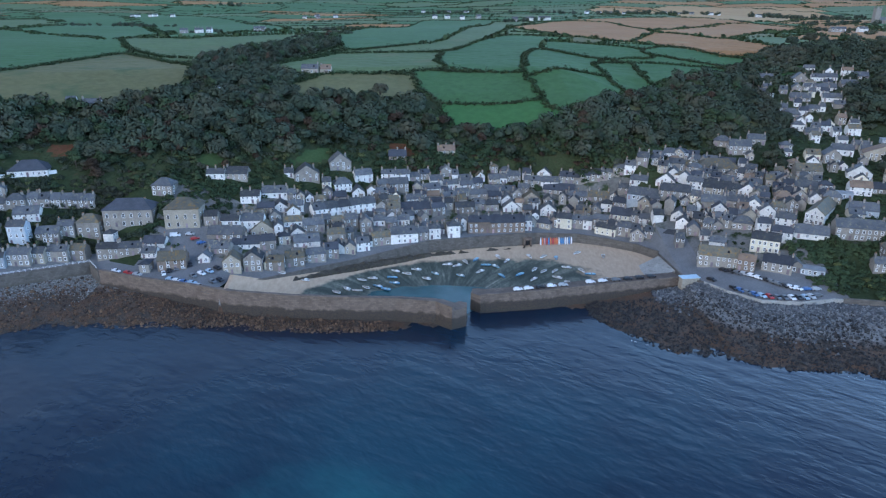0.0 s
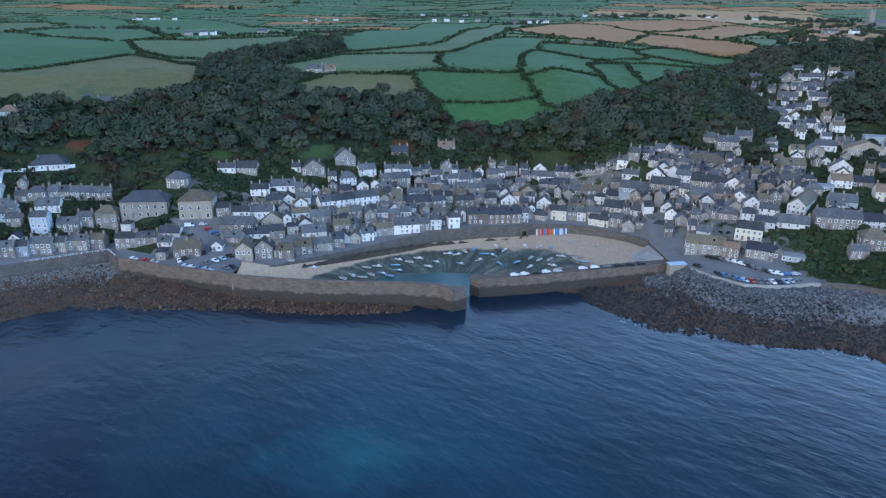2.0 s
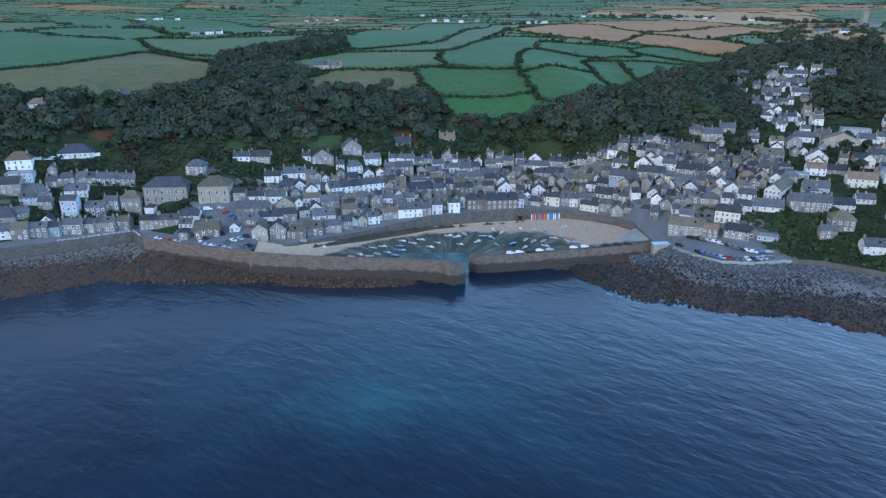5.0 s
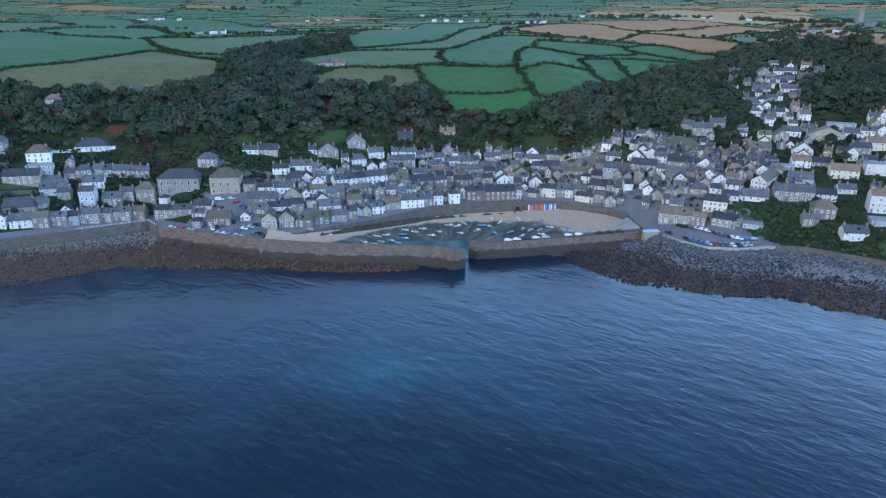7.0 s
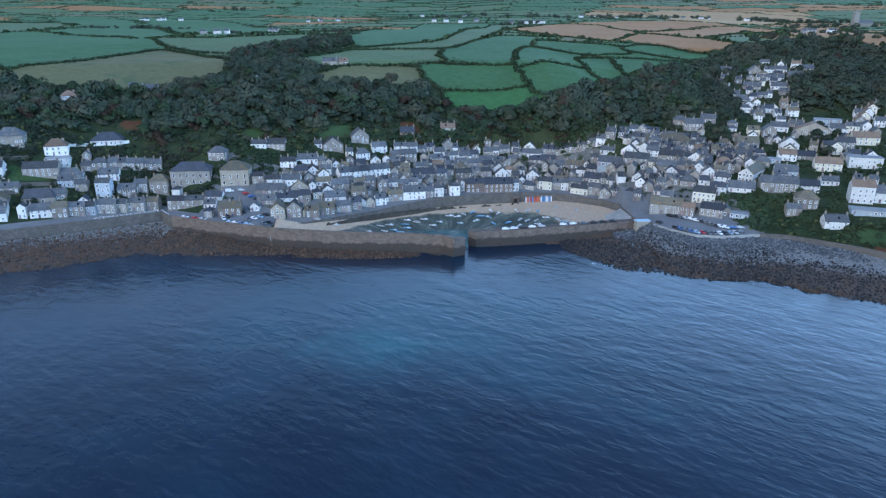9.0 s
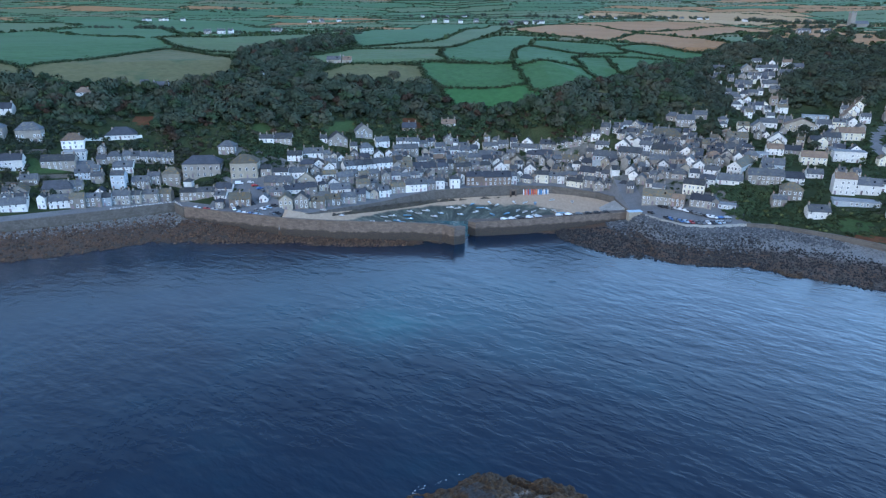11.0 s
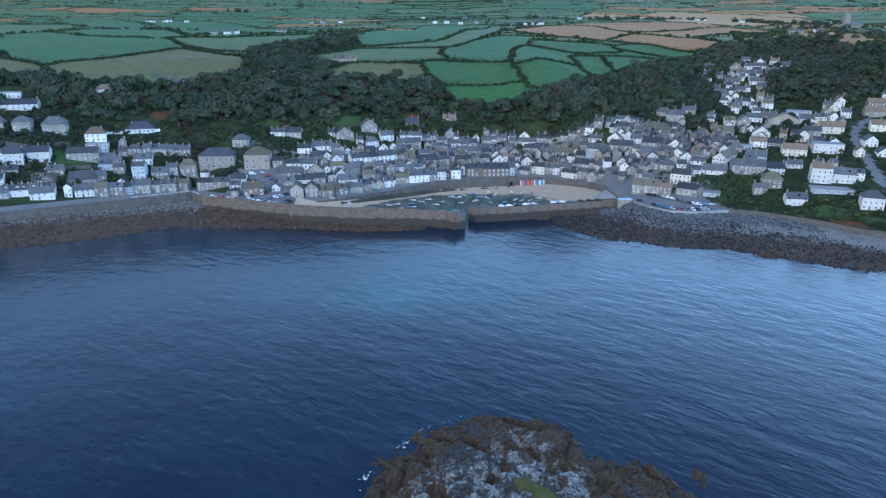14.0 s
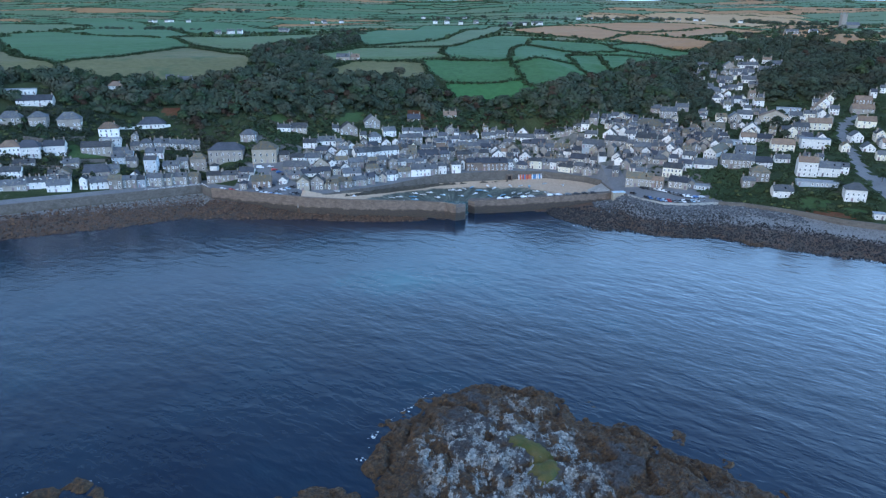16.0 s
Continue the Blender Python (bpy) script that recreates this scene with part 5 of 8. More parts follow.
house(34.3, 85.5, 1, 8.4, 8.3, 2.6, "gable", whitewash, slate)
house(182.3, 85.8, -10, 12.5, 7.2, 3.9, "ridge", granite, lichen_slate)
house(254.0, 87.0, -13, 14.9, 7.2, 4.9, "ridge", cream, tan_tile)
house(78.6, 88.1, -15, 10.5, 6.1, 2.5, "ridge", granite, lichen_slate)
house(-31.3, 89.0, 18, 5.6, 4.8, 3.5, "ridge", granite, slate)
house(-23.3, 89.9, 11, 10.2, 6.1, 4.8, "ridge", granite, slate)
house(-41.0, 90.6, 23, 9.3, 5.8, 4.0, "ridge", whitewash, slate)
house(32.5, 90.8, 3, 6.1, 8.7, 3.1, "gable", whitewash, slate)
house(60.9, 91.0, -19, 3.8, 6.6, 4.6, "gable", granite, slate)
house(117.4, 91.4, -22, 7.8, 4.8, 4.0, "ridge", granite, slate)
house(68.7, 91.8, -15, 10.5, 4.8, 3.1, "ridge", granite, slate)
house(9.4, 92.2, 11, 7.5, 4.8, 4.1, "ridge", granite, slate)
house(139.4, 92.6, -15, 20.0, 11.0, 4.5, "hip", granite, lichen_slate)
house(45.1, 92.6, -7, 10.3, 8.7, 2.5, "gable", pale_stone, lichen_slate)
house(17.8, 92.7, 9, 9.2, 5.0, 4.1, "ridge", granite, slate)
house(-53.0, 92.7, 18, 10.9, 7.8, 4.5, "gable", granite, slate)
house(-6.2, 93.4, 18, 9.4, 5.6, 3.6, "ridge", whitewash, slate)
house(-228.5, 94.4, 17, 8.8, 6.8, 3.9, "hip", whitewash, tan_tile)
house(26.0, 97.5, 2, 10.2, 6.0, 3.6, "ridge", granite, slate)
house(109.9, 98.2, -20, 5.8, 4.8, 2.5, "ridge", whitewash, slate)
house(59.8, 98.5, -18, 16.3, 7.2, 2.6, "ridge", granite, dark_slate)
house(3.5, 99.2, 16, 8.5, 4.8, 3.1, "ridge", whitewash, slate)
house(201.7, 100.9, -15, 8.0, 8.1, 4.6, "gable", granite, slate)
house(56.1, 102.6, -9, 10.0, 5.7, 3.7, "ridge", whitewash, slate)
house(11.1, 104.8, 9, 7.3, 4.8, 2.5, "ridge", granite, slate)
house(231.1, 104.9, -20, 19.3, 8.7, 4.6, "gable", pale_stone, tan_tile)
house(46.8, 105.0, -12, 9.3, 4.8, 4.2, "ridge", granite, slate)
house(265.9, 107.1, -19, 4.8, 7.5, 5.1, "gable", whitewash, slate)
house(161.8, 107.2, -15, 3.8, 6.6, 3.1, "gable", pale_stone, slate)
house(257.0, 107.3, -18, 7.6, 4.9, 5.1, "ridge", cream, slate)
house(37.4, 108.5, 3, 7.4, 4.8, 3.7, "ridge", granite, slate)
house(249.8, 109.6, -19, 10.2, 6.4, 3.6, "ridge", whitewash, slate)
house(33.1, 111.6, 5, 6.2, 5.5, 2.7, "hip", whitewash, slate)
house(297.6, 111.7, -17, 14.2, 7.2, 3.8, "ridge", granite, tan_tile)
house(213.6, 113.3, -24, 10.8, 6.4, 3.1, "ridge", whitewash, slate)
house(158.6, 113.3, -11, 11.5, 7.0, 5.2, "ridge", granite, slate)
house(185.3, 117.2, -13, 5.9, 5.5, 2.5, "hip", granite, slate)
house(-191.3, 122.4, 10, 9.8, 6.1, 2.6, "ridge", whitewash, slate)
house(171.3, 123.1, -16, 9.3, 5.6, 3.2, "ridge", granite, slate)
house(229.2, 123.2, -23, 8.3, 5.0, 2.7, "ridge", granite, slate)
house(-202.5, 123.6, 14, 5.0, 4.8, 2.5, "ridge", whitewash, slate)
house(152.8, 124.0, -22, 8.1, 5.6, 3.2, "hip", granite, slate)
house(251.4, 125.3, -21, 15.9, 7.2, 3.8, "ridge", blue_render, flat_roof)
house(306.9, 127.7, -20, 11.1, 7.0, 3.9, "ridge", brown_stone, tan_tile)
house(211.2, 139.3, -17, 8.9, 5.5, 2.5, "ridge", granite, slate)
house(329.2, 142.7, -16, 3.8, 4.8, 4.0, "ridge", whitewash, slate)
house(231.5, 158.9, -21, 4.7, 7.6, 2.5, "gable", cream, slate)
house(212.9, 170.5, -23, 10.4, 7.2, 2.5, "hip", granite, slate)
house(232.3, 182.0, -17, 7.8, 4.8, 2.5, "ridge", granite, slate)
house(250.0, 193.8, -20, 11.1, 6.7, 2.5, "ridge", whitewash, slate)
house(232.1, 198.8, -22, 12.5, 7.2, 2.5, "ridge", granite, slate)
house(213.4, 207.9, -21, 10.2, 6.0, 2.5, "ridge", whitewash, slate)
house(257.5, 212.9, -16, 9.7, 6.0, 2.5, "ridge", whitewash, slate)
house(273.7, 216.2, -12, 11.1, 7.0, 2.5, "ridge", granite, slate)
house(239.0, 217.4, -21, 6.2, 8.9, 2.5, "gable", granite, slate)
house(248.0, 218.4, -13, 7.7, 4.9, 2.5, "ridge", whitewash, slate)
house(290.6, 234.0, -12, 10.4, 6.6, 2.5, "ridge", granite, slate)
house(271.3, 237.2, -13, 9.5, 6.0, 2.5, "ridge", whitewash, slate)
house(251.0, 237.7, -15, 10.5, 8.6, 2.5, "gable", granite, slate)
house(231.0, 247.7, -23, 9.4, 5.5, 2.5, "ridge", whitewash, slate)
house(271.0, 265.9, -20, 7.6, 4.8, 2.5, "ridge", whitewash, slate)
house(61.8, 83.2, -29, 4.3, 4.7, 2.8, "gable", granite, dark_slate)
house(-36.6, 82.5, 8, 4.3, 4.7, 4.3, "gable", whitewash, lichen_slate)
house(156.6, 49.9, -5, 6.4, 4.4, 4.5, "gable", granite, slate)
house(162.9, 66.7, -26, 4.5, 4.3, 3.0, "ridge", granite, dark_slate)
house(116.2, 84.4, 70, 7.1, 4.3, 3.0, "ridge", whitewash, dark_slate)
house(-57.1, 73.4, 9, 4.8, 5.2, 3.8, "gable", granite, dark_slate)
house(159.2, 77.1, -11, 4.2, 5.2, 4.1, "ridge", granite, lichen_slate)
house(96.8, 70.6, -25, 6.1, 5.4, 3.4, "gable", pale_stone, slate)
house(-31.3, 82.7, 15, 7.3, 4.7, 4.3, "ridge", granite, slate)
house(173.7, 74.6, -6, 4.3, 5.2, 3.3, "ridge", granite, slate)
house(2.9, 89.4, 23, 7.2, 4.7, 3.5, "ridge", pale_stone, slate)
house(53.3, 89.5, -8, 4.7, 5.2, 4.1, "gable", granite, slate)
house(-83.7, 49.0, 17, 5.7, 4.7, 3.1, "ridge", granite, lichen_slate)
house(153.7, 96.3, -17, 4.4, 5.2, 4.6, "ridge", whitewash, dark_slate)
house(1.1, 106.1, 16, 6.0, 4.6, 4.1, "gable", granite, slate)
house(125.7, 89.4, -29, 6.4, 4.7, 4.2, "hip", granite, slate)
house(146.5, 62.9, -31, 6.4, 4.7, 3.7, "gable", granite, lichen_slate)
house(122.3, 103.7, -21, 5.7, 4.2, 4.5, "gable", pale_stone, slate)
house(107.2, 91.3, -12, 5.6, 5.0, 4.2, "hip", granite, slate)
house(-24.7, 72.2, 8, 6.6, 5.6, 3.9, "ridge", granite, lichen_slate)
house(144.7, 46.8, -14, 6.9, 4.9, 3.7, "gable", whitewash, slate)
house(178.4, 56.8, -26, 7.5, 5.0, 3.7, "hip", pale_stone, slate)
house(134.5, 47.1, -25, 5.1, 4.2, 3.0, "ridge", granite, slate)
house(140.8, 82.1, -24, 7.5, 5.0, 2.9, "ridge", whitewash, slate)
house(-15.5, 99.4, 12, 5.8, 4.3, 2.7, "ridge", granite, slate)
house(149.0, 86.6, -31, 4.5, 5.6, 4.2, "ridge", whitewash, slate)
house(135.6, 104.3, -28, 4.3, 4.9, 3.6, "gable", granite, slate)
house(166.0, 61.4, -16, 6.6, 5.1, 3.1, "gable", granite, dark_slate)
house(125.6, 82.8, -14, 6.2, 4.2, 3.4, "ridge", granite, dark_slate)
house(173.7, 63.2, -16, 4.8, 4.6, 2.7, "ridge", granite, slate)
house(-50.9, 74.0, 16, 6.6, 5.5, 2.9, "ridge", granite, dark_slate)
house(130.8, 75.7, -36, 6.6, 4.5, 3.7, "ridge", granite, dark_slate)
house(142.6, 77.2, -15, 4.3, 5.1, 3.2, "gable", granite, slate)
house(26.2, 91.6, 9, 7.0, 5.1, 4.2, "ridge", granite, dark_slate)
house(124.4, 94.0, -29, 4.2, 5.1, 3.1, "ridge", granite, lichen_slate)
house(179.6, 79.5, 84, 6.8, 5.3, 3.6, "ridge", granite, slate)
house(-48.3, 50.9, 21, 5.9, 4.5, 3.8, "ridge", granite, slate)
house(17.6, 101.3, 16, 5.8, 5.5, 4.2, "ridge", granite, dark_slate)
house(160.5, 71.3, -20, 4.8, 4.7, 2.8, "ridge", granite, dark_slate)
house(-4.3, 99.7, 12, 6.6, 5.5, 3.4, "ridge", whitewash, slate)
house(118.1, 96.3, -16, 7.1, 5.2, 3.0, "hip", granite, tan_tile)
house(144.1, 87.5, -17, 4.4, 4.7, 3.9, "gable", granite, slate)
house(162.2, 86.1, 66, 5.3, 4.4, 2.9, "hip", granite, slate)
house(41.7, 100.9, -11, 5.9, 4.4, 3.8, "ridge", granite, slate)
house(-12.7, 87.9, 2, 7.0, 4.4, 3.1, "ridge", whitewash, dark_slate)
house(-76.4, 32.7, 15, 6.7, 5.3, 4.3, "ridge", granite, dark_slate)
house(11.7, 99.0, 11, 7.2, 5.0, 4.1, "ridge", whitewash, slate)
house(135.0, 84.2, -26, 4.9, 4.3, 3.4, "ridge", pale_stone, dark_slate)
house(26.7, 105.5, 6, 5.9, 5.4, 3.7, "ridge", pale_stone, slate)
house(102.0, 71.4, -14, 4.7, 4.9, 2.7, "ridge", granite, slate)
house(132.5, 109.7, -25, 5.6, 4.4, 3.7, "ridge", granite, dark_slate)
house(-5.8, 88.8, 9, 6.9, 4.7, 3.1, "ridge", granite, tan_tile)
house(109.4, 64.3, 64, 7.2, 4.5, 4.5, "ridge", granite, slate)
house(157.9, 54.2, -8, 7.2, 4.6, 3.0, "hip", granite, slate)
house(126.4, 54.6, -18, 6.4, 5.2, 3.1, "gable", whitewash, dark_slate)
house(164.8, 54.9, 76, 7.3, 4.4, 3.4, "ridge", granite, slate)
house(133.4, 63.5, -34, 4.7, 4.3, 3.0, "ridge", granite, slate)
house(80.9, 79.9, -24, 5.3, 5.0, 4.2, "hip", whitewash, slate)
house(-22.3, 83.3, 94, 4.3, 4.4, 4.1, "ridge", cream, dark_slate)
house(-77.1, 49.8, 14, 5.1, 4.2, 3.5, "gable", granite, slate)
house(-3.5, 82.7, 5, 5.5, 5.1, 3.4, "ridge", granite, dark_slate)
house(86.9, 78.9, -23, 6.6, 5.2, 3.7, "ridge", granite, dark_slate)
house(-10.1, 101.8, 24, 5.8, 4.4, 3.6, "ridge", granite, dark_slate)
house(-19.7, 66.0, 5, 5.9, 4.4, 3.1, "ridge", whitewash, slate)
house(-2.6, 77.5, 23, 7.3, 4.7, 4.4, "ridge", granite, dark_slate)
house(19.3, 107.3, 8, 4.8, 5.1, 3.1, "gable", whitewash, lichen_slate)
house(34.3, 99.8, 3, 6.6, 4.8, 2.8, "ridge", granite, slate)
house(155.4, 90.1, -16, 5.3, 5.2, 4.0, "ridge", granite, slate)
house(150.6, 81.3, -26, 4.8, 5.4, 3.4, "ridge", pale_stone, tan_tile)
house(120.2, 78.9, 67, 4.6, 5.0, 4.0, "ridge", whitewash, dark_slate)
house(165.3, 70.9, -13, 5.1, 5.0, 4.2, "ridge", granite, dark_slate)
house(180.7, 66.9, -10, 6.0, 4.4, 4.6, "hip", granite, dark_slate)
house(-72.4, 65.6, 18, 4.3, 4.9, 4.2, "ridge", granite, slate)
house(140.6, 105.1, -19, 6.0, 5.0, 3.5, "ridge", whitewash, slate)
house(119.4, 66.1, -31, 5.1, 5.1, 3.7, "ridge", cream, slate)
house(115.0, 49.1, -23, 4.8, 5.5, 3.9, "ridge", granite, slate)
house(117.3, 43.3, -33, 4.3, 4.8, 4.5, "ridge", granite, slate)
house(-69.6, 54.9, 17, 6.0, 4.4, 3.9, "gable", whitewash, lichen_slate)
house(126.6, 109.1, -22, 5.7, 5.4, 3.5, "hip", whitewash, dark_slate)
house(130.3, 49.4, -32, 4.5, 5.1, 2.8, "ridge", whitewash, dark_slate)
house(-28.8, 96.3, 8, 8.0, 4.3, 3.5, "ridge", whitewash, slate)
house(53.2, 108.2, -19, 7.4, 5.5, 3.2, "gable", whitewash, slate)
house(170.8, 80.3, 71, 4.7, 4.4, 3.5, "ridge", granite, dark_slate)
house(-59.3, 67.6, 14, 5.0, 4.8, 4.2, "hip", granite, lichen_slate)
house(102.3, 59.3, 87, 4.9, 4.8, 2.9, "gable", whitewash, slate)
house(151.0, 49.5, -8, 5.3, 4.5, 3.9, "ridge", granite, lichen_slate)
house(119.3, 53.5, -29, 3.9, 4.6, 2.8, "gable", whitewash, slate)
house(-70.3, 37.4, 18, 4.8, 4.5, 3.9, "hip", pale_stone, dark_slate)
house(-21.5, 97.1, 13, 6.8, 5.0, 4.4, "ridge", whitewash, slate)
house(9.4, 86.8, 15, 4.4, 5.2, 4.0, "ridge", granite, lichen_slate)
house(-56.3, 55.3, 19, 7.4, 4.5, 2.8, "ridge", granite, slate)
house(164.4, 76.1, -22, 4.9, 5.0, 4.0, "gable", granite, dark_slate)
house(0.3, 94.7, 12, 3.7, 4.2, 2.7, "ridge", whitewash, dark_slate)
house(135.7, 51.7, -16, 4.9, 5.2, 3.4, "ridge", granite, tan_tile)
house(90.4, 86.1, -16, 5.3, 4.3, 3.5, "ridge", granite, slate)
house(125.4, 42.8, -23, 3.8, 4.4, 4.3, "ridge", granite, slate)
house(128.1, 100.9, -14, 3.6, 5.3, 3.7, "gable", whitewash, slate)
house(37.9, 95.4, 10, 5.2, 4.3, 4.2, "gable", granite, slate)
house(-30.8, 73.2, 19, 4.9, 4.6, 3.8, "gable", granite, lichen_slate)
house(-9.7, 70.5, 23, 4.4, 5.0, 3.3, "gable", granite, slate)
house(-14.2, 93.6, 5, 4.5, 5.3, 2.9, "gable", pale_stone, slate)
house(118.4, 60.9, -35, 3.6, 4.6, 3.2, "gable", whitewash, lichen_slate)
house(158.3, 66.0, -21, 4.1, 5.1, 2.7, "gable", pale_stone, slate)
house(179.4, 62.0, -7, 6.8, 4.9, 2.8, "ridge", whitewash, dark_slate)
house(141.5, 61.5, 63, 4.6, 5.4, 3.3, "hip", cream, slate)
house(70.9, 77.5, -14, 3.8, 4.6, 4.0, "ridge", granite, lichen_slate)
house(-58.0, 78.6, 12, 4.5, 4.7, 4.4, "ridge", cream, slate)
house(-68.4, 66.0, 15, 3.7, 4.4, 4.2, "gable", pale_stone, dark_slate)
house(5.8, 105.8, 8, 3.6, 5.5, 3.0, "ridge", whitewash, slate)
house(-49.1, 55.6, 23, 6.3, 4.3, 3.7, "ridge", whitewash, lichen_slate)
house(-30.2, 68.1, 21, 4.4, 4.6, 3.5, "hip", granite, slate)
house(27.0, 112.0, 9, 4.0, 4.6, 3.9, "hip", granite, lichen_slate)
house(45.8, 88.7, -6, 5.0, 4.3, 3.6, "ridge", whitewash, slate)
house(180.0, 73.9, -23, 3.8, 4.4, 4.4, "ridge", whitewash, slate)
house(171.7, 58.1, -6, 5.1, 5.2, 3.2, "gable", whitewash, slate)
house(115.3, 79.1, -19, 4.6, 4.8, 3.4, "hip", whitewash, lichen_slate)
house(151.7, 61.2, 69, 3.8, 4.3, 3.9, "gable", granite, dark_slate)
house(121.4, 42.6, -13, 4.3, 4.8, 2.8, "gable", granite, slate)
house(117.4, 103.9, -18, 5.3, 5.0, 3.6, "ridge", whitewash, slate)
house(124.2, 99.2, -13, 4.1, 4.3, 2.8, "hip", granite, tan_tile)
house(-36.1, 64.7, 9, 4.1, 4.2, 2.6, "ridge", whitewash, slate)
house(150.2, 102.0, -17, 3.8, 4.6, 3.1, "ridge", pale_stone, dark_slate)
house(40.8, 88.2, 85, 3.7, 4.4, 4.3, "gable", whitewash, tan_tile)
house(146.7, 76.7, -23, 3.6, 4.8, 3.7, "gable", granite, slate)
house(-8.4, 82.4, 4, 4.3, 4.7, 3.1, "ridge", cream, slate)
house(146.1, 104.5, -32, 4.8, 4.4, 2.9, "ridge", whitewash, dark_slate)
house(136.4, 75.8, -13, 3.7, 4.3, 3.1, "gable", granite, slate)
house(155.2, 80.9, -13, 4.0, 5.1, 4.2, "ridge", granite, slate)
house(102.5, 64.3, 87, 4.5, 4.5, 4.6, "ridge", granite, dark_slate)
house(-89.1, 47.5, 3, 4.7, 5.3, 3.8, "gable", granite, lichen_slate)
house(139.3, 87.0, 71, 4.3, 5.0, 2.8, "hip", granite, slate)
house(169.4, 74.5, -13, 4.0, 4.5, 4.3, "ridge", whitewash, lichen_slate)
house(166.9, 85.7, -27, 4.6, 4.5, 4.3, "ridge", whitewash, lichen_slate)
house(31.6, 107.1, -2, 4.1, 4.6, 3.3, "ridge", whitewash, slate)
house(-24.7, 78.2, 20, 5.4, 4.5, 4.1, "ridge", granite, lichen_slate)
house(128.9, 95.0, 66, 3.7, 5.3, 3.6, "ridge", whitewash, slate)
house(114.7, 66.0, -8, 3.9, 4.8, 2.7, "gable", granite, dark_slate)
house(-25.3, 67.6, 20, 5.0, 4.5, 2.9, "gable", whitewash, slate)
house(125.0, 78.7, -18, 4.2, 4.2, 3.1, "ridge", granite, slate)
house(139.2, 46.6, 76, 3.7, 5.1, 3.3, "ridge", pale_stone, slate)
house(130.8, 85.3, -25, 4.2, 4.9, 4.5, "ridge", pale_stone, slate)
house(92.4, 66.4, -26, 4.8, 4.2, 4.2, "ridge", granite, slate)
house(44.1, 109.7, -13, 4.5, 5.4, 4.1, "ridge", whitewash, dark_slate)
house(68.5, 87.2, 71, 3.6, 4.7, 4.6, "ridge", granite, slate)
house(-26.1, 83.3, 8, 4.0, 4.4, 4.6, "ridge", granite, dark_slate)
house(119.2, 48.2, -36, 4.3, 4.4, 3.5, "gable", pale_stone, dark_slate)
house(135.5, 88.3, -16, 3.8, 4.8, 4.6, "ridge", granite, slate)
house(131.7, 104.0, -22, 4.3, 4.4, 3.5, "ridge", granite, slate)
house(-3.1, 59.9, 16, 6.7, 5.0, 2.6, "ridge", whitewash, slate)
house(48.3, 70.8, -26, 7.2, 4.4, 2.7, "hip", pale_stone, dark_slate)
house(-41.9, 38.7, 7, 4.8, 5.2, 3.6, "gable", pale_stone, slate)
house(42.2, 71.5, 9, 6.2, 5.2, 3.7, "gable", granite, dark_slate)
house(-49.7, 33.3, 10, 7.4, 5.5, 4.5, "ridge", granite, dark_slate)
house(76.9, 62.7, -31, 10.1, 4.4, 3.8, "ridge", cream, slate)
house(6.6, 61.6, 6, 4.3, 4.2, 3.4, "gable", granite, slate)
house(34.5, 70.2, 13, 6.8, 4.9, 3.3, "ridge", cream, slate)
house(-47.3, 38.2, 4, 6.0, 5.1, 3.0, "gable", whitewash, slate)
house(-61.6, 27.4, 20, 6.5, 4.4, 2.9, "ridge", granite, lichen_slate)
house(89.6, 53.5, -18, 6.1, 4.9, 4.0, "gable", granite, slate)
house(-70.5, 22.6, 101, 5.4, 5.1, 2.9, "ridge", cream, dark_slate)
house(2.2, 61.6, 11, 4.5, 5.0, 3.1, "ridge", granite, lichen_slate)
house(-12.6, 57.0, 6, 4.4, 5.2, 4.2, "ridge", granite, slate)
house(-34.8, 45.9, 19, 4.6, 4.9, 3.1, "ridge", whitewash, slate)
house(260.0, -10.7, -25, 6.0, 4.6, 3.2, "ridge", whitewash, slate)
house(276.1, -13.1, -6, 5.6, 4.6, 2.9, "ridge", cream, slate)
house(268.5, 4.1, -24, 5.7, 5.1, 3.5, "ridge", whitewash, slate)
house(276.1, 49.2, 79, 6.2, 4.7, 2.9, "ridge", granite, slate)
house(201.1, 73.7, -29, 6.0, 4.7, 4.1, "gable", cream, slate)
house(272.2, 12.4, -16, 6.8, 4.8, 2.8, "hip", cream, tan_tile)
house(309.1, -8.4, -11, 6.2, 4.2, 2.7, "gable", whitewash, dark_slate)
house(295.0, 55.2, -27, 6.3, 5.6, 4.6, "ridge", cream, slate)
house(310.5, -0.9, -9, 6.9, 5.5, 4.2, "gable", granite, slate)
house(302.7, -29.7, -24, 5.0, 4.6, 4.0, "ridge", whitewash, tan_tile)
house(319.1, 137.2, -20, 4.2, 5.1, 4.6, "ridge", whitewash, dark_slate)
house(223.7, 16.1, 69, 4.7, 4.2, 2.6, "gable", pale_stone, slate)
house(319.1, 69.3, -19, 6.1, 4.5, 4.5, "ridge", whitewash, tan_tile)
house(306.2, 30.1, -26, 6.7, 4.9, 4.3, "ridge", cream, slate)
house(313.3, 71.0, -9, 5.9, 4.9, 4.1, "ridge", cream, lichen_slate)
house(270.8, 34.7, -27, 4.6, 5.0, 3.0, "gable", whitewash, tan_tile)
house(305.5, 88.1, -11, 6.3, 4.3, 3.8, "ridge", pale_stone, slate)
house(175.7, 32.8, -25, 5.3, 5.4, 3.5, "gable", pale_stone, slate)
house(222.0, 128.0, -13, 5.2, 4.5, 3.4, "ridge", whitewash, slate)
house(317.9, 18.4, -14, 6.7, 4.9, 4.2, "ridge", whitewash, dark_slate)
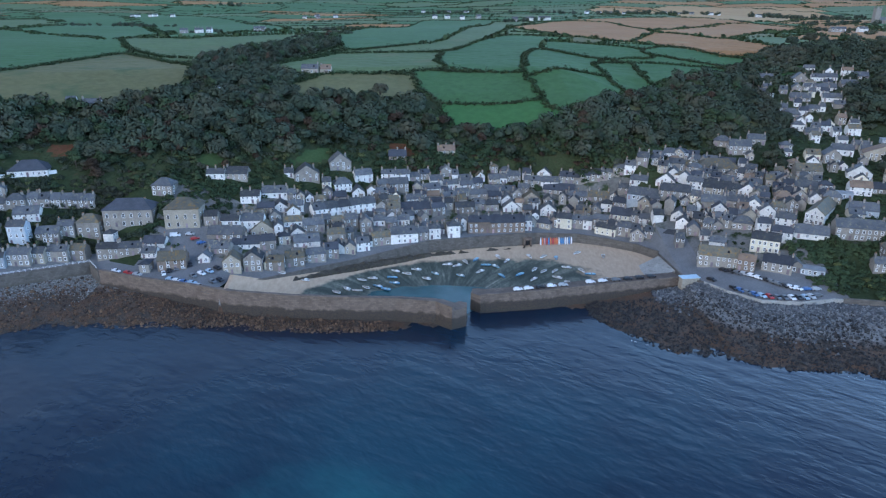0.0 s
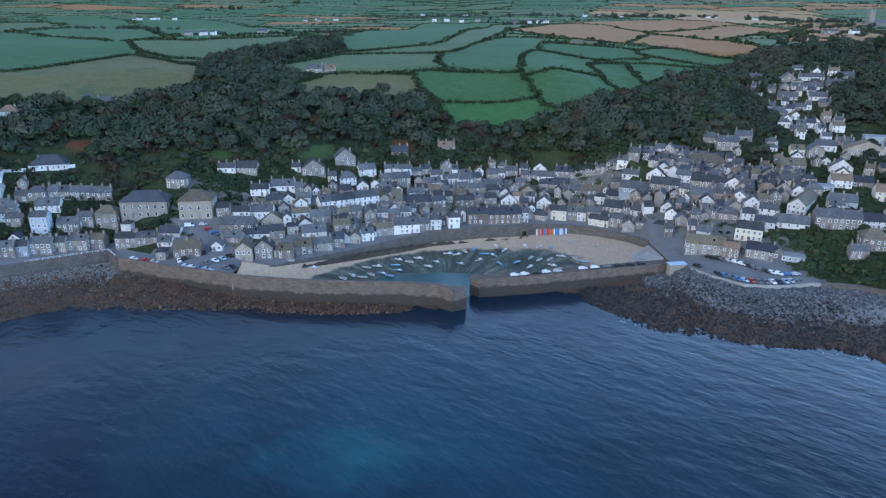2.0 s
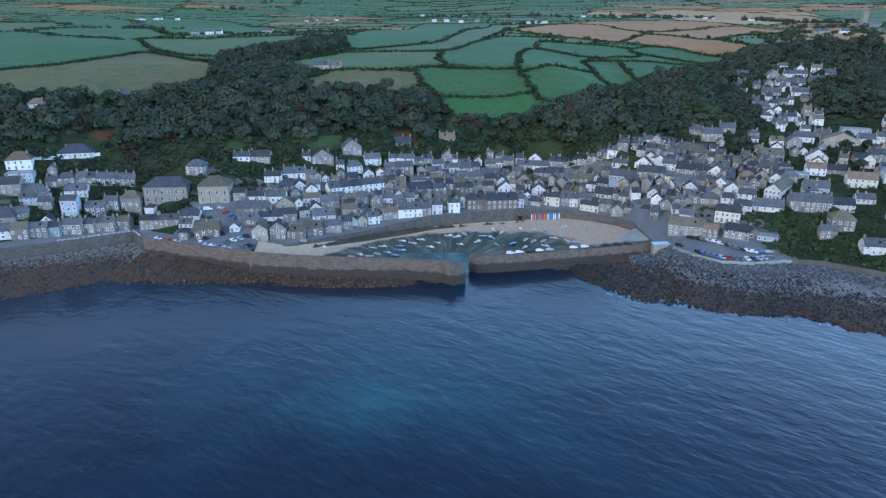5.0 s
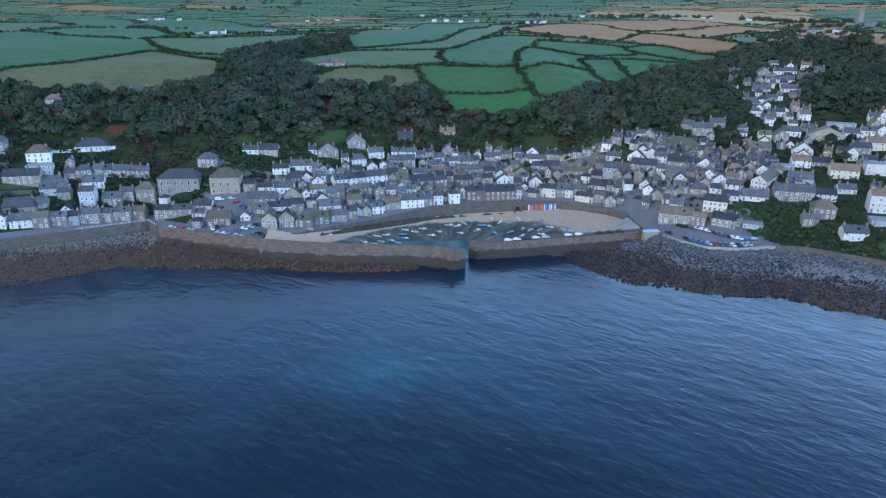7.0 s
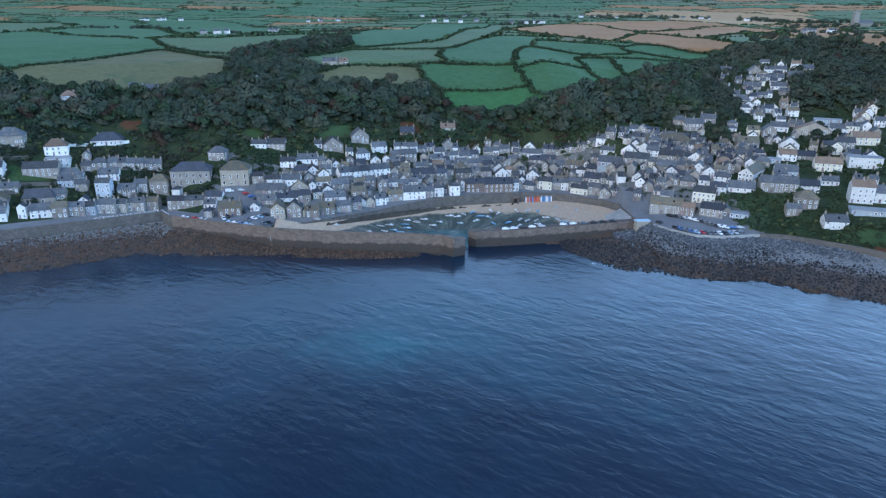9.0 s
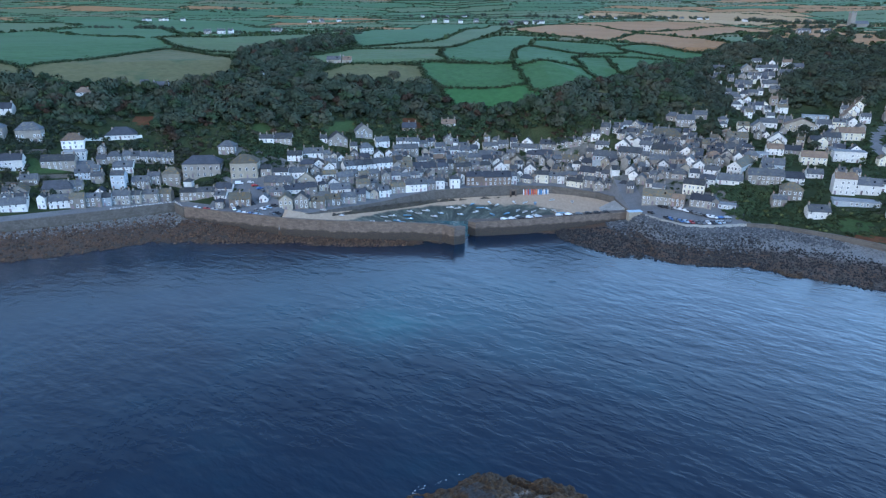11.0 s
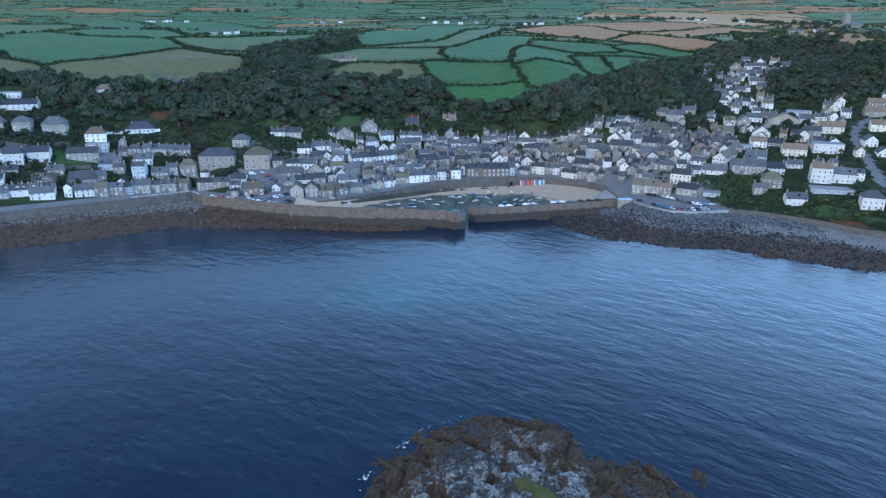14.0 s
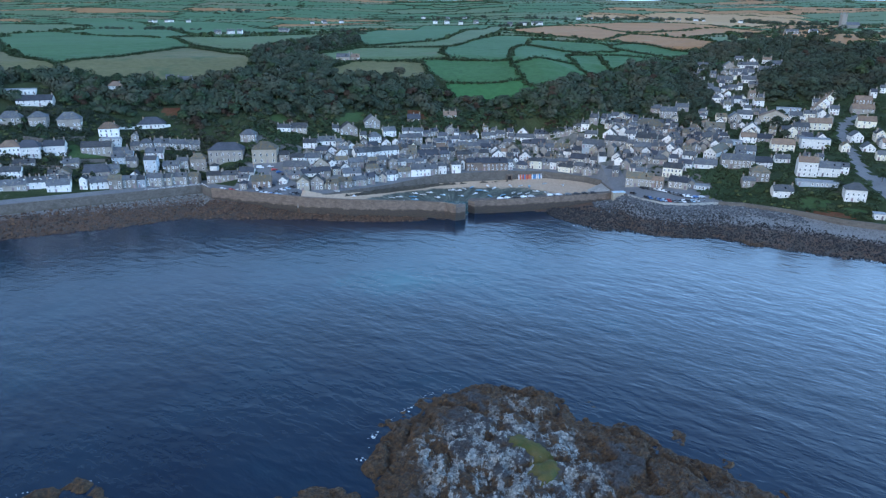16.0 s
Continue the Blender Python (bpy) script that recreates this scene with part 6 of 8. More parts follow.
house(302.2, 39.0, -28, 6.5, 5.2, 3.0, "gable", whitewash, lichen_slate)
house(268.3, 98.6, 79, 6.3, 4.3, 4.3, "ridge", granite, slate)
house(193.7, 104.9, -12, 7.2, 5.2, 3.5, "ridge", cream, lichen_slate)
house(302.8, 47.5, -19, 7.3, 4.6, 4.6, "ridge", whitewash, dark_slate)
house(278.6, 114.7, -20, 6.1, 5.3, 4.4, "ridge", whitewash, slate)
house(190.3, 98.1, -23, 5.7, 5.4, 2.7, "gable", whitewash, dark_slate)
house(235.1, 66.5, -21, 6.9, 5.3, 2.8, "ridge", cream, dark_slate)
house(246.8, 95.2, -10, 4.7, 4.6, 3.2, "gable", granite, dark_slate)
house(312.4, 81.8, -15, 6.0, 5.0, 3.8, "gable", whitewash, dark_slate)
house(239.9, 57.8, -17, 6.2, 5.4, 4.4, "gable", whitewash, dark_slate)
house(303.5, 79.2, -15, 3.7, 5.0, 2.7, "ridge", cream, slate)
house(311.2, -33.4, -21, 4.5, 4.5, 3.6, "gable", granite, slate)
house(203.2, 92.9, -19, 4.0, 4.8, 2.6, "gable", whitewash, dark_slate)
house(246.5, 41.6, -11, 4.8, 4.7, 3.9, "gable", cream, lichen_slate)
house(228.0, 115.9, -22, 5.4, 5.5, 3.1, "ridge", cream, slate)
house(181.8, 109.3, -24, 5.2, 4.9, 2.6, "hip", whitewash, slate)
house(218.3, 79.5, -30, 4.6, 4.2, 3.9, "ridge", pale_stone, lichen_slate)
house(314.8, 63.3, -18, 4.5, 4.8, 3.7, "ridge", whitewash, slate)
house(229.3, 60.4, 82, 4.8, 4.4, 3.7, "gable", pale_stone, slate)
house(229.8, 82.4, -9, 7.0, 4.9, 2.8, "ridge", pale_stone, dark_slate)
house(316.7, 90.9, -20, 5.1, 4.4, 2.6, "ridge", granite, dark_slate)
house(280.8, 17.8, -19, 5.5, 5.2, 4.1, "hip", pale_stone, slate)
house(311.5, 12.3, -7, 3.9, 4.4, 4.1, "hip", pale_stone, slate)
house(299.2, 11.3, -20, 4.0, 4.4, 3.9, "ridge", whitewash, slate)
house(261.7, -1.4, -10, 5.1, 4.5, 4.3, "ridge", granite, slate)
house(298.0, 26.1, 64, 4.0, 4.5, 3.2, "ridge", granite, lichen_slate)
house(275.7, 134.4, -23, 4.6, 5.6, 4.0, "ridge", whitewash, slate)
house(216.9, 98.7, -20, 4.1, 4.4, 3.2, "gable", granite, slate)
house(292.2, -10.8, 70, 4.3, 4.6, 2.7, "gable", whitewash, tan_tile)
house(217.2, 30.5, -16, 3.8, 4.7, 2.8, "ridge", pale_stone, slate)
house(271.7, 43.0, -11, 3.6, 5.0, 3.9, "ridge", whitewash, tan_tile)
house(293.7, 41.2, 78, 5.2, 5.4, 2.6, "ridge", whitewash, dark_slate)
house(303.3, -8.9, -8, 3.8, 4.4, 4.4, "ridge", whitewash, slate)
house(312.7, 40.7, -11, 3.7, 4.5, 3.1, "ridge", cream, slate)
house(179.5, 96.2, -17, 5.3, 4.9, 3.3, "hip", granite, tan_tile)
house(287.4, -19.8, -23, 4.6, 4.2, 3.4, "hip", whitewash, slate)
house(197.5, 91.2, -13, 4.0, 5.0, 3.9, "gable", granite, dark_slate)
house(207.2, 129.2, -10, 4.6, 4.5, 4.3, "ridge", whitewash, lichen_slate)
house(221.9, 24.9, -8, 4.2, 4.3, 4.4, "ridge", pale_stone, slate)
house(262.5, 223.7, -27, 5.9, 4.2, 3.1, "ridge", granite, dark_slate)
house(212.3, 157.2, -19, 6.0, 5.2, 2.8, "gable", whitewash, slate)
house(238.3, 145.4, -8, 7.2, 5.1, 4.5, "ridge", whitewash, lichen_slate)
house(250.0, 183.8, -11, 6.7, 5.4, 2.8, "ridge", granite, slate)
house(224.0, 151.5, -14, 6.5, 5.0, 3.5, "ridge", whitewash, dark_slate)
house(227.2, 211.5, -11, 4.5, 5.0, 3.3, "ridge", granite, slate)
house(240.6, 163.0, -6, 4.7, 4.7, 4.6, "ridge", pale_stone, tan_tile)
house(287.2, 245.3, -22, 7.4, 4.9, 4.2, "ridge", whitewash, tan_tile)
house(206.1, 147.6, -17, 6.4, 4.5, 3.3, "hip", whitewash, slate)
house(247.9, 210.4, -13, 4.7, 4.3, 4.3, "ridge", whitewash, slate)
house(262.6, 237.8, -16, 7.6, 5.1, 3.0, "ridge", whitewash, slate)
house(222.9, 167.5, -11, 4.3, 5.5, 3.2, "gable", whitewash, lichen_slate)
house(223.3, 176.2, -24, 5.0, 5.3, 3.6, "ridge", whitewash, dark_slate)
house(218.5, 217.5, -12, 5.5, 4.3, 3.2, "ridge", granite, slate)
house(241.7, 203.7, -27, 4.0, 5.5, 3.6, "ridge", cream, slate)
house(213.1, 181.1, -25, 4.5, 5.6, 2.8, "ridge", granite, slate)
house(238.3, 182.0, -10, 3.6, 5.0, 3.4, "ridge", whitewash, slate)
house(277.2, 245.1, 63, 4.8, 5.0, 4.6, "ridge", whitewash, dark_slate)
house(216.1, 146.8, -24, 4.9, 5.5, 3.6, "ridge", whitewash, slate)
house(226.6, 190.4, -21, 4.3, 5.5, 2.9, "ridge", whitewash, dark_slate)
house(225.6, 140.7, -11, 4.4, 5.3, 4.0, "ridge", whitewash, slate)
house(251.7, 226.5, -26, 5.3, 5.0, 3.4, "hip", pale_stone, lichen_slate)
house(249.6, 202.8, -27, 5.1, 5.0, 3.2, "ridge", whitewash, dark_slate)
house(243.8, 155.3, -17, 4.9, 4.7, 4.5, "ridge", whitewash, slate)
house(-201.4, 20.7, 15, 7.3, 5.4, 3.4, "ridge", granite, slate)
house(-188.4, 20.2, 9, 4.8, 5.1, 3.9, "gable", whitewash, dark_slate)
house(-143.2, 35.2, 90, 4.4, 4.3, 4.5, "hip", whitewash, slate)
house(-197.7, 47.1, 18, 4.0, 4.7, 3.8, "gable", granite, slate)

# ---- trees, hedges and shrubs ----
def sprays(at, count, seed, flat=0.8):
    """Leaf sprays scattered through the outer shell of each clump (x, y, z, radius, leaf)."""
    rs = np.random.RandomState(seed)
    at = np.array(at, float).reshape(-1, 1, 5)
    n = len(at)
    d = rs.normal(size=(n, count, 3))
    d /= np.linalg.norm(d, axis=2, keepdims=True)
    d[..., 2] *= np.where(d[..., 2] > 0, flat, flat * 0.6)
    p = at[..., :3] + d * at[..., 3:4] * rs.uniform(0.7, 1.08, (n, count, 1))
    up = d + rs.normal(size=(n, count, 3)) * 0.26 + (0, 0, 0.15)
    up /= np.linalg.norm(up, axis=2, keepdims=True)
    u = np.cross(up, rs.normal(size=(n, count, 3)))
    u /= np.linalg.norm(u, axis=2, keepdims=True) + 1e-9
    v = np.cross(up, u)
    a, b = at[..., 4:] * rs.uniform(0.6, 1.3, (n, count, 1)), at[..., 4:] * rs.uniform(0.5, 1.0, (n, count, 1))
    corners = [p + u * a * i + v * b * j + up * k * at[..., 4:] for i, j, k in ((-1, -0.4, 0), (0.1, -1, 0.1), (1, 0.3, 0), (-0.2, 1, 0.15))]
    soft = d + (0, 0, 0.75)
    soft /= np.linalg.norm(soft, axis=2, keepdims=True)
    soft = soft * 0.93 + up * 0.07
    return np.stack(corners, 2).reshape(-1, 3), np.repeat(soft.reshape(-1, 3), 4, 0)


def leaf_mesh(name, leaves, material):
    """Leaves as one mesh, shaded by the round of their clump."""
    verts, normals = leaves
    n = len(verts) // 4
    me = bpy.data.meshes.new(name)
    me.vertices.add(n * 4)
    me.vertices.foreach_set("co", verts.astype(np.float32).ravel())
    me.loops.add(n * 4)
    me.loops.foreach_set("vertex_index", np.arange(n * 4, dtype=np.int32))
    me.polygons.add(n)
    me.polygons.foreach_set("loop_start", np.arange(0, n * 4, 4, dtype=np.int32))
    me.update(calc_edges=True)
    me.polygons.foreach_set("use_smooth", np.ones(n, bool))
    normals /= np.linalg.norm(normals, axis=1, keepdims=True)
    me.attributes.new("custom_normal", "FLOAT_VECTOR", "POINT").data.foreach_set("vector", normals.astype(np.float32).ravel())
    me.materials.append(material)
    return me


def tree_meshes(seed, height, spread, leaves, leaf=0.42):
    r = random.Random(seed)
    bm = bmesh.new()
    clumps = []
    for i in range(11):
        a, q = i * 2.4 + r.uniform(-0.5, 0.5), math.sqrt((i + 0.5) / 11)
        z = height * (0.86 - 0.36 * q * q + r.uniform(-0.08, 0.06))
        clumps.append((math.cos(a) * q * spread * 0.72, math.sin(a) * q * spread * 0.72, z, spread * r.uniform(0.3, 0.48)))
    crown = leaf_mesh("crown", sprays([(*c, leaf * spread / 4.6) for c in clumps], 130, seed), leaves)
    bmesh.ops.create_cone(bm, cap_ends=True, segments=7, radius1=height * 0.032, radius2=height * 0.014, depth=height * 0.75, matrix=Matrix.Translation((0, 0, height * 0.375 - 0.3)))
    for x, y, z, q in clumps[:6]:
        a, b = Vector((0, 0, height * 0.35)), Vector((x, y, z))
        d = b - a
        bmesh.ops.create_cone(bm, cap_ends=False, segments=5, radius1=height * 0.014, radius2=height * 0.004, depth=d.length, matrix=Matrix.Translation((a + b) / 2) @ d.to_track_quat("Z", "Y").to_matrix().to_4x4())
    return mesh_of("trunk", bm, [bark]), crown


TREES = [(tree_meshes(21, 9, 4.0, leaf_green), "broad green tree on the wooded slope"), (tree_meshes(22, 11, 4.6, leaf_dark), "tall dark green tree in the wood"),
         (tree_meshes(23, 8, 3.6, leaf_dark), "round dark green tree in the wood"), (tree_meshes(24, 10, 4.3, leaf_green), "full green tree on the slope"),
         (tree_meshes(25, 8, 3.8, leaf_copper), "copper-leaved tree among green ones"), (tree_meshes(26, 7, 3.4, leaf_olive), "olive green small tree"),
         (tree_meshes(27, 9, 5.0, leaf_dark), "wide dark tree with a low crown")]


def tree(x, y, pick, size, turn, z=None):
    (trunk, crown), label = TREES[pick]
    top = tagged(new("tree"), label, "tree", "trees of the slope")
    top.matrix_basis = pose(x, y, (land(x, y) if z is None else z) - 0.4, 0, 0, turn) @ Matrix.Scale(size, 4)
    shared("trunk", trunk, top, Matrix())
    shared("crown", crown, top, Matrix())


def free_of_houses(x, y, gap):
    """Whether points keep clear of every house (arrays allowed)."""
    h = np.array(HOUSES)
    x, y = np.atleast_1d(x), np.atleast_1d(y)
    return (np.hypot(x[:, None] - h[:, 0], y[:, None] - h[:, 1] - h[:, 2] * 0.35) > h[:, 2] * 0.5 + np.reshape(gap, (-1, 1))).all(1)


def wood(outline, count, seed, sizes=(0.65, 1.15), gap=2.0, picks=(0, 1, 1, 2, 2, 3, 3, 4, 6, 6)):
    r = random.Random(seed)
    xs, ys = [p[0] for p in outline], [p[1] for p in outline]
    placed, tries = [], 0
    while len(placed) < count and tries < count * 40:
        tries += 1
        x, y = r.uniform(min(xs), max(xs)), r.uniform(min(ys), max(ys))
        size = r.uniform(*sizes)
        if not inside(outline, x, y) or any(math.hypot(x - a, y - b) < 2.9 * (size + s) / 2 * 1.25 for a, b, s in placed) or not free_of_houses(x, y, gap)[0] or not clear_ground(x, y):
            continue
        placed.append((x, y, size))
        tree(x, y, r.choice(picks), size, r.uniform(0, 360))


def clear_ground(x, y):
    """Points outside every clearing (arrays allowed)."""
    return ~np.any([inside(o, x, y) for _, o in CLEARINGS], axis=0)


def leafy(name, outline, count, seed, leaves, label, big, lobes=3, sprigs=48, leaf=0.15, inset=9.0, low=1.0):
    """A thicket of uneven leaf clumps, joined; low: how small it stays near the village, below the wood proper."""
    rs = np.random.RandomState(seed)
    o = np.array(outline)
    x, y = rs.uniform(o[:, 0].min(), o[:, 0].max(), count), rs.uniform(o[:, 1].min(), o[:, 1].max(), count)
    q = big * rs.uniform(0.5, 1.2, count)
    if low < 1:
        q *= np.clip(np.array([land(a, b) for a, b in zip(x, y)]) / 18 - 1.65, low, 1.0)
    keep = inside(tuple(outline), x, y) & (y > np.interp(x, FRONT_X, FRONT_Y) + inset) & ~inside(LAWN_E, x, y) & ~inside(ROAD_E, x, y) & ~inside(PARK_E, x, y) & clear_ground(x, y)
    x, y, q = x[keep], y[keep], q[keep]
    keep = free_of_houses(x, y, q * 0.55)
    at = []
    for px, py, s in zip(x[keep], y[keep], q[keep]):
        g = land(px, py)
        for _ in range(lobes):
            a, b, c, d = rs.uniform(-0.7, 0.7), rs.uniform(-0.7, 0.7), rs.uniform(0.3, 0.9), rs.uniform(0.5, 0.85)
            at.append((px + a * s, py + b * s, g + c * s, d * s, leaf * s + 0.13))
    return tagged(new(name, leaf_mesh(name, sprays(at, sprigs, seed), leaves)), label, "shrubs", kind="stuff")


def hedges():
    """Leafy banks along every border between two fields."""
    r = random.Random(5)
    near, far = [], []
    for a, b in ((owner[:-1, :], owner[1:, :]), (owner[:, :-1], owner[:, 1:])):
        down = a.shape[0] != owner.shape[0]
        for i, j in np.argwhere((a != b) & (np.maximum(a, b) >= 0)):
            x = (cx[i, j] + cx[i + down, j + (not down)]) / 2
            y = (cy[i, j] + cy[i + down, j + (not down)]) / 2
            if abs(x) > 0.75 * (y + 560) or y > 4300:
                continue
            step = max(abs(cx[i, j + 1] - cx[i, j]) if down and j + 1 < cx.shape[1] else 3, abs(cy[i + 1, j] - cy[i, j]) if not down and i + 1 < cy.shape[0] else 3)
            if y < 420 and step < 7:
                for _ in range(3):
                    q = r.uniform(1.1, 1.8) * (1.9 if r.random() < 0.06 else 1)
                    px, py = x + r.uniform(-1.8, 1.8), y + r.uniform(-1.2, 1.2)
                    near.append((px, py, land(px, py) + q * 0.5, q, 0.5))
            else:
                q = r.uniform(1.5, 2.3) * (2.0 if r.random() < 0.07 else 1) * max(0.85, y / 2300)
                for _ in range(max(1, int(step / (3.0 * max(1.0, y / 1300))))):
                    px, py = (x + r.uniform(-0.5, 0.5) * step, y) if down else (x, y + r.uniform(-0.5, 0.5) * step)
                    far.append((px, py, land(px, py) + q * 0.4, q, 0.75 * q))
    tagged(new("hedgerow", leaf_mesh("hedgerow", sprays(near, 15, 5), leaf_hedge)), "dark green hedge banks between the pastures", "hedge", kind="stuff")
    tagged(new("hedgerow", leaf_mesh("hedgerow", sprays(far, 7, 6, 0.7), leaf_hedge)), "distant dark hedges across the farmland", "hedge", kind="stuff")


EAST = ((150, 5), (150, 110), (200, 135), (260, 150), (330, 150), (330, -40), (200, -30))
BELT = ((-330, 58), (-250, 60), (-200, 66), (-150, 60), (-100, 73), (-60, 97), (0, 108), (60, 103), (100, 94), (146, 92), (160, 120), (168, 140), (182, 180), (190, 225),
        (200, 260), (180, 240), (125, 192), (62, 134), (3, 140), (-24, 168), (-84, 150), (-156, 150), (-200, 120), (-330, 95))
GARDEN_E = ((143, 29), (161, 33), (186, 35), (181, 13), (179, -3), (144, 0), (140, 11))
GARDEN_H = ((186, -4), (215, 3), (224, -12), (215, -22), (205, -12), (190, -10))
GROVE = ((159, 118), (180, 120), (184, 96), (160, 83), (151, 91))
GROVE_E = ((214, 84), (240, 126), (258, 110), (240, 70), (222, 64))
TOWN = ((-250, 0), (-250, 40), (-150, 66), (-100, 80), (-40, 104), (60, 108), (150, 110), (250, 120), (260, 20), (200, -20), (150, 0), (110, 30), (98, 60), (0, 70), (-80, 30), (-130, 22))
wood(wood_a, 180, 3)
wood(wood_b, 32, 4, (0.9, 1.5))
wood(wood_c, 22, 6, (0.55, 0.95), picks=(0, 2, 3, 5, 5))
wood(BELT, 26, 8, (0.55, 0.9), picks=(0, 2, 3, 4, 5))
wood(GARDEN_E, 6, 12, (0.4, 0.6), 1.0, (0, 3, 5))
wood(GROVE, 9, 13, (0.6, 0.85), 1.0, (1, 2, 6))
wood(EAST, 14, 15, (0.4, 0.65), 1.0, (0, 2, 3, 5))
wood(GROVE_E, 8, 14, (0.5, 0.8), 1.0, (1, 2, 6))
leafy("woodland", BELT, 1700, 31, leaf_dark, "dense dark green thicket covering the slope", 5.6, sprigs=150, leaf=0.1, low=0.42)
leafy("woodland", BELT, 1500, 32, leaf_green, "green undergrowth between the trees of the slope", 4.6, sprigs=120, leaf=0.1, low=0.4)
leafy("woodland", BELT, 520, 33, leaf_copper, "russet bushes scattered through the wood", 4.2, sprigs=120, leaf=0.1, low=0.5)
leafy("scrub_bushes", BELT, 900, 34, leaf_olive, "pale olive bushes and bramble on the slope", 2.0, sprigs=60, leaf=0.11)
leafy("garden_shrubs", BELT, 3400, 57, leaf_dark, "dark bushes and bramble between wood and village", 1.9, 3, 34, leaf=0.13)
leafy("garden_shrubs", BELT, 1300, 58, leaf_green, "green bushes in old gardens under the wood", 1.7, 3, 32, leaf=0.13)
leafy("woodland", wood_b, 900, 35, leaf_dark, "dark trees crowding the valley side", 4.2)
leafy("woodland", wood_a, 950, 39, leaf_dark, "dark canopy filling the hillside wood", 5.6, sprigs=150, leaf=0.1)
leafy("woodland", ((-152, 142), (-100, 150), (-92, 196), (-128, 214), (-150, 190)), 260, 55, leaf_dark, "dark trees round the dome tent", 4.2, sprigs=100, leaf=0.1)
leafy("garden_shrubs", GARDEN_E, 420, 36, leaf_green, "thick green garden shrubs above the sea wall", 1.3)
GARDEN_F = ((146, -4), (163, -9), (186, -24), (200, -40), (216, -48), (224, -30), (206, -9), (182, 2), (150, 8))
leafy("garden_shrubs", GARDEN_F, 620, 53, leaf_green, "thick hedges and shrubs along the sea wall", 1.5, 3, 44, inset=1.5)
leafy("garden_shrubs", GARDEN_F, 160, 54, leaf_olive, "yellowed shrubs in the seaside gardens", 1.0, 3, 34, inset=1.5)
leafy("garden_shrubs", GARDEN_H, 160, 37, leaf_dark, "dark shrubs round the hotel lawn", 1.2)
leafy("garden_shrubs", TOWN, 3000, 38, leaf_green, "small trees and shrubs in gardens between the houses", 1.15, 3, 26)
ESTATE = ((170, 130), (200, 128), (250, 150), (300, 215), (290, 250), (215, 225), (190, 180))
VALLEY = ((257, 203), (311, 256), (362, 230), (320, 150), (312, 138), (278, 147), (248, 164))
leafy("woodland", VALLEY, 420, 51, leaf_dark, "dark wood between the bungalows and the school", 5.0, sprigs=100, leaf=0.1)
leafy("woodland", ((187, 201), (208, 218), (214, 176), (199, 130), (175, 127), (170, 150)), 240, 52, leaf_dark, "dark trees below the bungalows", 4.4, sprigs=100, leaf=0.1)
leafy("garden_shrubs", ESTATE, 700, 40, leaf_dark, "dark garden shrubs between white bungalows", 1.4)
WEST = ((-275, -18), (-275, 62), (-130, 62), (-130, 30), (-180, 26), (-214, 10), (-240, 0))
wood(WEST, 26, 16, (0.35, 0.6), 0.8, (0, 2, 2, 3, 5))
leafy("garden_shrubs", WEST, 700, 56, leaf_olive, "pale shrubs in the gardens of the western slope", 1.2, 3, 40, leaf=0.12)
leafy("garden_shrubs", WEST, 2600, 42, leaf_dark, "hedges and shrubs between houses on the western slope", 1.8, 3, 28)
leafy("garden_shrubs", EAST, 2100, 43, leaf_green, "garden hedges, shrubs and small trees between eastern houses", 1.5, 3, 26)
BACKS = ((-140, 40), (-150, 64), (-100, 80), (-60, 104), (0, 116), (60, 112), (105, 102), (150, 98), (150, 84), (100, 80), (50, 88), (0, 92), (-50, 78), (-90, 58), (-120, 40))
leafy("garden_shrubs", BACKS, 2600, 45, leaf_green, "overgrown gardens and small trees behind the village", 1.9, 3, 40)
leafy("garden_shrubs", BACKS, 500, 46, leaf_olive, "pale bushes in gardens behind the village", 1.2, 3, 30)
ABOVE = ((182, 215), (215, 230), (255, 240), (300, 254), (330, 300), (280, 345), (235, 300), (196, 258))
leafy("woodland", ABOVE, 620, 47, leaf_dark, "dark trees above the white bungalows", 3.8, sprigs=56)
leafy("woodland", ((330, 140), (250, 152), (300, 215), (310, 260), (420, 300), (440, 200)), 800, 48, leaf_dark, "dark wood beside the white bungalows", 3.8, sprigs=56)
STRIP = ((-30, 96), (-20, 122), (20, 126), (62, 124), (104, 112), (112, 96), (62, 98), (20, 104))
leafy("garden_shrubs", STRIP, 900, 49, leaf_green, "bushes and small trees on the steep bank behind the village", 2.3, 3, 52)
leafy("garden_shrubs", STRIP, 220, 50, leaf_copper, "russet bushes on the steep bank", 1.9, 3, 44)
hedges()



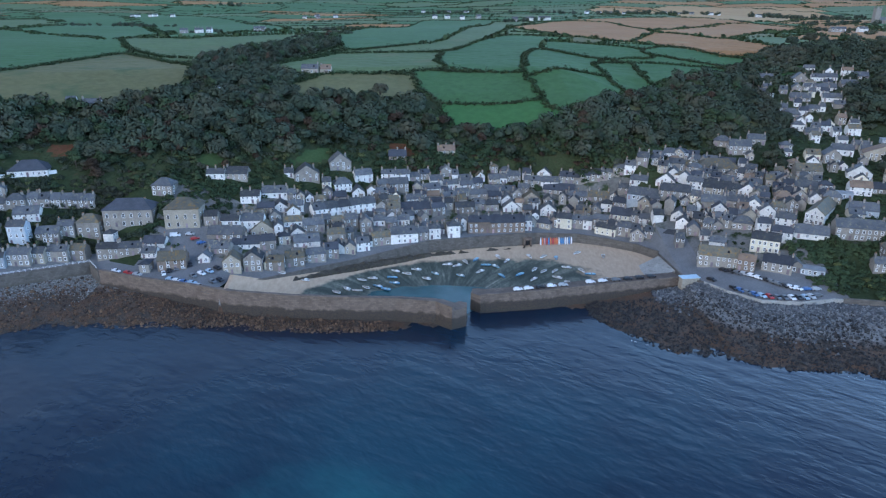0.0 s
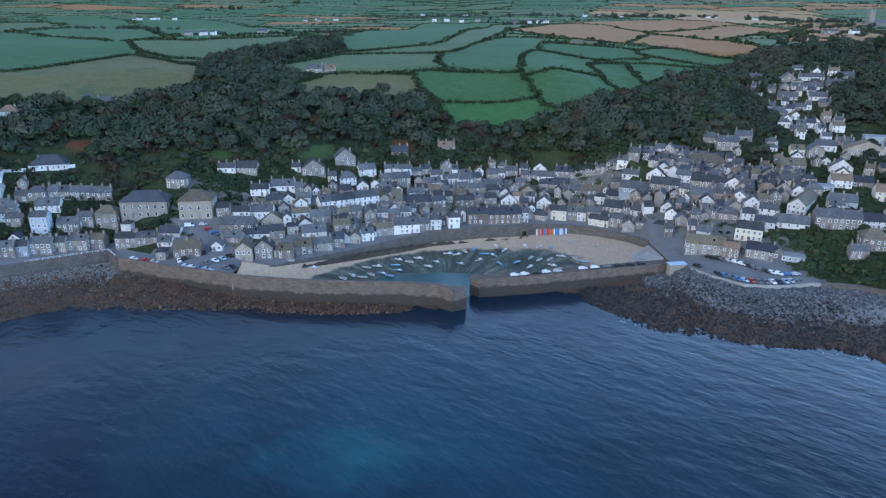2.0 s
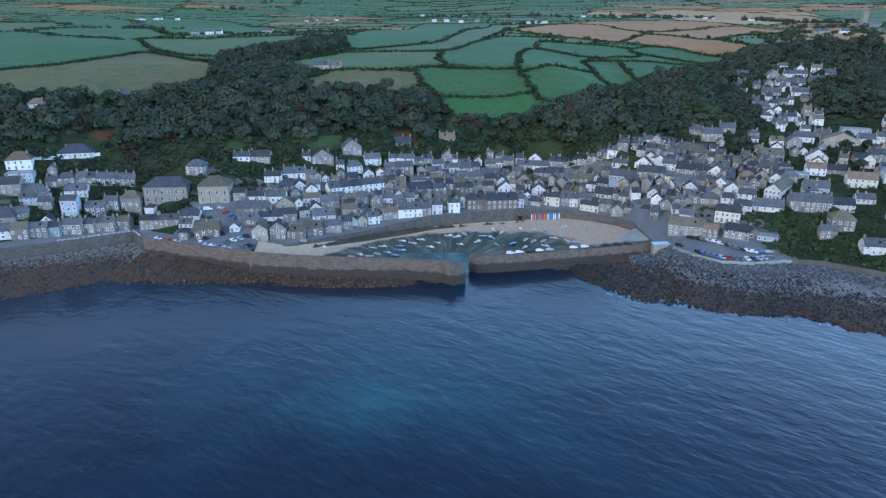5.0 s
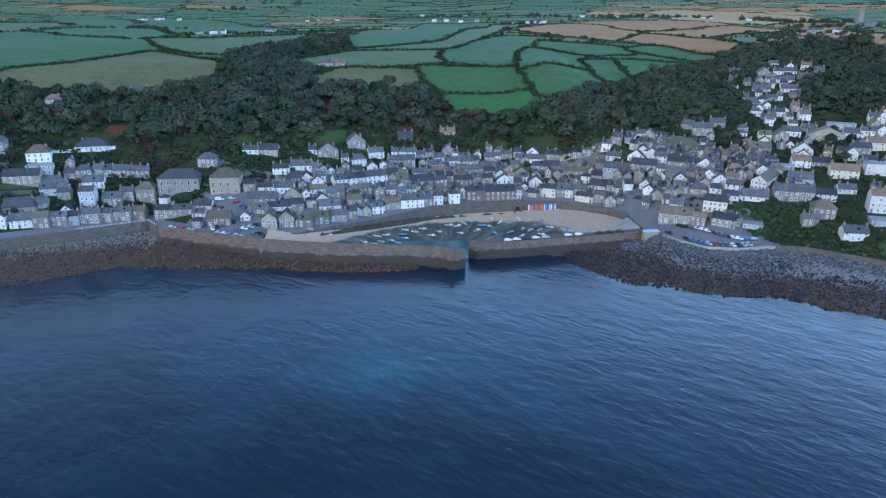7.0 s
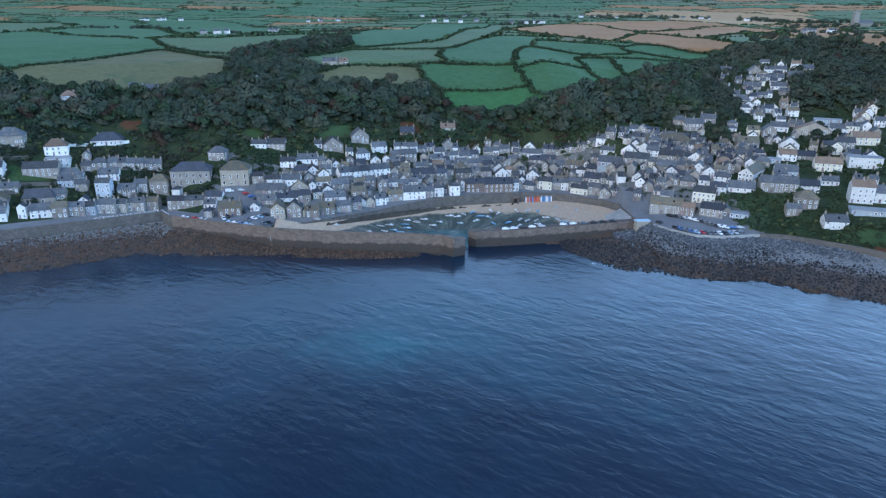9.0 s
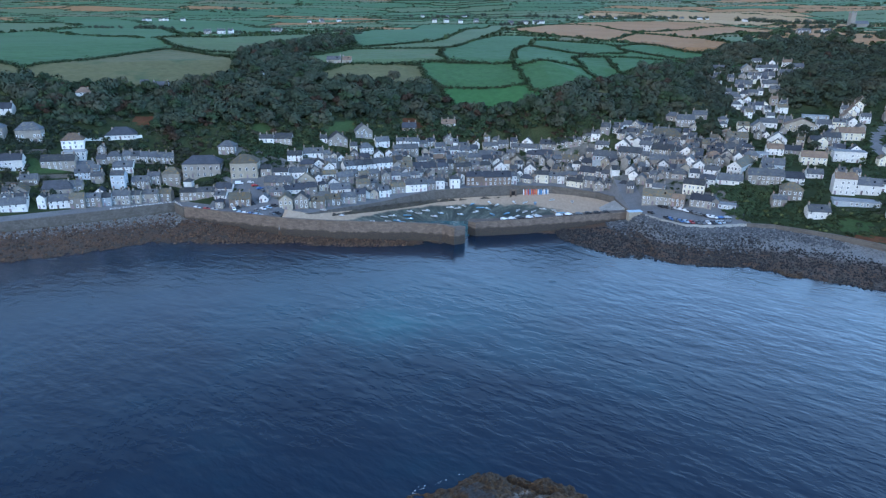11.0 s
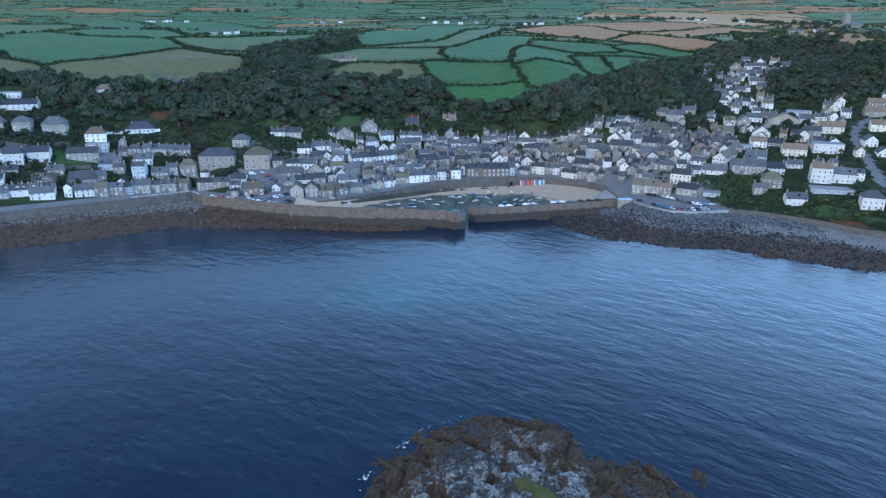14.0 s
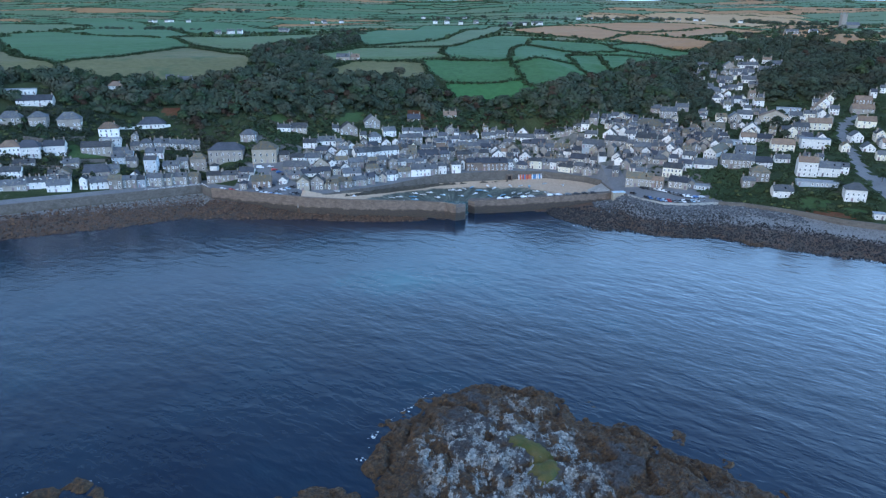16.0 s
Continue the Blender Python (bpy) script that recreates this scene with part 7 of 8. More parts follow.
# ---- boulders on the shore ----
def boulders(name, place, count, sizes, material, seed, label):
    """Angular blocks heaped on the shore, joined."""
    r = np.random.RandomState(seed)
    ico = bmesh.new()
    bmesh.ops.create_icosphere(ico, subdivisions=1, radius=1.0)
    v0 = np.array([v.co for v in ico.verts])
    f0 = np.array([[v.index for v in f.verts] for f in ico.faces])
    ico.free()
    vs, fs, n = [], [], 0
    for _ in range(count * 3):
        if n >= count:
            break
        x, y = place(r)
        if x is None:
            continue
        q = r.uniform(*sizes) * (1.6 if r.rand() < 0.08 else 1)
        v = v0 * (1 + r.uniform(-0.28, 0.28, (len(v0), 1))) * r.uniform(0.6, 1.15, 3) * q
        a = r.uniform(0, 6.28)
        v = v @ np.array([[math.cos(a), math.sin(a), 0], [-math.sin(a), math.cos(a), 0], [0, 0, 1]])
        vs.append(v + (x, y, bed(x, y) + q * 0.25))
        fs.append(f0 + n * len(v0))
        n += 1
    me = bpy.data.meshes.new(name)
    me.from_pydata(np.concatenate(vs).tolist(), [], np.concatenate(fs).tolist())
    me.materials.append(material)
    return tagged(new(name, me), label, "boulders", kind="stuff")


def rock_material(name, a, b2, c):
    m, t, b = shader(name)
    col = ramp(t, island_random(t), (0.0, a), (0.55, b2), (1.0, c))
    n = noise_at(t, 2.5, 6.0)
    t.links.new(mix(t, 0.6, col, ramp(t, n, (0.3, (0.3, 0.3, 0.3)), (0.7, (1.1, 1.1, 1.1))), "MULTIPLY"), b.inputs["Base Color"])
    b.inputs["Roughness"].default_value = 0.85
    bump(t, b, n, 0.6, 0.1)
    return m


armour = rock_material("armour_stone", (0.046, 0.051, 0.058), (0.092, 0.099, 0.109), (0.21, 0.217, 0.225))
weedy = rock_material("weedy_stone", (0.010, 0.010, 0.012), (0.022, 0.021, 0.022), (0.058, 0.050, 0.044))
brown_weed = rock_material("brown_weed_stone", (0.03, 0.019, 0.013), (0.09, 0.048, 0.026), (0.18, 0.105, 0.058))
pebble = rock_material("pebble_stone", (0.10, 0.098, 0.095), (0.19, 0.182, 0.17), (0.36, 0.345, 0.32))


def on_armour(r):
    x = r.uniform(84, 186)
    f = min(front(x), 14.0)
    y = f - 0.6 - abs(r.normal(0, 1)) * np.interp(x, (84, 100, 125, 186), (6, 9, 9, 5))
    return (x, y) if not (x < 99 and y > np.interp(x, (60, 86, 98), (5, 11, 14)) - 0.8) else (None, None)


def on_ledge(r):
    x = r.uniform(56, 300)
    f, w = front(x), float(np.interp(x, TIDE_X, TIDE_Y))
    y = r.uniform(w - 1.5, min(f, 10) - 6)
    if x > 150 and y > w + 0.62 * (f - w) + r.normal(0, 2):
        return None, None
    return (x, y) if not (x < 99 and y > np.interp(x, (36, 60, 86, 98), (-1, 5, 11, 14)) - 1.2) else (None, None)


def on_west_ledge(r):
    x = r.uniform(-320, -20)
    f, w = front(x), float(np.interp(x, TIDE_X, TIDE_Y))
    if x > -90:
        f = float(np.interp(x, (-90, -60, -20), (-5, -10.5, -12.5)))
    return (x, r.uniform(w - 2.5, f - 1.6))


def on_east_shingle(r):
    x = r.uniform(138, 320)
    return (x, front(x) - 0.8 - abs(r.normal(0, 1)) * 6.5)


def on_shingle(r):
    x = -142 - abs(r.normal(0, 1)) * 26
    return (x, front(x) - 0.8 - abs(r.normal(0, 1)) * 7)


boulders("armour_boulders", on_armour, 7500, (0.26, 0.58), armour, 1, "grey armour boulders heaped below the car park")
boulders("weedy_boulders", on_ledge, 9500, (0.2, 0.55), weedy, 2, "dark weed-covered boulders down to the waterline")
boulders("weedy_boulders", on_west_ledge, 6600, (0.2, 0.6), brown_weed, 3, "brown weedy rocks below the pier and promenade")
grey_pebble = rock_material("grey_pebble_stone", (0.10, 0.10, 0.105), (0.18, 0.18, 0.182), (0.32, 0.315, 0.305))
boulders("shingle_stones", on_east_shingle, 3600, (0.12, 0.34), grey_pebble, 5, "grey shingle along the foot of the garden walls")
boulders("shingle_stones", on_shingle, 4600, (0.13, 0.34), pebble, 4, "pale shingle stones at the foot of the promenade wall")


def surf():
    """Small broken foam along the weather side of the rocks."""
    r = random.Random(17)
    bm = bmesh.new()
    shores = [((-24, -222), (-22, -214), 12), ((-22, -213), (-17, -203), 26), ((-15, -201), (-8, -193), 34), ((-7, -192), (4, -187), 12), ((-106, -237), (-98, -234), 26), ((-90, -231), (-82, -230), 10), ((66, -27), (84, -36), 18), ((130, -50), (150, -58), 12), ((188, -77), (204, -86), 16)]
    for a, b, n in shores:
        for _ in range(n):
            u = r.random() ** 3
            px, py = a[0] + (b[0] - a[0]) * u + r.gauss(0, 0.55), a[1] + (b[1] - a[1]) * u + r.gauss(0, 0.4)
            q = 0.03 + abs(r.gauss(0, 0.1))
            vs = [bm.verts.new((px + math.cos(c) * q * r.uniform(0.4, 1.9), py + math.sin(c) * q * r.uniform(0.3, 1.2), 0.10 + 0.03 * (i % 2))) for i, c in enumerate(k * 0.785 for k in range(8))]
            bm.faces.new(vs)
    tagged(obj("surf_foam", bm, plain("foam", (0.75, 0.78, 0.8), 0.6)), "small white patches of broken foam against the rocks", "foam", kind="stuff")


surf()


# ---- cars ----
def car_meshes(paint, van):
    """Body shell, windows and a wheel of a small car or van, 4.2 m long along x."""
    prof = ((-2.1, 0.35), (-2.12, 0.8), (-1.95, 0.98), (-1.5, 1.42), (0.25, 1.46), (0.95, 0.98), (1.95, 0.82), (2.1, 0.6), (2.08, 0.32)) if not van else \
           ((-2.4, 0.4), (-2.42, 1.2), (-2.35, 2.0), (0.9, 2.05), (1.6, 1.25), (2.3, 1.05), (2.4, 0.7), (2.38, 0.38))
    bm = bmesh.new()
    rings = []
    for y, inset in ((-0.86, 0.06), (-0.8, 0.0), (0.8, 0.0), (0.86, 0.06)):
        rings.append([bm.verts.new((x * (1 - inset * 0.3), y * (1 - (0.12 if z > 1.0 else 0)), z - (inset if z > 1.0 else 0))) for x, z in prof])
    for a, b in zip(rings, rings[1:]):
        for i in range(len(prof)):
            j = (i + 1) % len(prof)
            bm.faces.new((a[i], a[j], b[j], b[i]))
    bm.faces.new(rings[0][::-1])
    bm.faces.new(rings[-1])
    bmesh.ops.recalc_face_normals(bm, faces=bm.faces)
    body = mesh_of("body", bm, [paint])
    bm = bmesh.new()
    if van:
        block(bm, 0.75, 1.62, -0.70, 0.70, 1.22, 1.9)
        bm.transform(Matrix.Translation((0.0, 0, 0.06)))
    else:
        v = [bm.verts.new(c) for c in ((-1.86, -0.74, 1.02), (0.92, -0.74, 1.02), (0.3, -0.66, 1.40), (-1.5, -0.66, 1.37), (-1.86, 0.74, 1.02), (0.92, 0.74, 1.02), (0.3, 0.66, 1.40), (-1.5, 0.66, 1.37))]
        for v1 in v:
            v1.co.x += 0.045 if v1.co.x > 0 else -0.045
            v1.co.y *= 1.06
        for f in ((0, 1, 2, 3), (7, 6, 5, 4), (1, 5, 6, 2), (4, 0, 3, 7)):
            bm.faces.new([v[i] for i in f])
    return body, mesh_of("glazing", bm, [glass])


def wheel_mesh():
    bm = bmesh.new()
    bmesh.ops.create_cone(bm, cap_ends=True, segments=14, radius1=0.32, radius2=0.32, depth=0.22, matrix=Matrix.Rotation(radians(90), 4, "X"))
    return mesh_of("wheel", bm, [tyre])


tyre = plain("tyre", (0.02, 0.02, 0.022), 0.8)
PAINTS = {"white": (0.75, 0.76, 0.78), "silver": (0.42, 0.44, 0.46), "black": (0.02, 0.02, 0.024), "grey": (0.13, 0.14, 0.155), "blue": (0.06, 0.14, 0.33), "red": (0.36, 0.03, 0.03), "pale blue": (0.34, 0.45, 0.56)}
CAR = {k: car_meshes(plain("car_" + k.replace(" ", "_"), c, 0.3), False) for k, c in PAINTS.items()}
VAN = car_meshes(bpy.data.materials["car_white"], True)
WHEEL = wheel_mesh()


def car(x, y, z, turn, paint, van=False, spot="parked by the harbour"):
    top = tagged(new("van" if van else "car"), f"{paint} {'panel van' if van else 'hatchback car'} {spot}", "van" if van else "car", "parked cars")
    top.matrix_basis = pose(x, y, z + 0.02, 0, 0, turn) @ Matrix.Scale(0.9, 4)
    body, windows = VAN if van else CAR[paint]
    shared("body", body, top, Matrix())
    shared("glazing", windows, top, Matrix())
    for px in (-1.3, 1.32):
        for py in (-0.76, 0.76):
            shared("wheel", WHEEL, top, pose(px, py, 0.32))


car(-113.3, 10.8, land(-113.3, 10.8), -63, "white", spot="in the quayside car park")
car(-112.0, 13.2, land(-112.0, 13.2), -57, "black", spot="in the quayside car park")
car(-109.9, 15.1, land(-109.9, 15.1), -58, "grey", spot="in the quayside car park")
car(-107.4, 16.4, land(-107.4, 16.4), -64, "silver", spot="in the quayside car park")
car(-105.3, 18.3, land(-105.3, 18.3), -61, "black", spot="in the quayside car park")
car(-102.4, 21.0, land(-102.4, 21.0), -57, "grey", spot="in the quayside car park")
car(-99.4, 20.2, land(-99.4, 20.2), -59, "white", spot="in the quayside car park")
car(-108.7, 6.2, land(-108.7, 6.2), -11, "pale blue", spot="in the quayside car park")
car(-105.6, 5.0, land(-105.6, 5.0), -12, "white", spot="in the quayside car park")
car(-102.4, 3.9, land(-102.4, 3.9), -20, "blue", spot="in the quayside car park")
car(-99.0, 3.0, land(-99.0, 3.0), -12, "pale blue", spot="in the quayside car park")
car(-100.6, 8.6, land(-100.6, 8.6), -41, "grey", spot="in the quayside car park")
car(-97.9, 10.6, land(-97.9, 10.6), -34, "white", spot="in the quayside car park")
car(-95.3, 12.6, land(-95.3, 12.6), -37, "pale blue", spot="in the quayside car park")
car(-93.0, 15.3, land(-93.0, 15.3), -33, "black", spot="in the quayside car park")
car(-91.5, 4.6, land(-91.5, 4.6), -38, "grey", spot="in the quayside car park")
car(-89.2, 6.6, land(-89.2, 6.6), -38, "black", spot="in the quayside car park")
car(-95.6, 0.9, land(-95.6, 0.9), -30, "silver", spot="in the quayside car park")
car(-134.3, 14.3, land(-134.3, 14.3), -19, "white", spot="in the quayside car park")
car(-128.5, 12.4, land(-128.5, 12.4), -18, "red", spot="in the quayside car park")
car(-124.0, 10.8, land(-124.0, 10.8), -18, "silver", spot="in the quayside car park")
car(107.0, 8.4, land(107.0, 8.4), -54, "black", spot="in the seaside car park")
car(114.0, 14.4, land(114.0, 14.4), -57, "black", spot="in the seaside car park")
car(116.2, 13.0, land(116.2, 13.0), -52, "black", spot="in the seaside car park")
car(118.4, 11.4, land(118.4, 11.4), -60, "grey", spot="in the seaside car park")
car(120.6, 10.0, land(120.6, 10.0), -58, "silver", spot="in the seaside car park")
car(122.8, 8.4, land(122.8, 8.4), -56, "white", spot="in the seaside car park")
car(124.6, 6.6, land(124.6, 6.6), -56, "white", spot="in the seaside car park")
car(126.4, 5.0, land(126.4, 5.0), -51, "black", spot="in the seaside car park")
car(128.2, 3.3, land(128.2, 3.3), -54, "grey", spot="in the seaside car park")
car(129.9, 1.6, land(129.9, 1.6), -51, "grey", spot="in the seaside car park")
car(131.7, 0.0, land(131.7, 0.0), -58, "black", spot="in the seaside car park")
car(133.6, -1.2, land(133.6, -1.2), -59, "white", spot="in the seaside car park")
car(135.9, -2.0, land(135.9, -2.0), -58, "white", spot="in the seaside car park")
car(112.4, 0.2, land(112.4, 0.2), -72, "black", spot="in the seaside car park")
car(114.2, -1.7, land(114.2, -1.7), -65, "blue", spot="in the seaside car park")
car(116.0, -3.6, land(116.0, -3.6), -65, "grey", spot="in the seaside car park")
car(117.9, -5.3, land(117.9, -5.3), -69, "blue", spot="in the seaside car park")
car(120.2, -6.6, land(120.2, -6.6), -69, "pale blue", spot="in the seaside car park")
car(122.8, -7.4, land(122.8, -7.4), -82, "red", spot="in the seaside car park")
car(125.4, -8.0, land(125.4, -8.0), -81, "grey", spot="in the seaside car park")
car(128.0, -8.3, land(128.0, -8.3), -85, "grey", spot="in the seaside car park")
car(130.6, -8.4, land(130.6, -8.4), -86, "white", spot="in the seaside car park")
car(133.2, -8.4, land(133.2, -8.4), -85, "black", spot="in the seaside car park")
car(135.8, -8.0, land(135.8, -8.0), -81, "pale blue", spot="in the seaside car park")
car(138.4, -7.4, land(138.4, -7.4), -80, "silver", spot="in the seaside car park")
car(141.4, -6.4, land(141.4, -6.4), 15, "grey", spot="in the seaside car park")
car(139.4, -2.4, land(139.4, -2.4), 9, "blue", spot="in the seaside car park")
car(142.9, -2.2, land(142.9, -2.2), 6, "silver", spot="in the seaside car park")
car(29.0, 1.2, 7.0, 14, "white", spot="parked along the pier")
car(33.2, 2.3, 7.0, 17, "white", spot="parked along the pier")
car(38.1, 3.6, 7.0, 16, "black", spot="parked along the pier")
car(42.6, 4.8, 7.0, 14, "white", spot="parked along the pier")
car(47.4, 5.9, 7.0, 11, "silver", spot="parked along the pier")
car(58.8, 9.0, 7.0, 13, "white", spot="parked along the pier")
car(64.0, 10.2, 7.0, 17, "white", spot="parked along the pier")
car(69.7, 11.4, 7.0, 11, "grey", spot="parked along the pier")
car(74.9, 12.6, 7.0, 14, "black", spot="parked along the pier")
car(79.9, 13.9, 7.0, 12, "black", spot="parked along the pier")
car(85.2, 15.2, 7.0, 11, "black", spot="parked along the pier")
car(251, -4, land(251, -4), -30, "white", spot="in the upper car park")
car(248, -12, land(248, -12), -30, "red", spot="in the upper car park")
car(240, -20, land(240, -20), -30, "silver", spot="in the upper car park")
car(236, -27, land(236, -27), -30, "grey", spot="in the upper car park")
car(-101, 36, land(-101, 36), 5, "white", True, spot="parked below the stone hall")
car(-117, 35, land(-117, 35), 8, "white", True, spot="parked below the stone hall")

for cx0, cy0, ca, paint in ((-108, 33.5, 40, "red"), (-104.5, 31, 40, "blue"), (-101.5, 29.5, 42, "grey"), (-98, 32, -20, "black"), (-111, 36.2, 5, "silver"), (-95.5, 29, 35, "white")):
    car(cx0, cy0, land(cx0, cy0), ca, paint, spot="in the yard below the halls")


# ---- boats on the harbour bed ----
def boat_meshes(hull_paint, long, inside_paint):
    bm = bmesh.new()
    n, half = 9, 5
    outer, inner = [], []
    for i in range(n):
        u = i / (n - 1)
        x = (u - 0.5) * long
        beam = long * 0.185 * (math.sin(math.pi * min(1, 0.28 + 0.72 * (1 - u)))) ** 0.7 * (1 if u < 0.98 else 0.06)
        deep = long * 0.13 * (1 - 0.35 * u ** 3)
        sheer = long * (0.03 + 0.055 * u * u)
        ring, ring2 = [], []
        for k in range(2 * half + 1):
            a = math.pi * k / (2 * half)
            y, z = -math.cos(a) * beam, sheer + deep - math.sin(a) ** 0.7 * deep
            ring.append(bm.verts.new((x, y, z)))
            ring2.append(bm.verts.new((x * 0.97, y * 0.86, max(z, deep * 0.35 + sheer) + 0.004 if 0 < k < 2 * half else z)))
        outer.append(ring)
        inner.append(ring2)
    for rows2, flip, mat in ((outer, False, 0), (inner, True, 1)):
        for a, b in zip(rows2, rows2[1:]):
            for k in range(2 * half):
                q = (a[k], b[k], b[k + 1], a[k + 1])
                bm.faces.new(q[::-1] if flip else q).material_index = mat
    for a, b, c, d in zip(outer, outer[1:], inner, inner[1:]):
        for k in (0, 2 * half):
            bm.faces.new((a[k], b[k], d[k], c[k])).material_index = 0
    for a, c in ((outer[0], inner[0]), (outer[-1], inner[-1])):
        for k in range(2 * half):
            bm.faces.new((a[k], a[k + 1], c[k + 1], c[k])).material_index = 0
    bmesh.ops.recalc_face_normals(bm, faces=bm.faces)
    hull = mesh_of("hull", bm, [hull_paint, inside_paint])
    bm = bmesh.new()
    block(bm, -0.14, 0.14, -long * 0.15, long * 0.15, 0, 0.05)
    thwart = mesh_of("thwart", bm, [timber])
    bm = bmesh.new()
    block(bm, -long * 0.12, long * 0.12, -long * 0.11, long * 0.11, 0, long * 0.13)
    bmesh.ops.bevel(bm, geom=bm.edges[:], offset=0.08, segments=2, affect="EDGES")
    cuddy = mesh_of("cuddy", bm, [paint_white])
    return hull, thwart, cuddy, long


timber = speckled("timber", (0.16, 0.11, 0.07), (0.3, 0.22, 0.14), 1.0, 6.0)
boat_white, boat_blue, boat_dark = plain("boat_white", (0.72, 0.74, 0.76), 0.35), plain("boat_blue", (0.09, 0.25, 0.42), 0.35), plain("boat_dark", (0.05, 0.06, 0.08), 0.4)
boat_inside, boat_pale = plain("boat_inside", (0.4, 0.4, 0.38), 0.6), plain("boat_pale_blue", (0.3, 0.5, 0.62), 0.4)
BOATS = {"white": boat_meshes(boat_white, 4.6, boat_inside), "blue": boat_meshes(boat_blue, 4.8, boat_pale), "dark": boat_meshes(boat_dark, 5.2, timber), "pale blue": boat_meshes(boat_pale, 4.4, boat_inside)}


def boat(x, y, turn, paint, cabin=False, lean=0):
    hull, thwart, cuddy, long = BOATS[paint]
    top = tagged(new("boat"), f"small {paint} {'motor boat with a cuddy' if cabin else 'open rowing boat'} aground on harbour mud", "boat", "boats in the harbour")
    top.matrix_basis = pose(x, y, max(bed(x, y), -0.15) - 0.05, lean, 0, turn)
    shared("hull", hull, top, Matrix())
    for px in (-0.2, 0.12):
        shared("thwart", thwart, top, pose(px * long, 0, long * 0.125))
    if cabin:
        shared("cuddy", cuddy, top, pose(long * 0.16, 0, long * 0.12))


boat(-35.2, 24.0, -23, "white", False, -6)
boat(-35.9, 14.4, -12, "white", False, -8)
boat(-30.6, 25.9, -13, "white", True, -1)
boat(-44.0, 11.4, -35, "white", False, 0)
boat(-40.3, 15.3, -46, "white", True, 8)
boat(-32.6, 17.6, -38, "white", False, 0)
boat(-21.4, 33.1, -34, "white", True, -8)
boat(-27.8, 19.0, -29, "blue", True, -5)
boat(-24.2, 16.5, -26, "blue", False, 7)
boat(-22.4, 27.3, -12, "blue", False, -6)
boat(-21.0, 22.3, -18, "blue", True, -2)
boat(-16.3, 31.3, -23, "white", False, 7)
boat(-12.3, 35.3, -15, "white", True, 4)
boat(-7.5, 27.3, -30, "white", True, 9)
boat(-3.9, 32.1, -42, "pale blue", True, 1)
boat(1.6, 40.9, -2, "white", True, 6)
boat(5.9, 40.0, 23, "white", True, 5)
boat(9.8, 43.4, 117, "white", False, 1)
boat(14.5, 45.9, 58, "blue", False, -6)
boat(18.9, 40.5, -4, "blue", False, 0)
boat(16.0, 34.3, 37, "white", True, 4)
boat(7.2, 30.3, -34, "pale blue", True, 1)
boat(23.2, 39.5, 133, "pale blue", True, -3)
boat(25.0, 49.1, 108, "white", True, -3)
boat(28.8, 45.2, 56, "white", True, -7)
boat(25.2, 29.9, 119, "blue", False, 7)
boat(33.2, 31.3, 37, "blue", False, 0)
boat(38.7, 26.3, 46, "white", True, -9)
boat(40.2, 36.4, 59, "white", False, -2)
boat(43.9, 34.0, 49, "white", False, -2)
boat(51.6, 47.3, 84, "blue", False, -8)
boat(48.8, 33.8, 52, "white", False, -9)
boat(54.5, 36.9, -30, "white", True, -9)
boat(48.9, 27.2, -37, "white", True, -5)
boat(52.7, 21.7, 135, "white", False, -3)
boat(60.6, 33.3, 114, "white", False, -5)
boat(63.5, 29.3, -9, "blue", False, 3)
boat(61.9, 51.8, 37, "white", False, 7)
boat(73.1, 46.9, 83, "white", False, -5)
boat(68.0, 23.6, 23, "white", False, -7)
boat(39.5, 50.0, 112, "white", True, 2)
boat(46.0, 49.4, 44, "white", False, -3)
boat(-58.0, 17.6, -23, "white", True, 8)
boat(-67.6, 18.1, -26, "white", False, 9)
boat(43.7, 19.6, -11, "white", False, 8)


# ---- skiffs stood on end against the quay ----
def skiff_mesh(paint):
    bm = bmesh.new()
    n = 9
    rings = []
    for i in range(n):
        u = i / (n - 1)
        q = 0.36 * math.sin(math.pi * (0.08 + 0.86 * u)) ** 0.6
        rings.append([bm.verts.new((math.cos(a) * q, math.sin(a) * q * 0.5, u * 3.6)) for a in (k * math.pi / 4 for k in range(8))])
    for a, b in zip(rings, rings[1:]):
        for k in range(8):
            bm.faces.new((a[k], a[(k + 1) % 8], b[(k + 1) % 8], b[k]))
    bm.faces.new(rings[0][::-1])
    bm.faces.new(rings[-1])
    return mesh_of("hull", bm, [paint])


SKIFF = {k: skiff_mesh(plain("skiff_" + k, c, 0.4)) for k, c in {"orange": (0.62, 0.16, 0.05), "red": (0.5, 0.05, 0.05), "white": (0.72, 0.74, 0.76), "blue": (0.08, 0.25, 0.5), "pink": (0.55, 0.3, 0.3)}.items()}
for i, paint in enumerate(("white", "orange", "pink", "red", "blue", "orange", "red", "orange", "orange", "white", "blue", "blue", "white", "white", "blue", "white")):
    sx0 = 46.5 + i * 0.98
    k0 = tagged(new("kayak", SKIFF[paint]), f"{paint} kayak stood on end against the granite quay", "kayak", "kayaks on the beach")
    k0.matrix_basis = pose(sx0, front(sx0) - 2.0, bed(sx0, front(sx0) - 2.0) - 0.05, -20, 0, 3 * (i % 3))


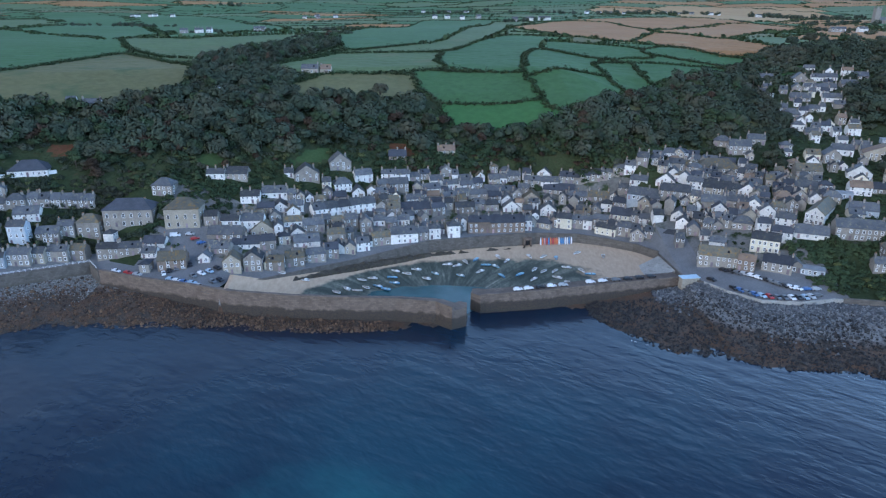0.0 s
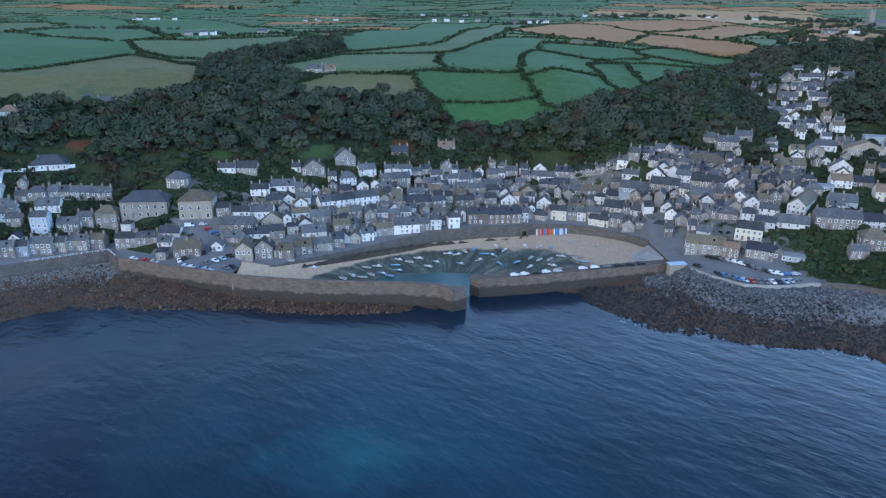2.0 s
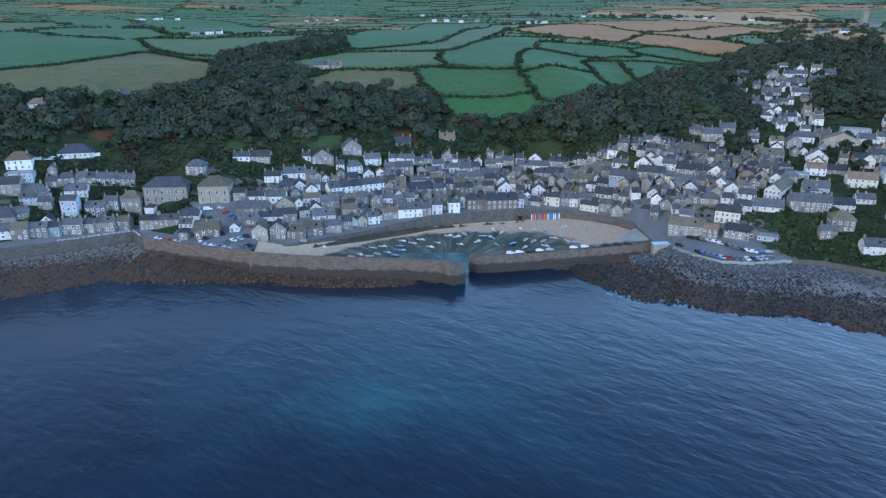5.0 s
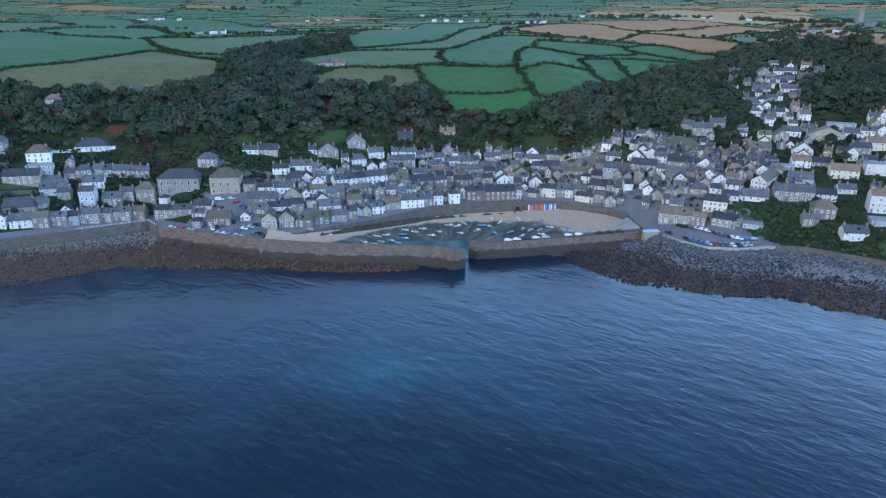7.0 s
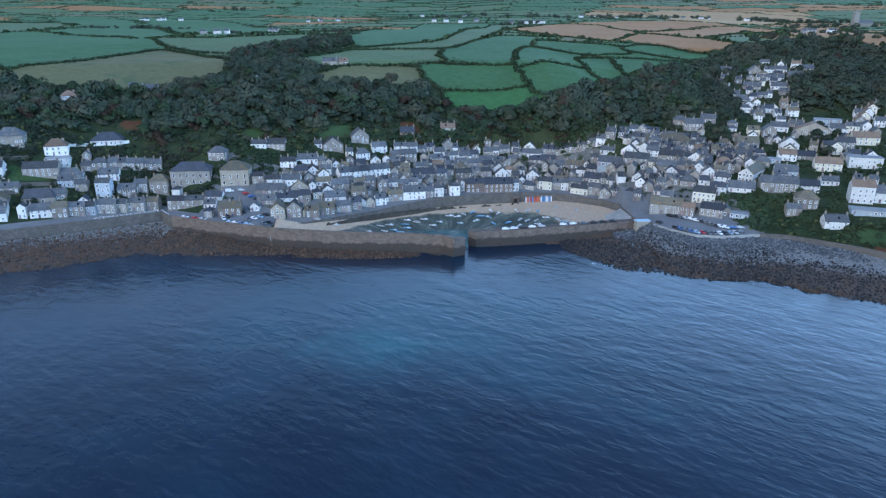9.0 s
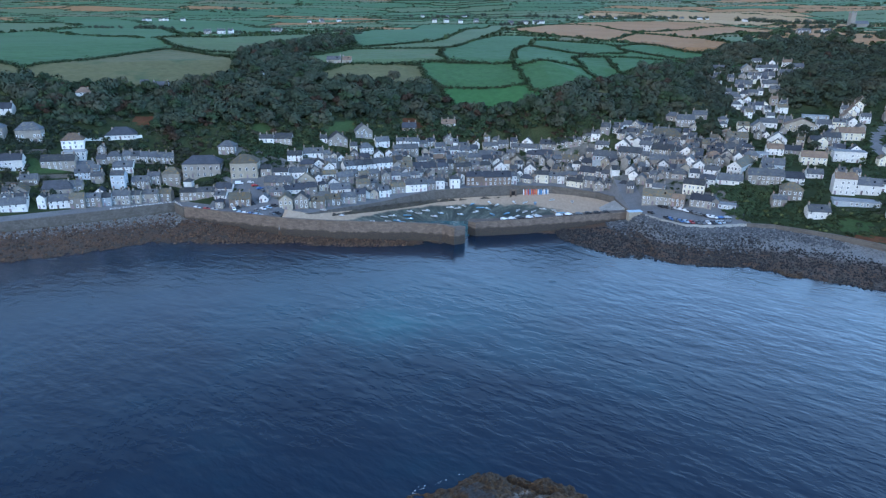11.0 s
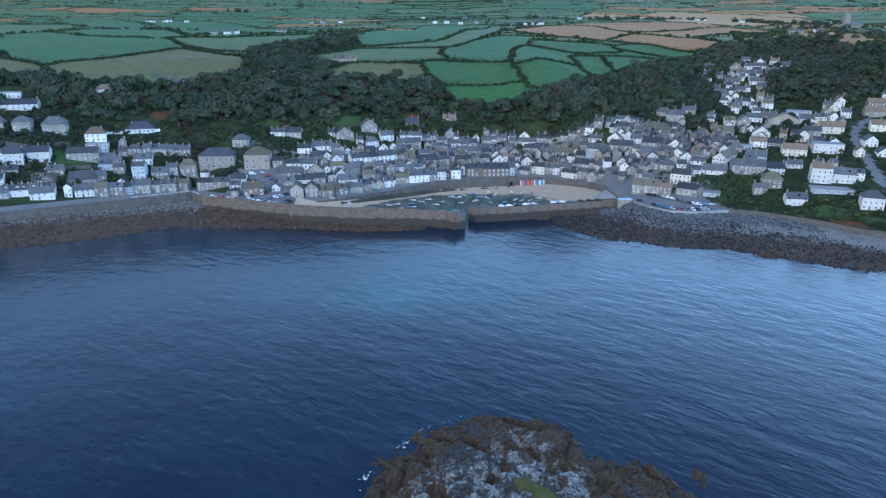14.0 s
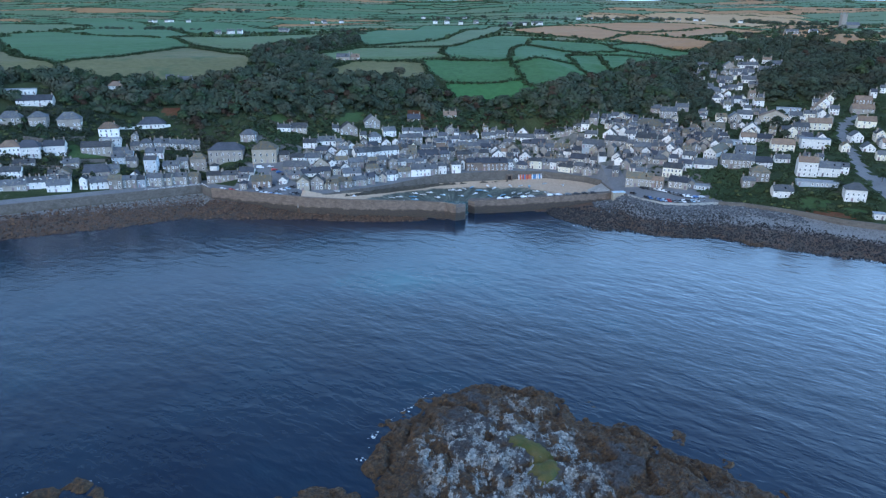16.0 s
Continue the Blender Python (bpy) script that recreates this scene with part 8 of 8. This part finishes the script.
# ---- small harbour works ----
def slipway():
    bm = bmesh.new()
    block(bm, -1, 1, -1, 1, -1, 1)
    at = {(-1, -1): (85.5, 19.5, 2.9), (-1, 1): (84.5, 36.0, 3.0), (1, -1): (97.6, 21.5, 7.7), (1, 1): (96.6, 39.5, 7.7)}
    for v in bm.verts:
        x, y, z = at[(int(v.co.x), int(v.co.y))]
        v.co = (x, y, z if v.co.z > 0 else 0.5)
    obj("slipway", bm, concrete, None, "pale concrete slipway from the quay to the beach")["kind"] = "structure"


slipway()


def shelter():
    top = tagged(new("shelter"), "low stone shelter with a pale blue flat roof by the pier", "shelter")
    top.matrix_basis = pose(99.0, 10.6, 7.2, 0, 0, 8)
    bm = bmesh.new()
    block(bm, -3.6, 3.6, -1.4, 1.6, -3, 1.9)
    part("wall", bm, pale_stone, top)
    bm = bmesh.new()
    block(bm, -3.9, 3.9, -1.7, 1.9, 1.904, 2.15)
    part("roof", bm, plain("pale_blue_sheet", (0.42, 0.56, 0.66), 0.4), top, "pale blue sheet roof")


shelter()


def archway():
    """A vaulted store under the quay with a dark doorway."""
    top = tagged(new("archway"), "stone-framed vault opening in the quay wall", "archway")
    x = 40.0
    top.matrix_basis = pose(x, front(x) - 0.9, bed(x, front(x) - 2), 0, 0, 8)
    bm = bmesh.new()
    for x0, x1, z0, z1 in ((-1.9, -1.2, -1, 4.2), (1.2, 1.9, -1, 4.2), (-1.2, 1.2, 3.1, 4.2)):
        block(bm, x0, x1, -1.4, 1.0, z0, z1)
    part("surround", bm, pier_stone, top)
    # plain black block, set back in the surround, fills the opening
    bm = bmesh.new()
    block(bm, -1.19, 1.19, 0.1, 0.9, -1, 3.09)
    part("door", bm, tyre, top, "plain black block filling the opening")


archway()


def railing(x0, x1):
    top = tagged(new("railing"), "white-painted promenade railing on the sea wall", "railing", kind="structure")
    pts = dense(shore_line(x0, x1), 2.0)
    bm = bmesh.new()
    block(bm, -0.05, 0.05, -0.05, 0.05, 0, 1.05)
    me = mesh_of("post", bm, [paint_white])
    for p, q in zip(pts, pts[1:]):
        shared("post", me, top, pose(p[0], p[1], 8.9))
        bm = bmesh.new()
        a, b = Vector((*p, 0)), Vector((*q, 0))
        m = Matrix.Translation((a + b) / 2) @ Matrix.Rotation(math.atan2(b.y - a.y, b.x - a.x), 4, "Z")
        for z in (9.4, 9.85):
            block(bm, -(b - a).length / 2, (b - a).length / 2, -0.03, 0.03, z, z + 0.07, 0, m)
        part("rail", bm, paint_white, top)


railing(-178, -143)


# ---- farms, church and tree clumps inland ----
def church(x, y):
    top = tagged(new("church"), "distant grey granite church with a square tower", "church")
    top.matrix_basis = pose(x, y, land(x, y) - 1)
    bm = bmesh.new()
    block(bm, -6, 6, -6, 6, -5, 34)
    for sx1 in (-5, 5):
        for sy1 in (-5, 5):
            block(bm, sx1 - 1, sx1 + 1, sy1 - 1, sy1 + 1, 34, 39)
    part("tower", bm, granite, top)
    bm = bmesh.new()
    gabled(bm, 34, 16, 9, 7, -5)
    bm.transform(Matrix.Translation((24, -8, 0)))
    part("nave", bm, granite, top)
    bm = bmesh.new()
    slopes(bm, 34, 16, 9, 7)
    bm.transform(Matrix.Translation((24, -8, 0)))
    part("roof", bm, slate, top)


church(1010, 1370)
far = random.Random(23)
for fx0, fy0, n, spread, size in ((-300, 660, 7, 60, 0.9), (-860, 1900, 5, 160, 1.2), (-420, 1900, 4, 120, 1.2), (175, 1500, 7, 90, 1.4), (30, 1650, 4, 70, 1.5), (640, 2300, 6, 240, 1.5), (980, 2300, 7, 260, 1.5), (-15, 2600, 4, 120, 1.7), (560, 720, 4, 40, 1.0)):
    for i in range(n):
        hx, hy = fx0 + far.uniform(-1, 1) * spread, fy0 + far.uniform(-0.4, 0.4) * spread
        house(round(hx, 1), round(hy, 1), far.uniform(-20, 20), 11 * size * far.uniform(0.7, 1.2), 6 * size, 4.6 * size, "ridge", far.choice((whitewash, granite, whitewash)), slate)
house(-120.5, 188.0, 4, 11.0, 8.0, 3.4, "hip", pale_stone, flat_roof, label="low farm building with a pale hipped roof in the wood")
house(-88.0, 201.0, -3, 11.0, 6.0, 3.2, "ridge", pale_stone, slate)
house(-78.0, 203.0, 2, 7.0, 6.0, 3.0, "ridge", pale_stone, tan_tile)
house(-58.2, 59.3, 30, 6.3, 6.4, 4.7, "ridge", whitewash, slate)
house(-52.7, 62.4, 30, 6.3, 6.4, 4.7, "ridge", whitewash, slate)
house(-47.2, 65.6, 30, 6.3, 6.4, 4.7, "ridge", whitewash, slate)
house(-41.7, 68.7, 30, 6.3, 6.4, 4.7, "ridge", whitewash, slate)
house(-36.2, 71.8, 30, 6.3, 6.4, 4.7, "ridge", whitewash, slate)
house(63.4, 103.2, -20, 5.5, 5.8, 4.2, "ridge", granite, dark_slate)
house(68.5, 101.3, -20, 5.5, 5.8, 4.2, "ridge", granite, dark_slate)
house(73.7, 99.5, -20, 5.5, 5.8, 4.2, "ridge", granite, dark_slate)
house(78.8, 97.6, -20, 5.5, 5.8, 4.2, "ridge", granite, dark_slate)
house(84.0, 95.6, -23, 5.6, 5.8, 4.6, "ridge", granite, slate)
house(89.1, 93.5, -23, 5.6, 5.8, 4.6, "ridge", granite, slate)
house(94.2, 91.3, -23, 5.6, 5.8, 4.6, "ridge", whitewash, slate)
house(99.3, 89.2, -23, 5.6, 5.8, 4.6, "ridge", granite, slate)
house(-183.3, 45.9, 13, 4.5, 5.6, 4.2, "ridge", granite, slate)
house(-178.9, 46.9, 13, 4.5, 5.6, 4.2, "ridge", granite, slate)
house(-174.5, 47.9, 13, 4.5, 5.6, 4.2, "ridge", granite, slate)
house(-170.0, 48.9, 13, 4.5, 5.6, 4.2, "ridge", granite, slate)
house(-165.6, 49.9, 13, 4.5, 5.6, 4.2, "ridge", granite, slate)
house(-161.2, 50.9, 13, 4.5, 5.6, 4.2, "ridge", granite, slate)
house(161.0, 38.5, -40, 7.6, 26.0, 5.0, "gable", whitewash, lichen_slate)
house(268.5, 118.6, -14, 6.2, 6.5, 4.4, "gable", granite, tan_tile)
house(274.6, 124.9, -14, 6.2, 6.5, 4.4, "gable", cream, tan_tile)
house(280.6, 131.2, -14, 6.2, 6.5, 4.4, "gable", whitewash, tan_tile)
house(286.7, 137.5, -14, 6.2, 6.5, 4.4, "gable", cream, tan_tile)
house(292.8, 143.8, -14, 6.2, 6.5, 4.4, "gable", granite, tan_tile)
house(-25.0, 108.0, 5, 9.4, 7.0, 3.6, "ridge", brown_stone, dark_slate)
house(1.0, 116.0, 6, 9.6, 6.0, 4.0, "ridge", pale_stone, tan_tile)
house(102.0, 46.0, -32, 8.6, 6.0, 5.2, "hip", whitewash, slate, z=8.6)
house(-254.4, 12.5, 16, 10.7, 7.0, 5.6, "hip", whitewash, tan_tile)
house(-245.7, 15.5, 16, 11.9, 7.0, 5.9, "hip", whitewash, dark_slate)
house(-234.0, 21.7, 16, 11.4, 7.0, 5.9, "ridge", whitewash, dark_slate)
house(-241.3, 21.5, 16, 5.2, 5.0, 3.2, "ridge", blue_render, slate)
house(-250.4, 37.2, 16, 9.5, 8.0, 7.0, "hip", granite, slate)
house(-234.2, 41.8, 16, 12.7, 8.0, 7.0, "hip", granite, slate)
house(-264.7, 33.6, 16, 11.7, 7.0, 5.0, "hip", granite, slate)
house(-236.1, -3.5, 22, 10.2, 6.5, 3.8, "ridge", whitewash, slate, dormers=2)
house(-229.2, -0.3, 22, 10.2, 6.5, 3.8, "ridge", whitewash, slate, dormers=2)
house(-222.4, 2.9, 22, 10.1, 6.5, 3.8, "ridge", whitewash, slate)
house(-243.5, -7.7, 22, 13.6, 6.5, 3.4, "ridge", granite, slate, dormers=2)
house(-247.9, -0.5, 16, 10.8, 6.0, 4.2, "ridge", whitewash, slate)
house(-228.5, 6.4, 16, 5.3, 5.0, 3.4, "ridge", whitewash, slate)
house(-223.8, 8.3, 16, 7.6, 7.0, 3.4, "gable", granite, lichen_slate)
house(-245.6, 8.7, 16, 11.7, 5.0, 2.3, "ridge", granite, slate)
house(-226.1, 17.8, 16, 6.2, 5.0, 2.3, "ridge", whitewash, flat_roof)
house(-208.5, 15.6, 14, 15.2, 5.0, 3.0, "hip", granite, dark_slate)
house(-199.6, 31.7, 14, 12.4, 6.0, 3.5, "ridge", blue_render, slate)


def clumps():
    r = random.Random(41)
    at = []
    for x0, y0, spread, n, q in ((-640, 1010, 60, 14, 7), (-560, 1000, 30, 8, 6), (-520, 1040, 20, 4, 5), (-145, 640, 28, 9, 5), (-120, 560, 18, 6, 4.5), (-150, 480, 16, 5, 4), (330, 2000, 120, 16, 12), (760, 2100, 260, 34, 14),
                                 (1150, 2000, 240, 34, 14), (900, 1320, 150, 26, 9), (620, 880, 90, 20, 7), (60, 2600, 110, 14, 15), (-900, 2700, 60, 8, 16), (520, 520, 60, 18, 6), (430, 420, 50, 16, 6), (-330, 690, 50, 10, 5), (170, 1450, 80, 14, 8)):
        for _ in range(n):
            x, y, s = x0 + r.gauss(0, 0.55) * spread, y0 + r.gauss(0, 0.35) * spread, q * r.uniform(0.5, 1.0)
            for _ in range(3):
                at.append((x + r.uniform(-0.6, 0.6) * s, y + r.uniform(-0.6, 0.6) * s, land(x, y) + s * r.uniform(0.3, 0.8), s * r.uniform(0.45, 0.75), 0.2 * s + 0.15))
    tagged(new("tree_clumps", leaf_mesh("tree_clumps", sprays(at, 30, 41), leaf_dark)), "distant dark clumps of trees round farms", "trees", kind="stuff")


clumps()
dome = bmesh.new()
bmesh.ops.create_uvsphere(dome, u_segments=20, v_segments=12, radius=3.2)
bmesh.ops.bisect_plane(dome, geom=dome.verts[:] + dome.edges[:] + dome.faces[:], plane_co=(0, 0, -0.4), plane_no=(0, 0, 1), clear_inner=True)
d0 = obj("dome_tent", dome, paint_white, None, "white dome tent among trees at the wood's edge", True)
d0.location = (-133, 155, land(-133, 155) + 1.6)
d0["category"] = "tent"


# ---- the cottages farthest up and inland, joined ----
def join_far(keep):
    tops = sorted((o for o in scene.objects if o.get("category") == "house"), key=lambda o: o.matrix_basis.translation.y)
    far_tops = tops[keep:]
    mats, verts, faces, slots = [], [], [], []
    doomed = []
    below = {}
    for o in scene.objects:
        if o.parent is not None:
            below.setdefault(o.parent, []).append(o)

    def family(o):
        return [q for c in below.get(o, ()) for q in (c, *family(c))]

    for top in far_tops:
        for o in family(top):
            m, up = o.matrix_basis.copy(), o.parent
            while up is not None:
                m, up = up.matrix_basis @ m, up.parent
            start = len(verts)
            verts += [tuple(m @ v.co) for v in o.data.vertices]
            for f in o.data.polygons:
                mat = o.data.materials[f.material_index]
                if mat not in mats:
                    mats.append(mat)
                faces.append([start + k for k in f.vertices])
                slots.append(mats.index(mat))
            doomed.append(o)
        doomed.append(top)
    bpy.data.batch_remove(doomed)
    me = bpy.data.meshes.new("far_cottages")
    me.from_pydata(verts, [], faces)
    for mat in mats:
        me.materials.append(mat)
    me.polygons.foreach_set("material_index", slots)
    tagged(new("far_cottages", me), "small white and granite cottages scattered up the hill and inland", "houses", kind="stuff")


join_far(400)
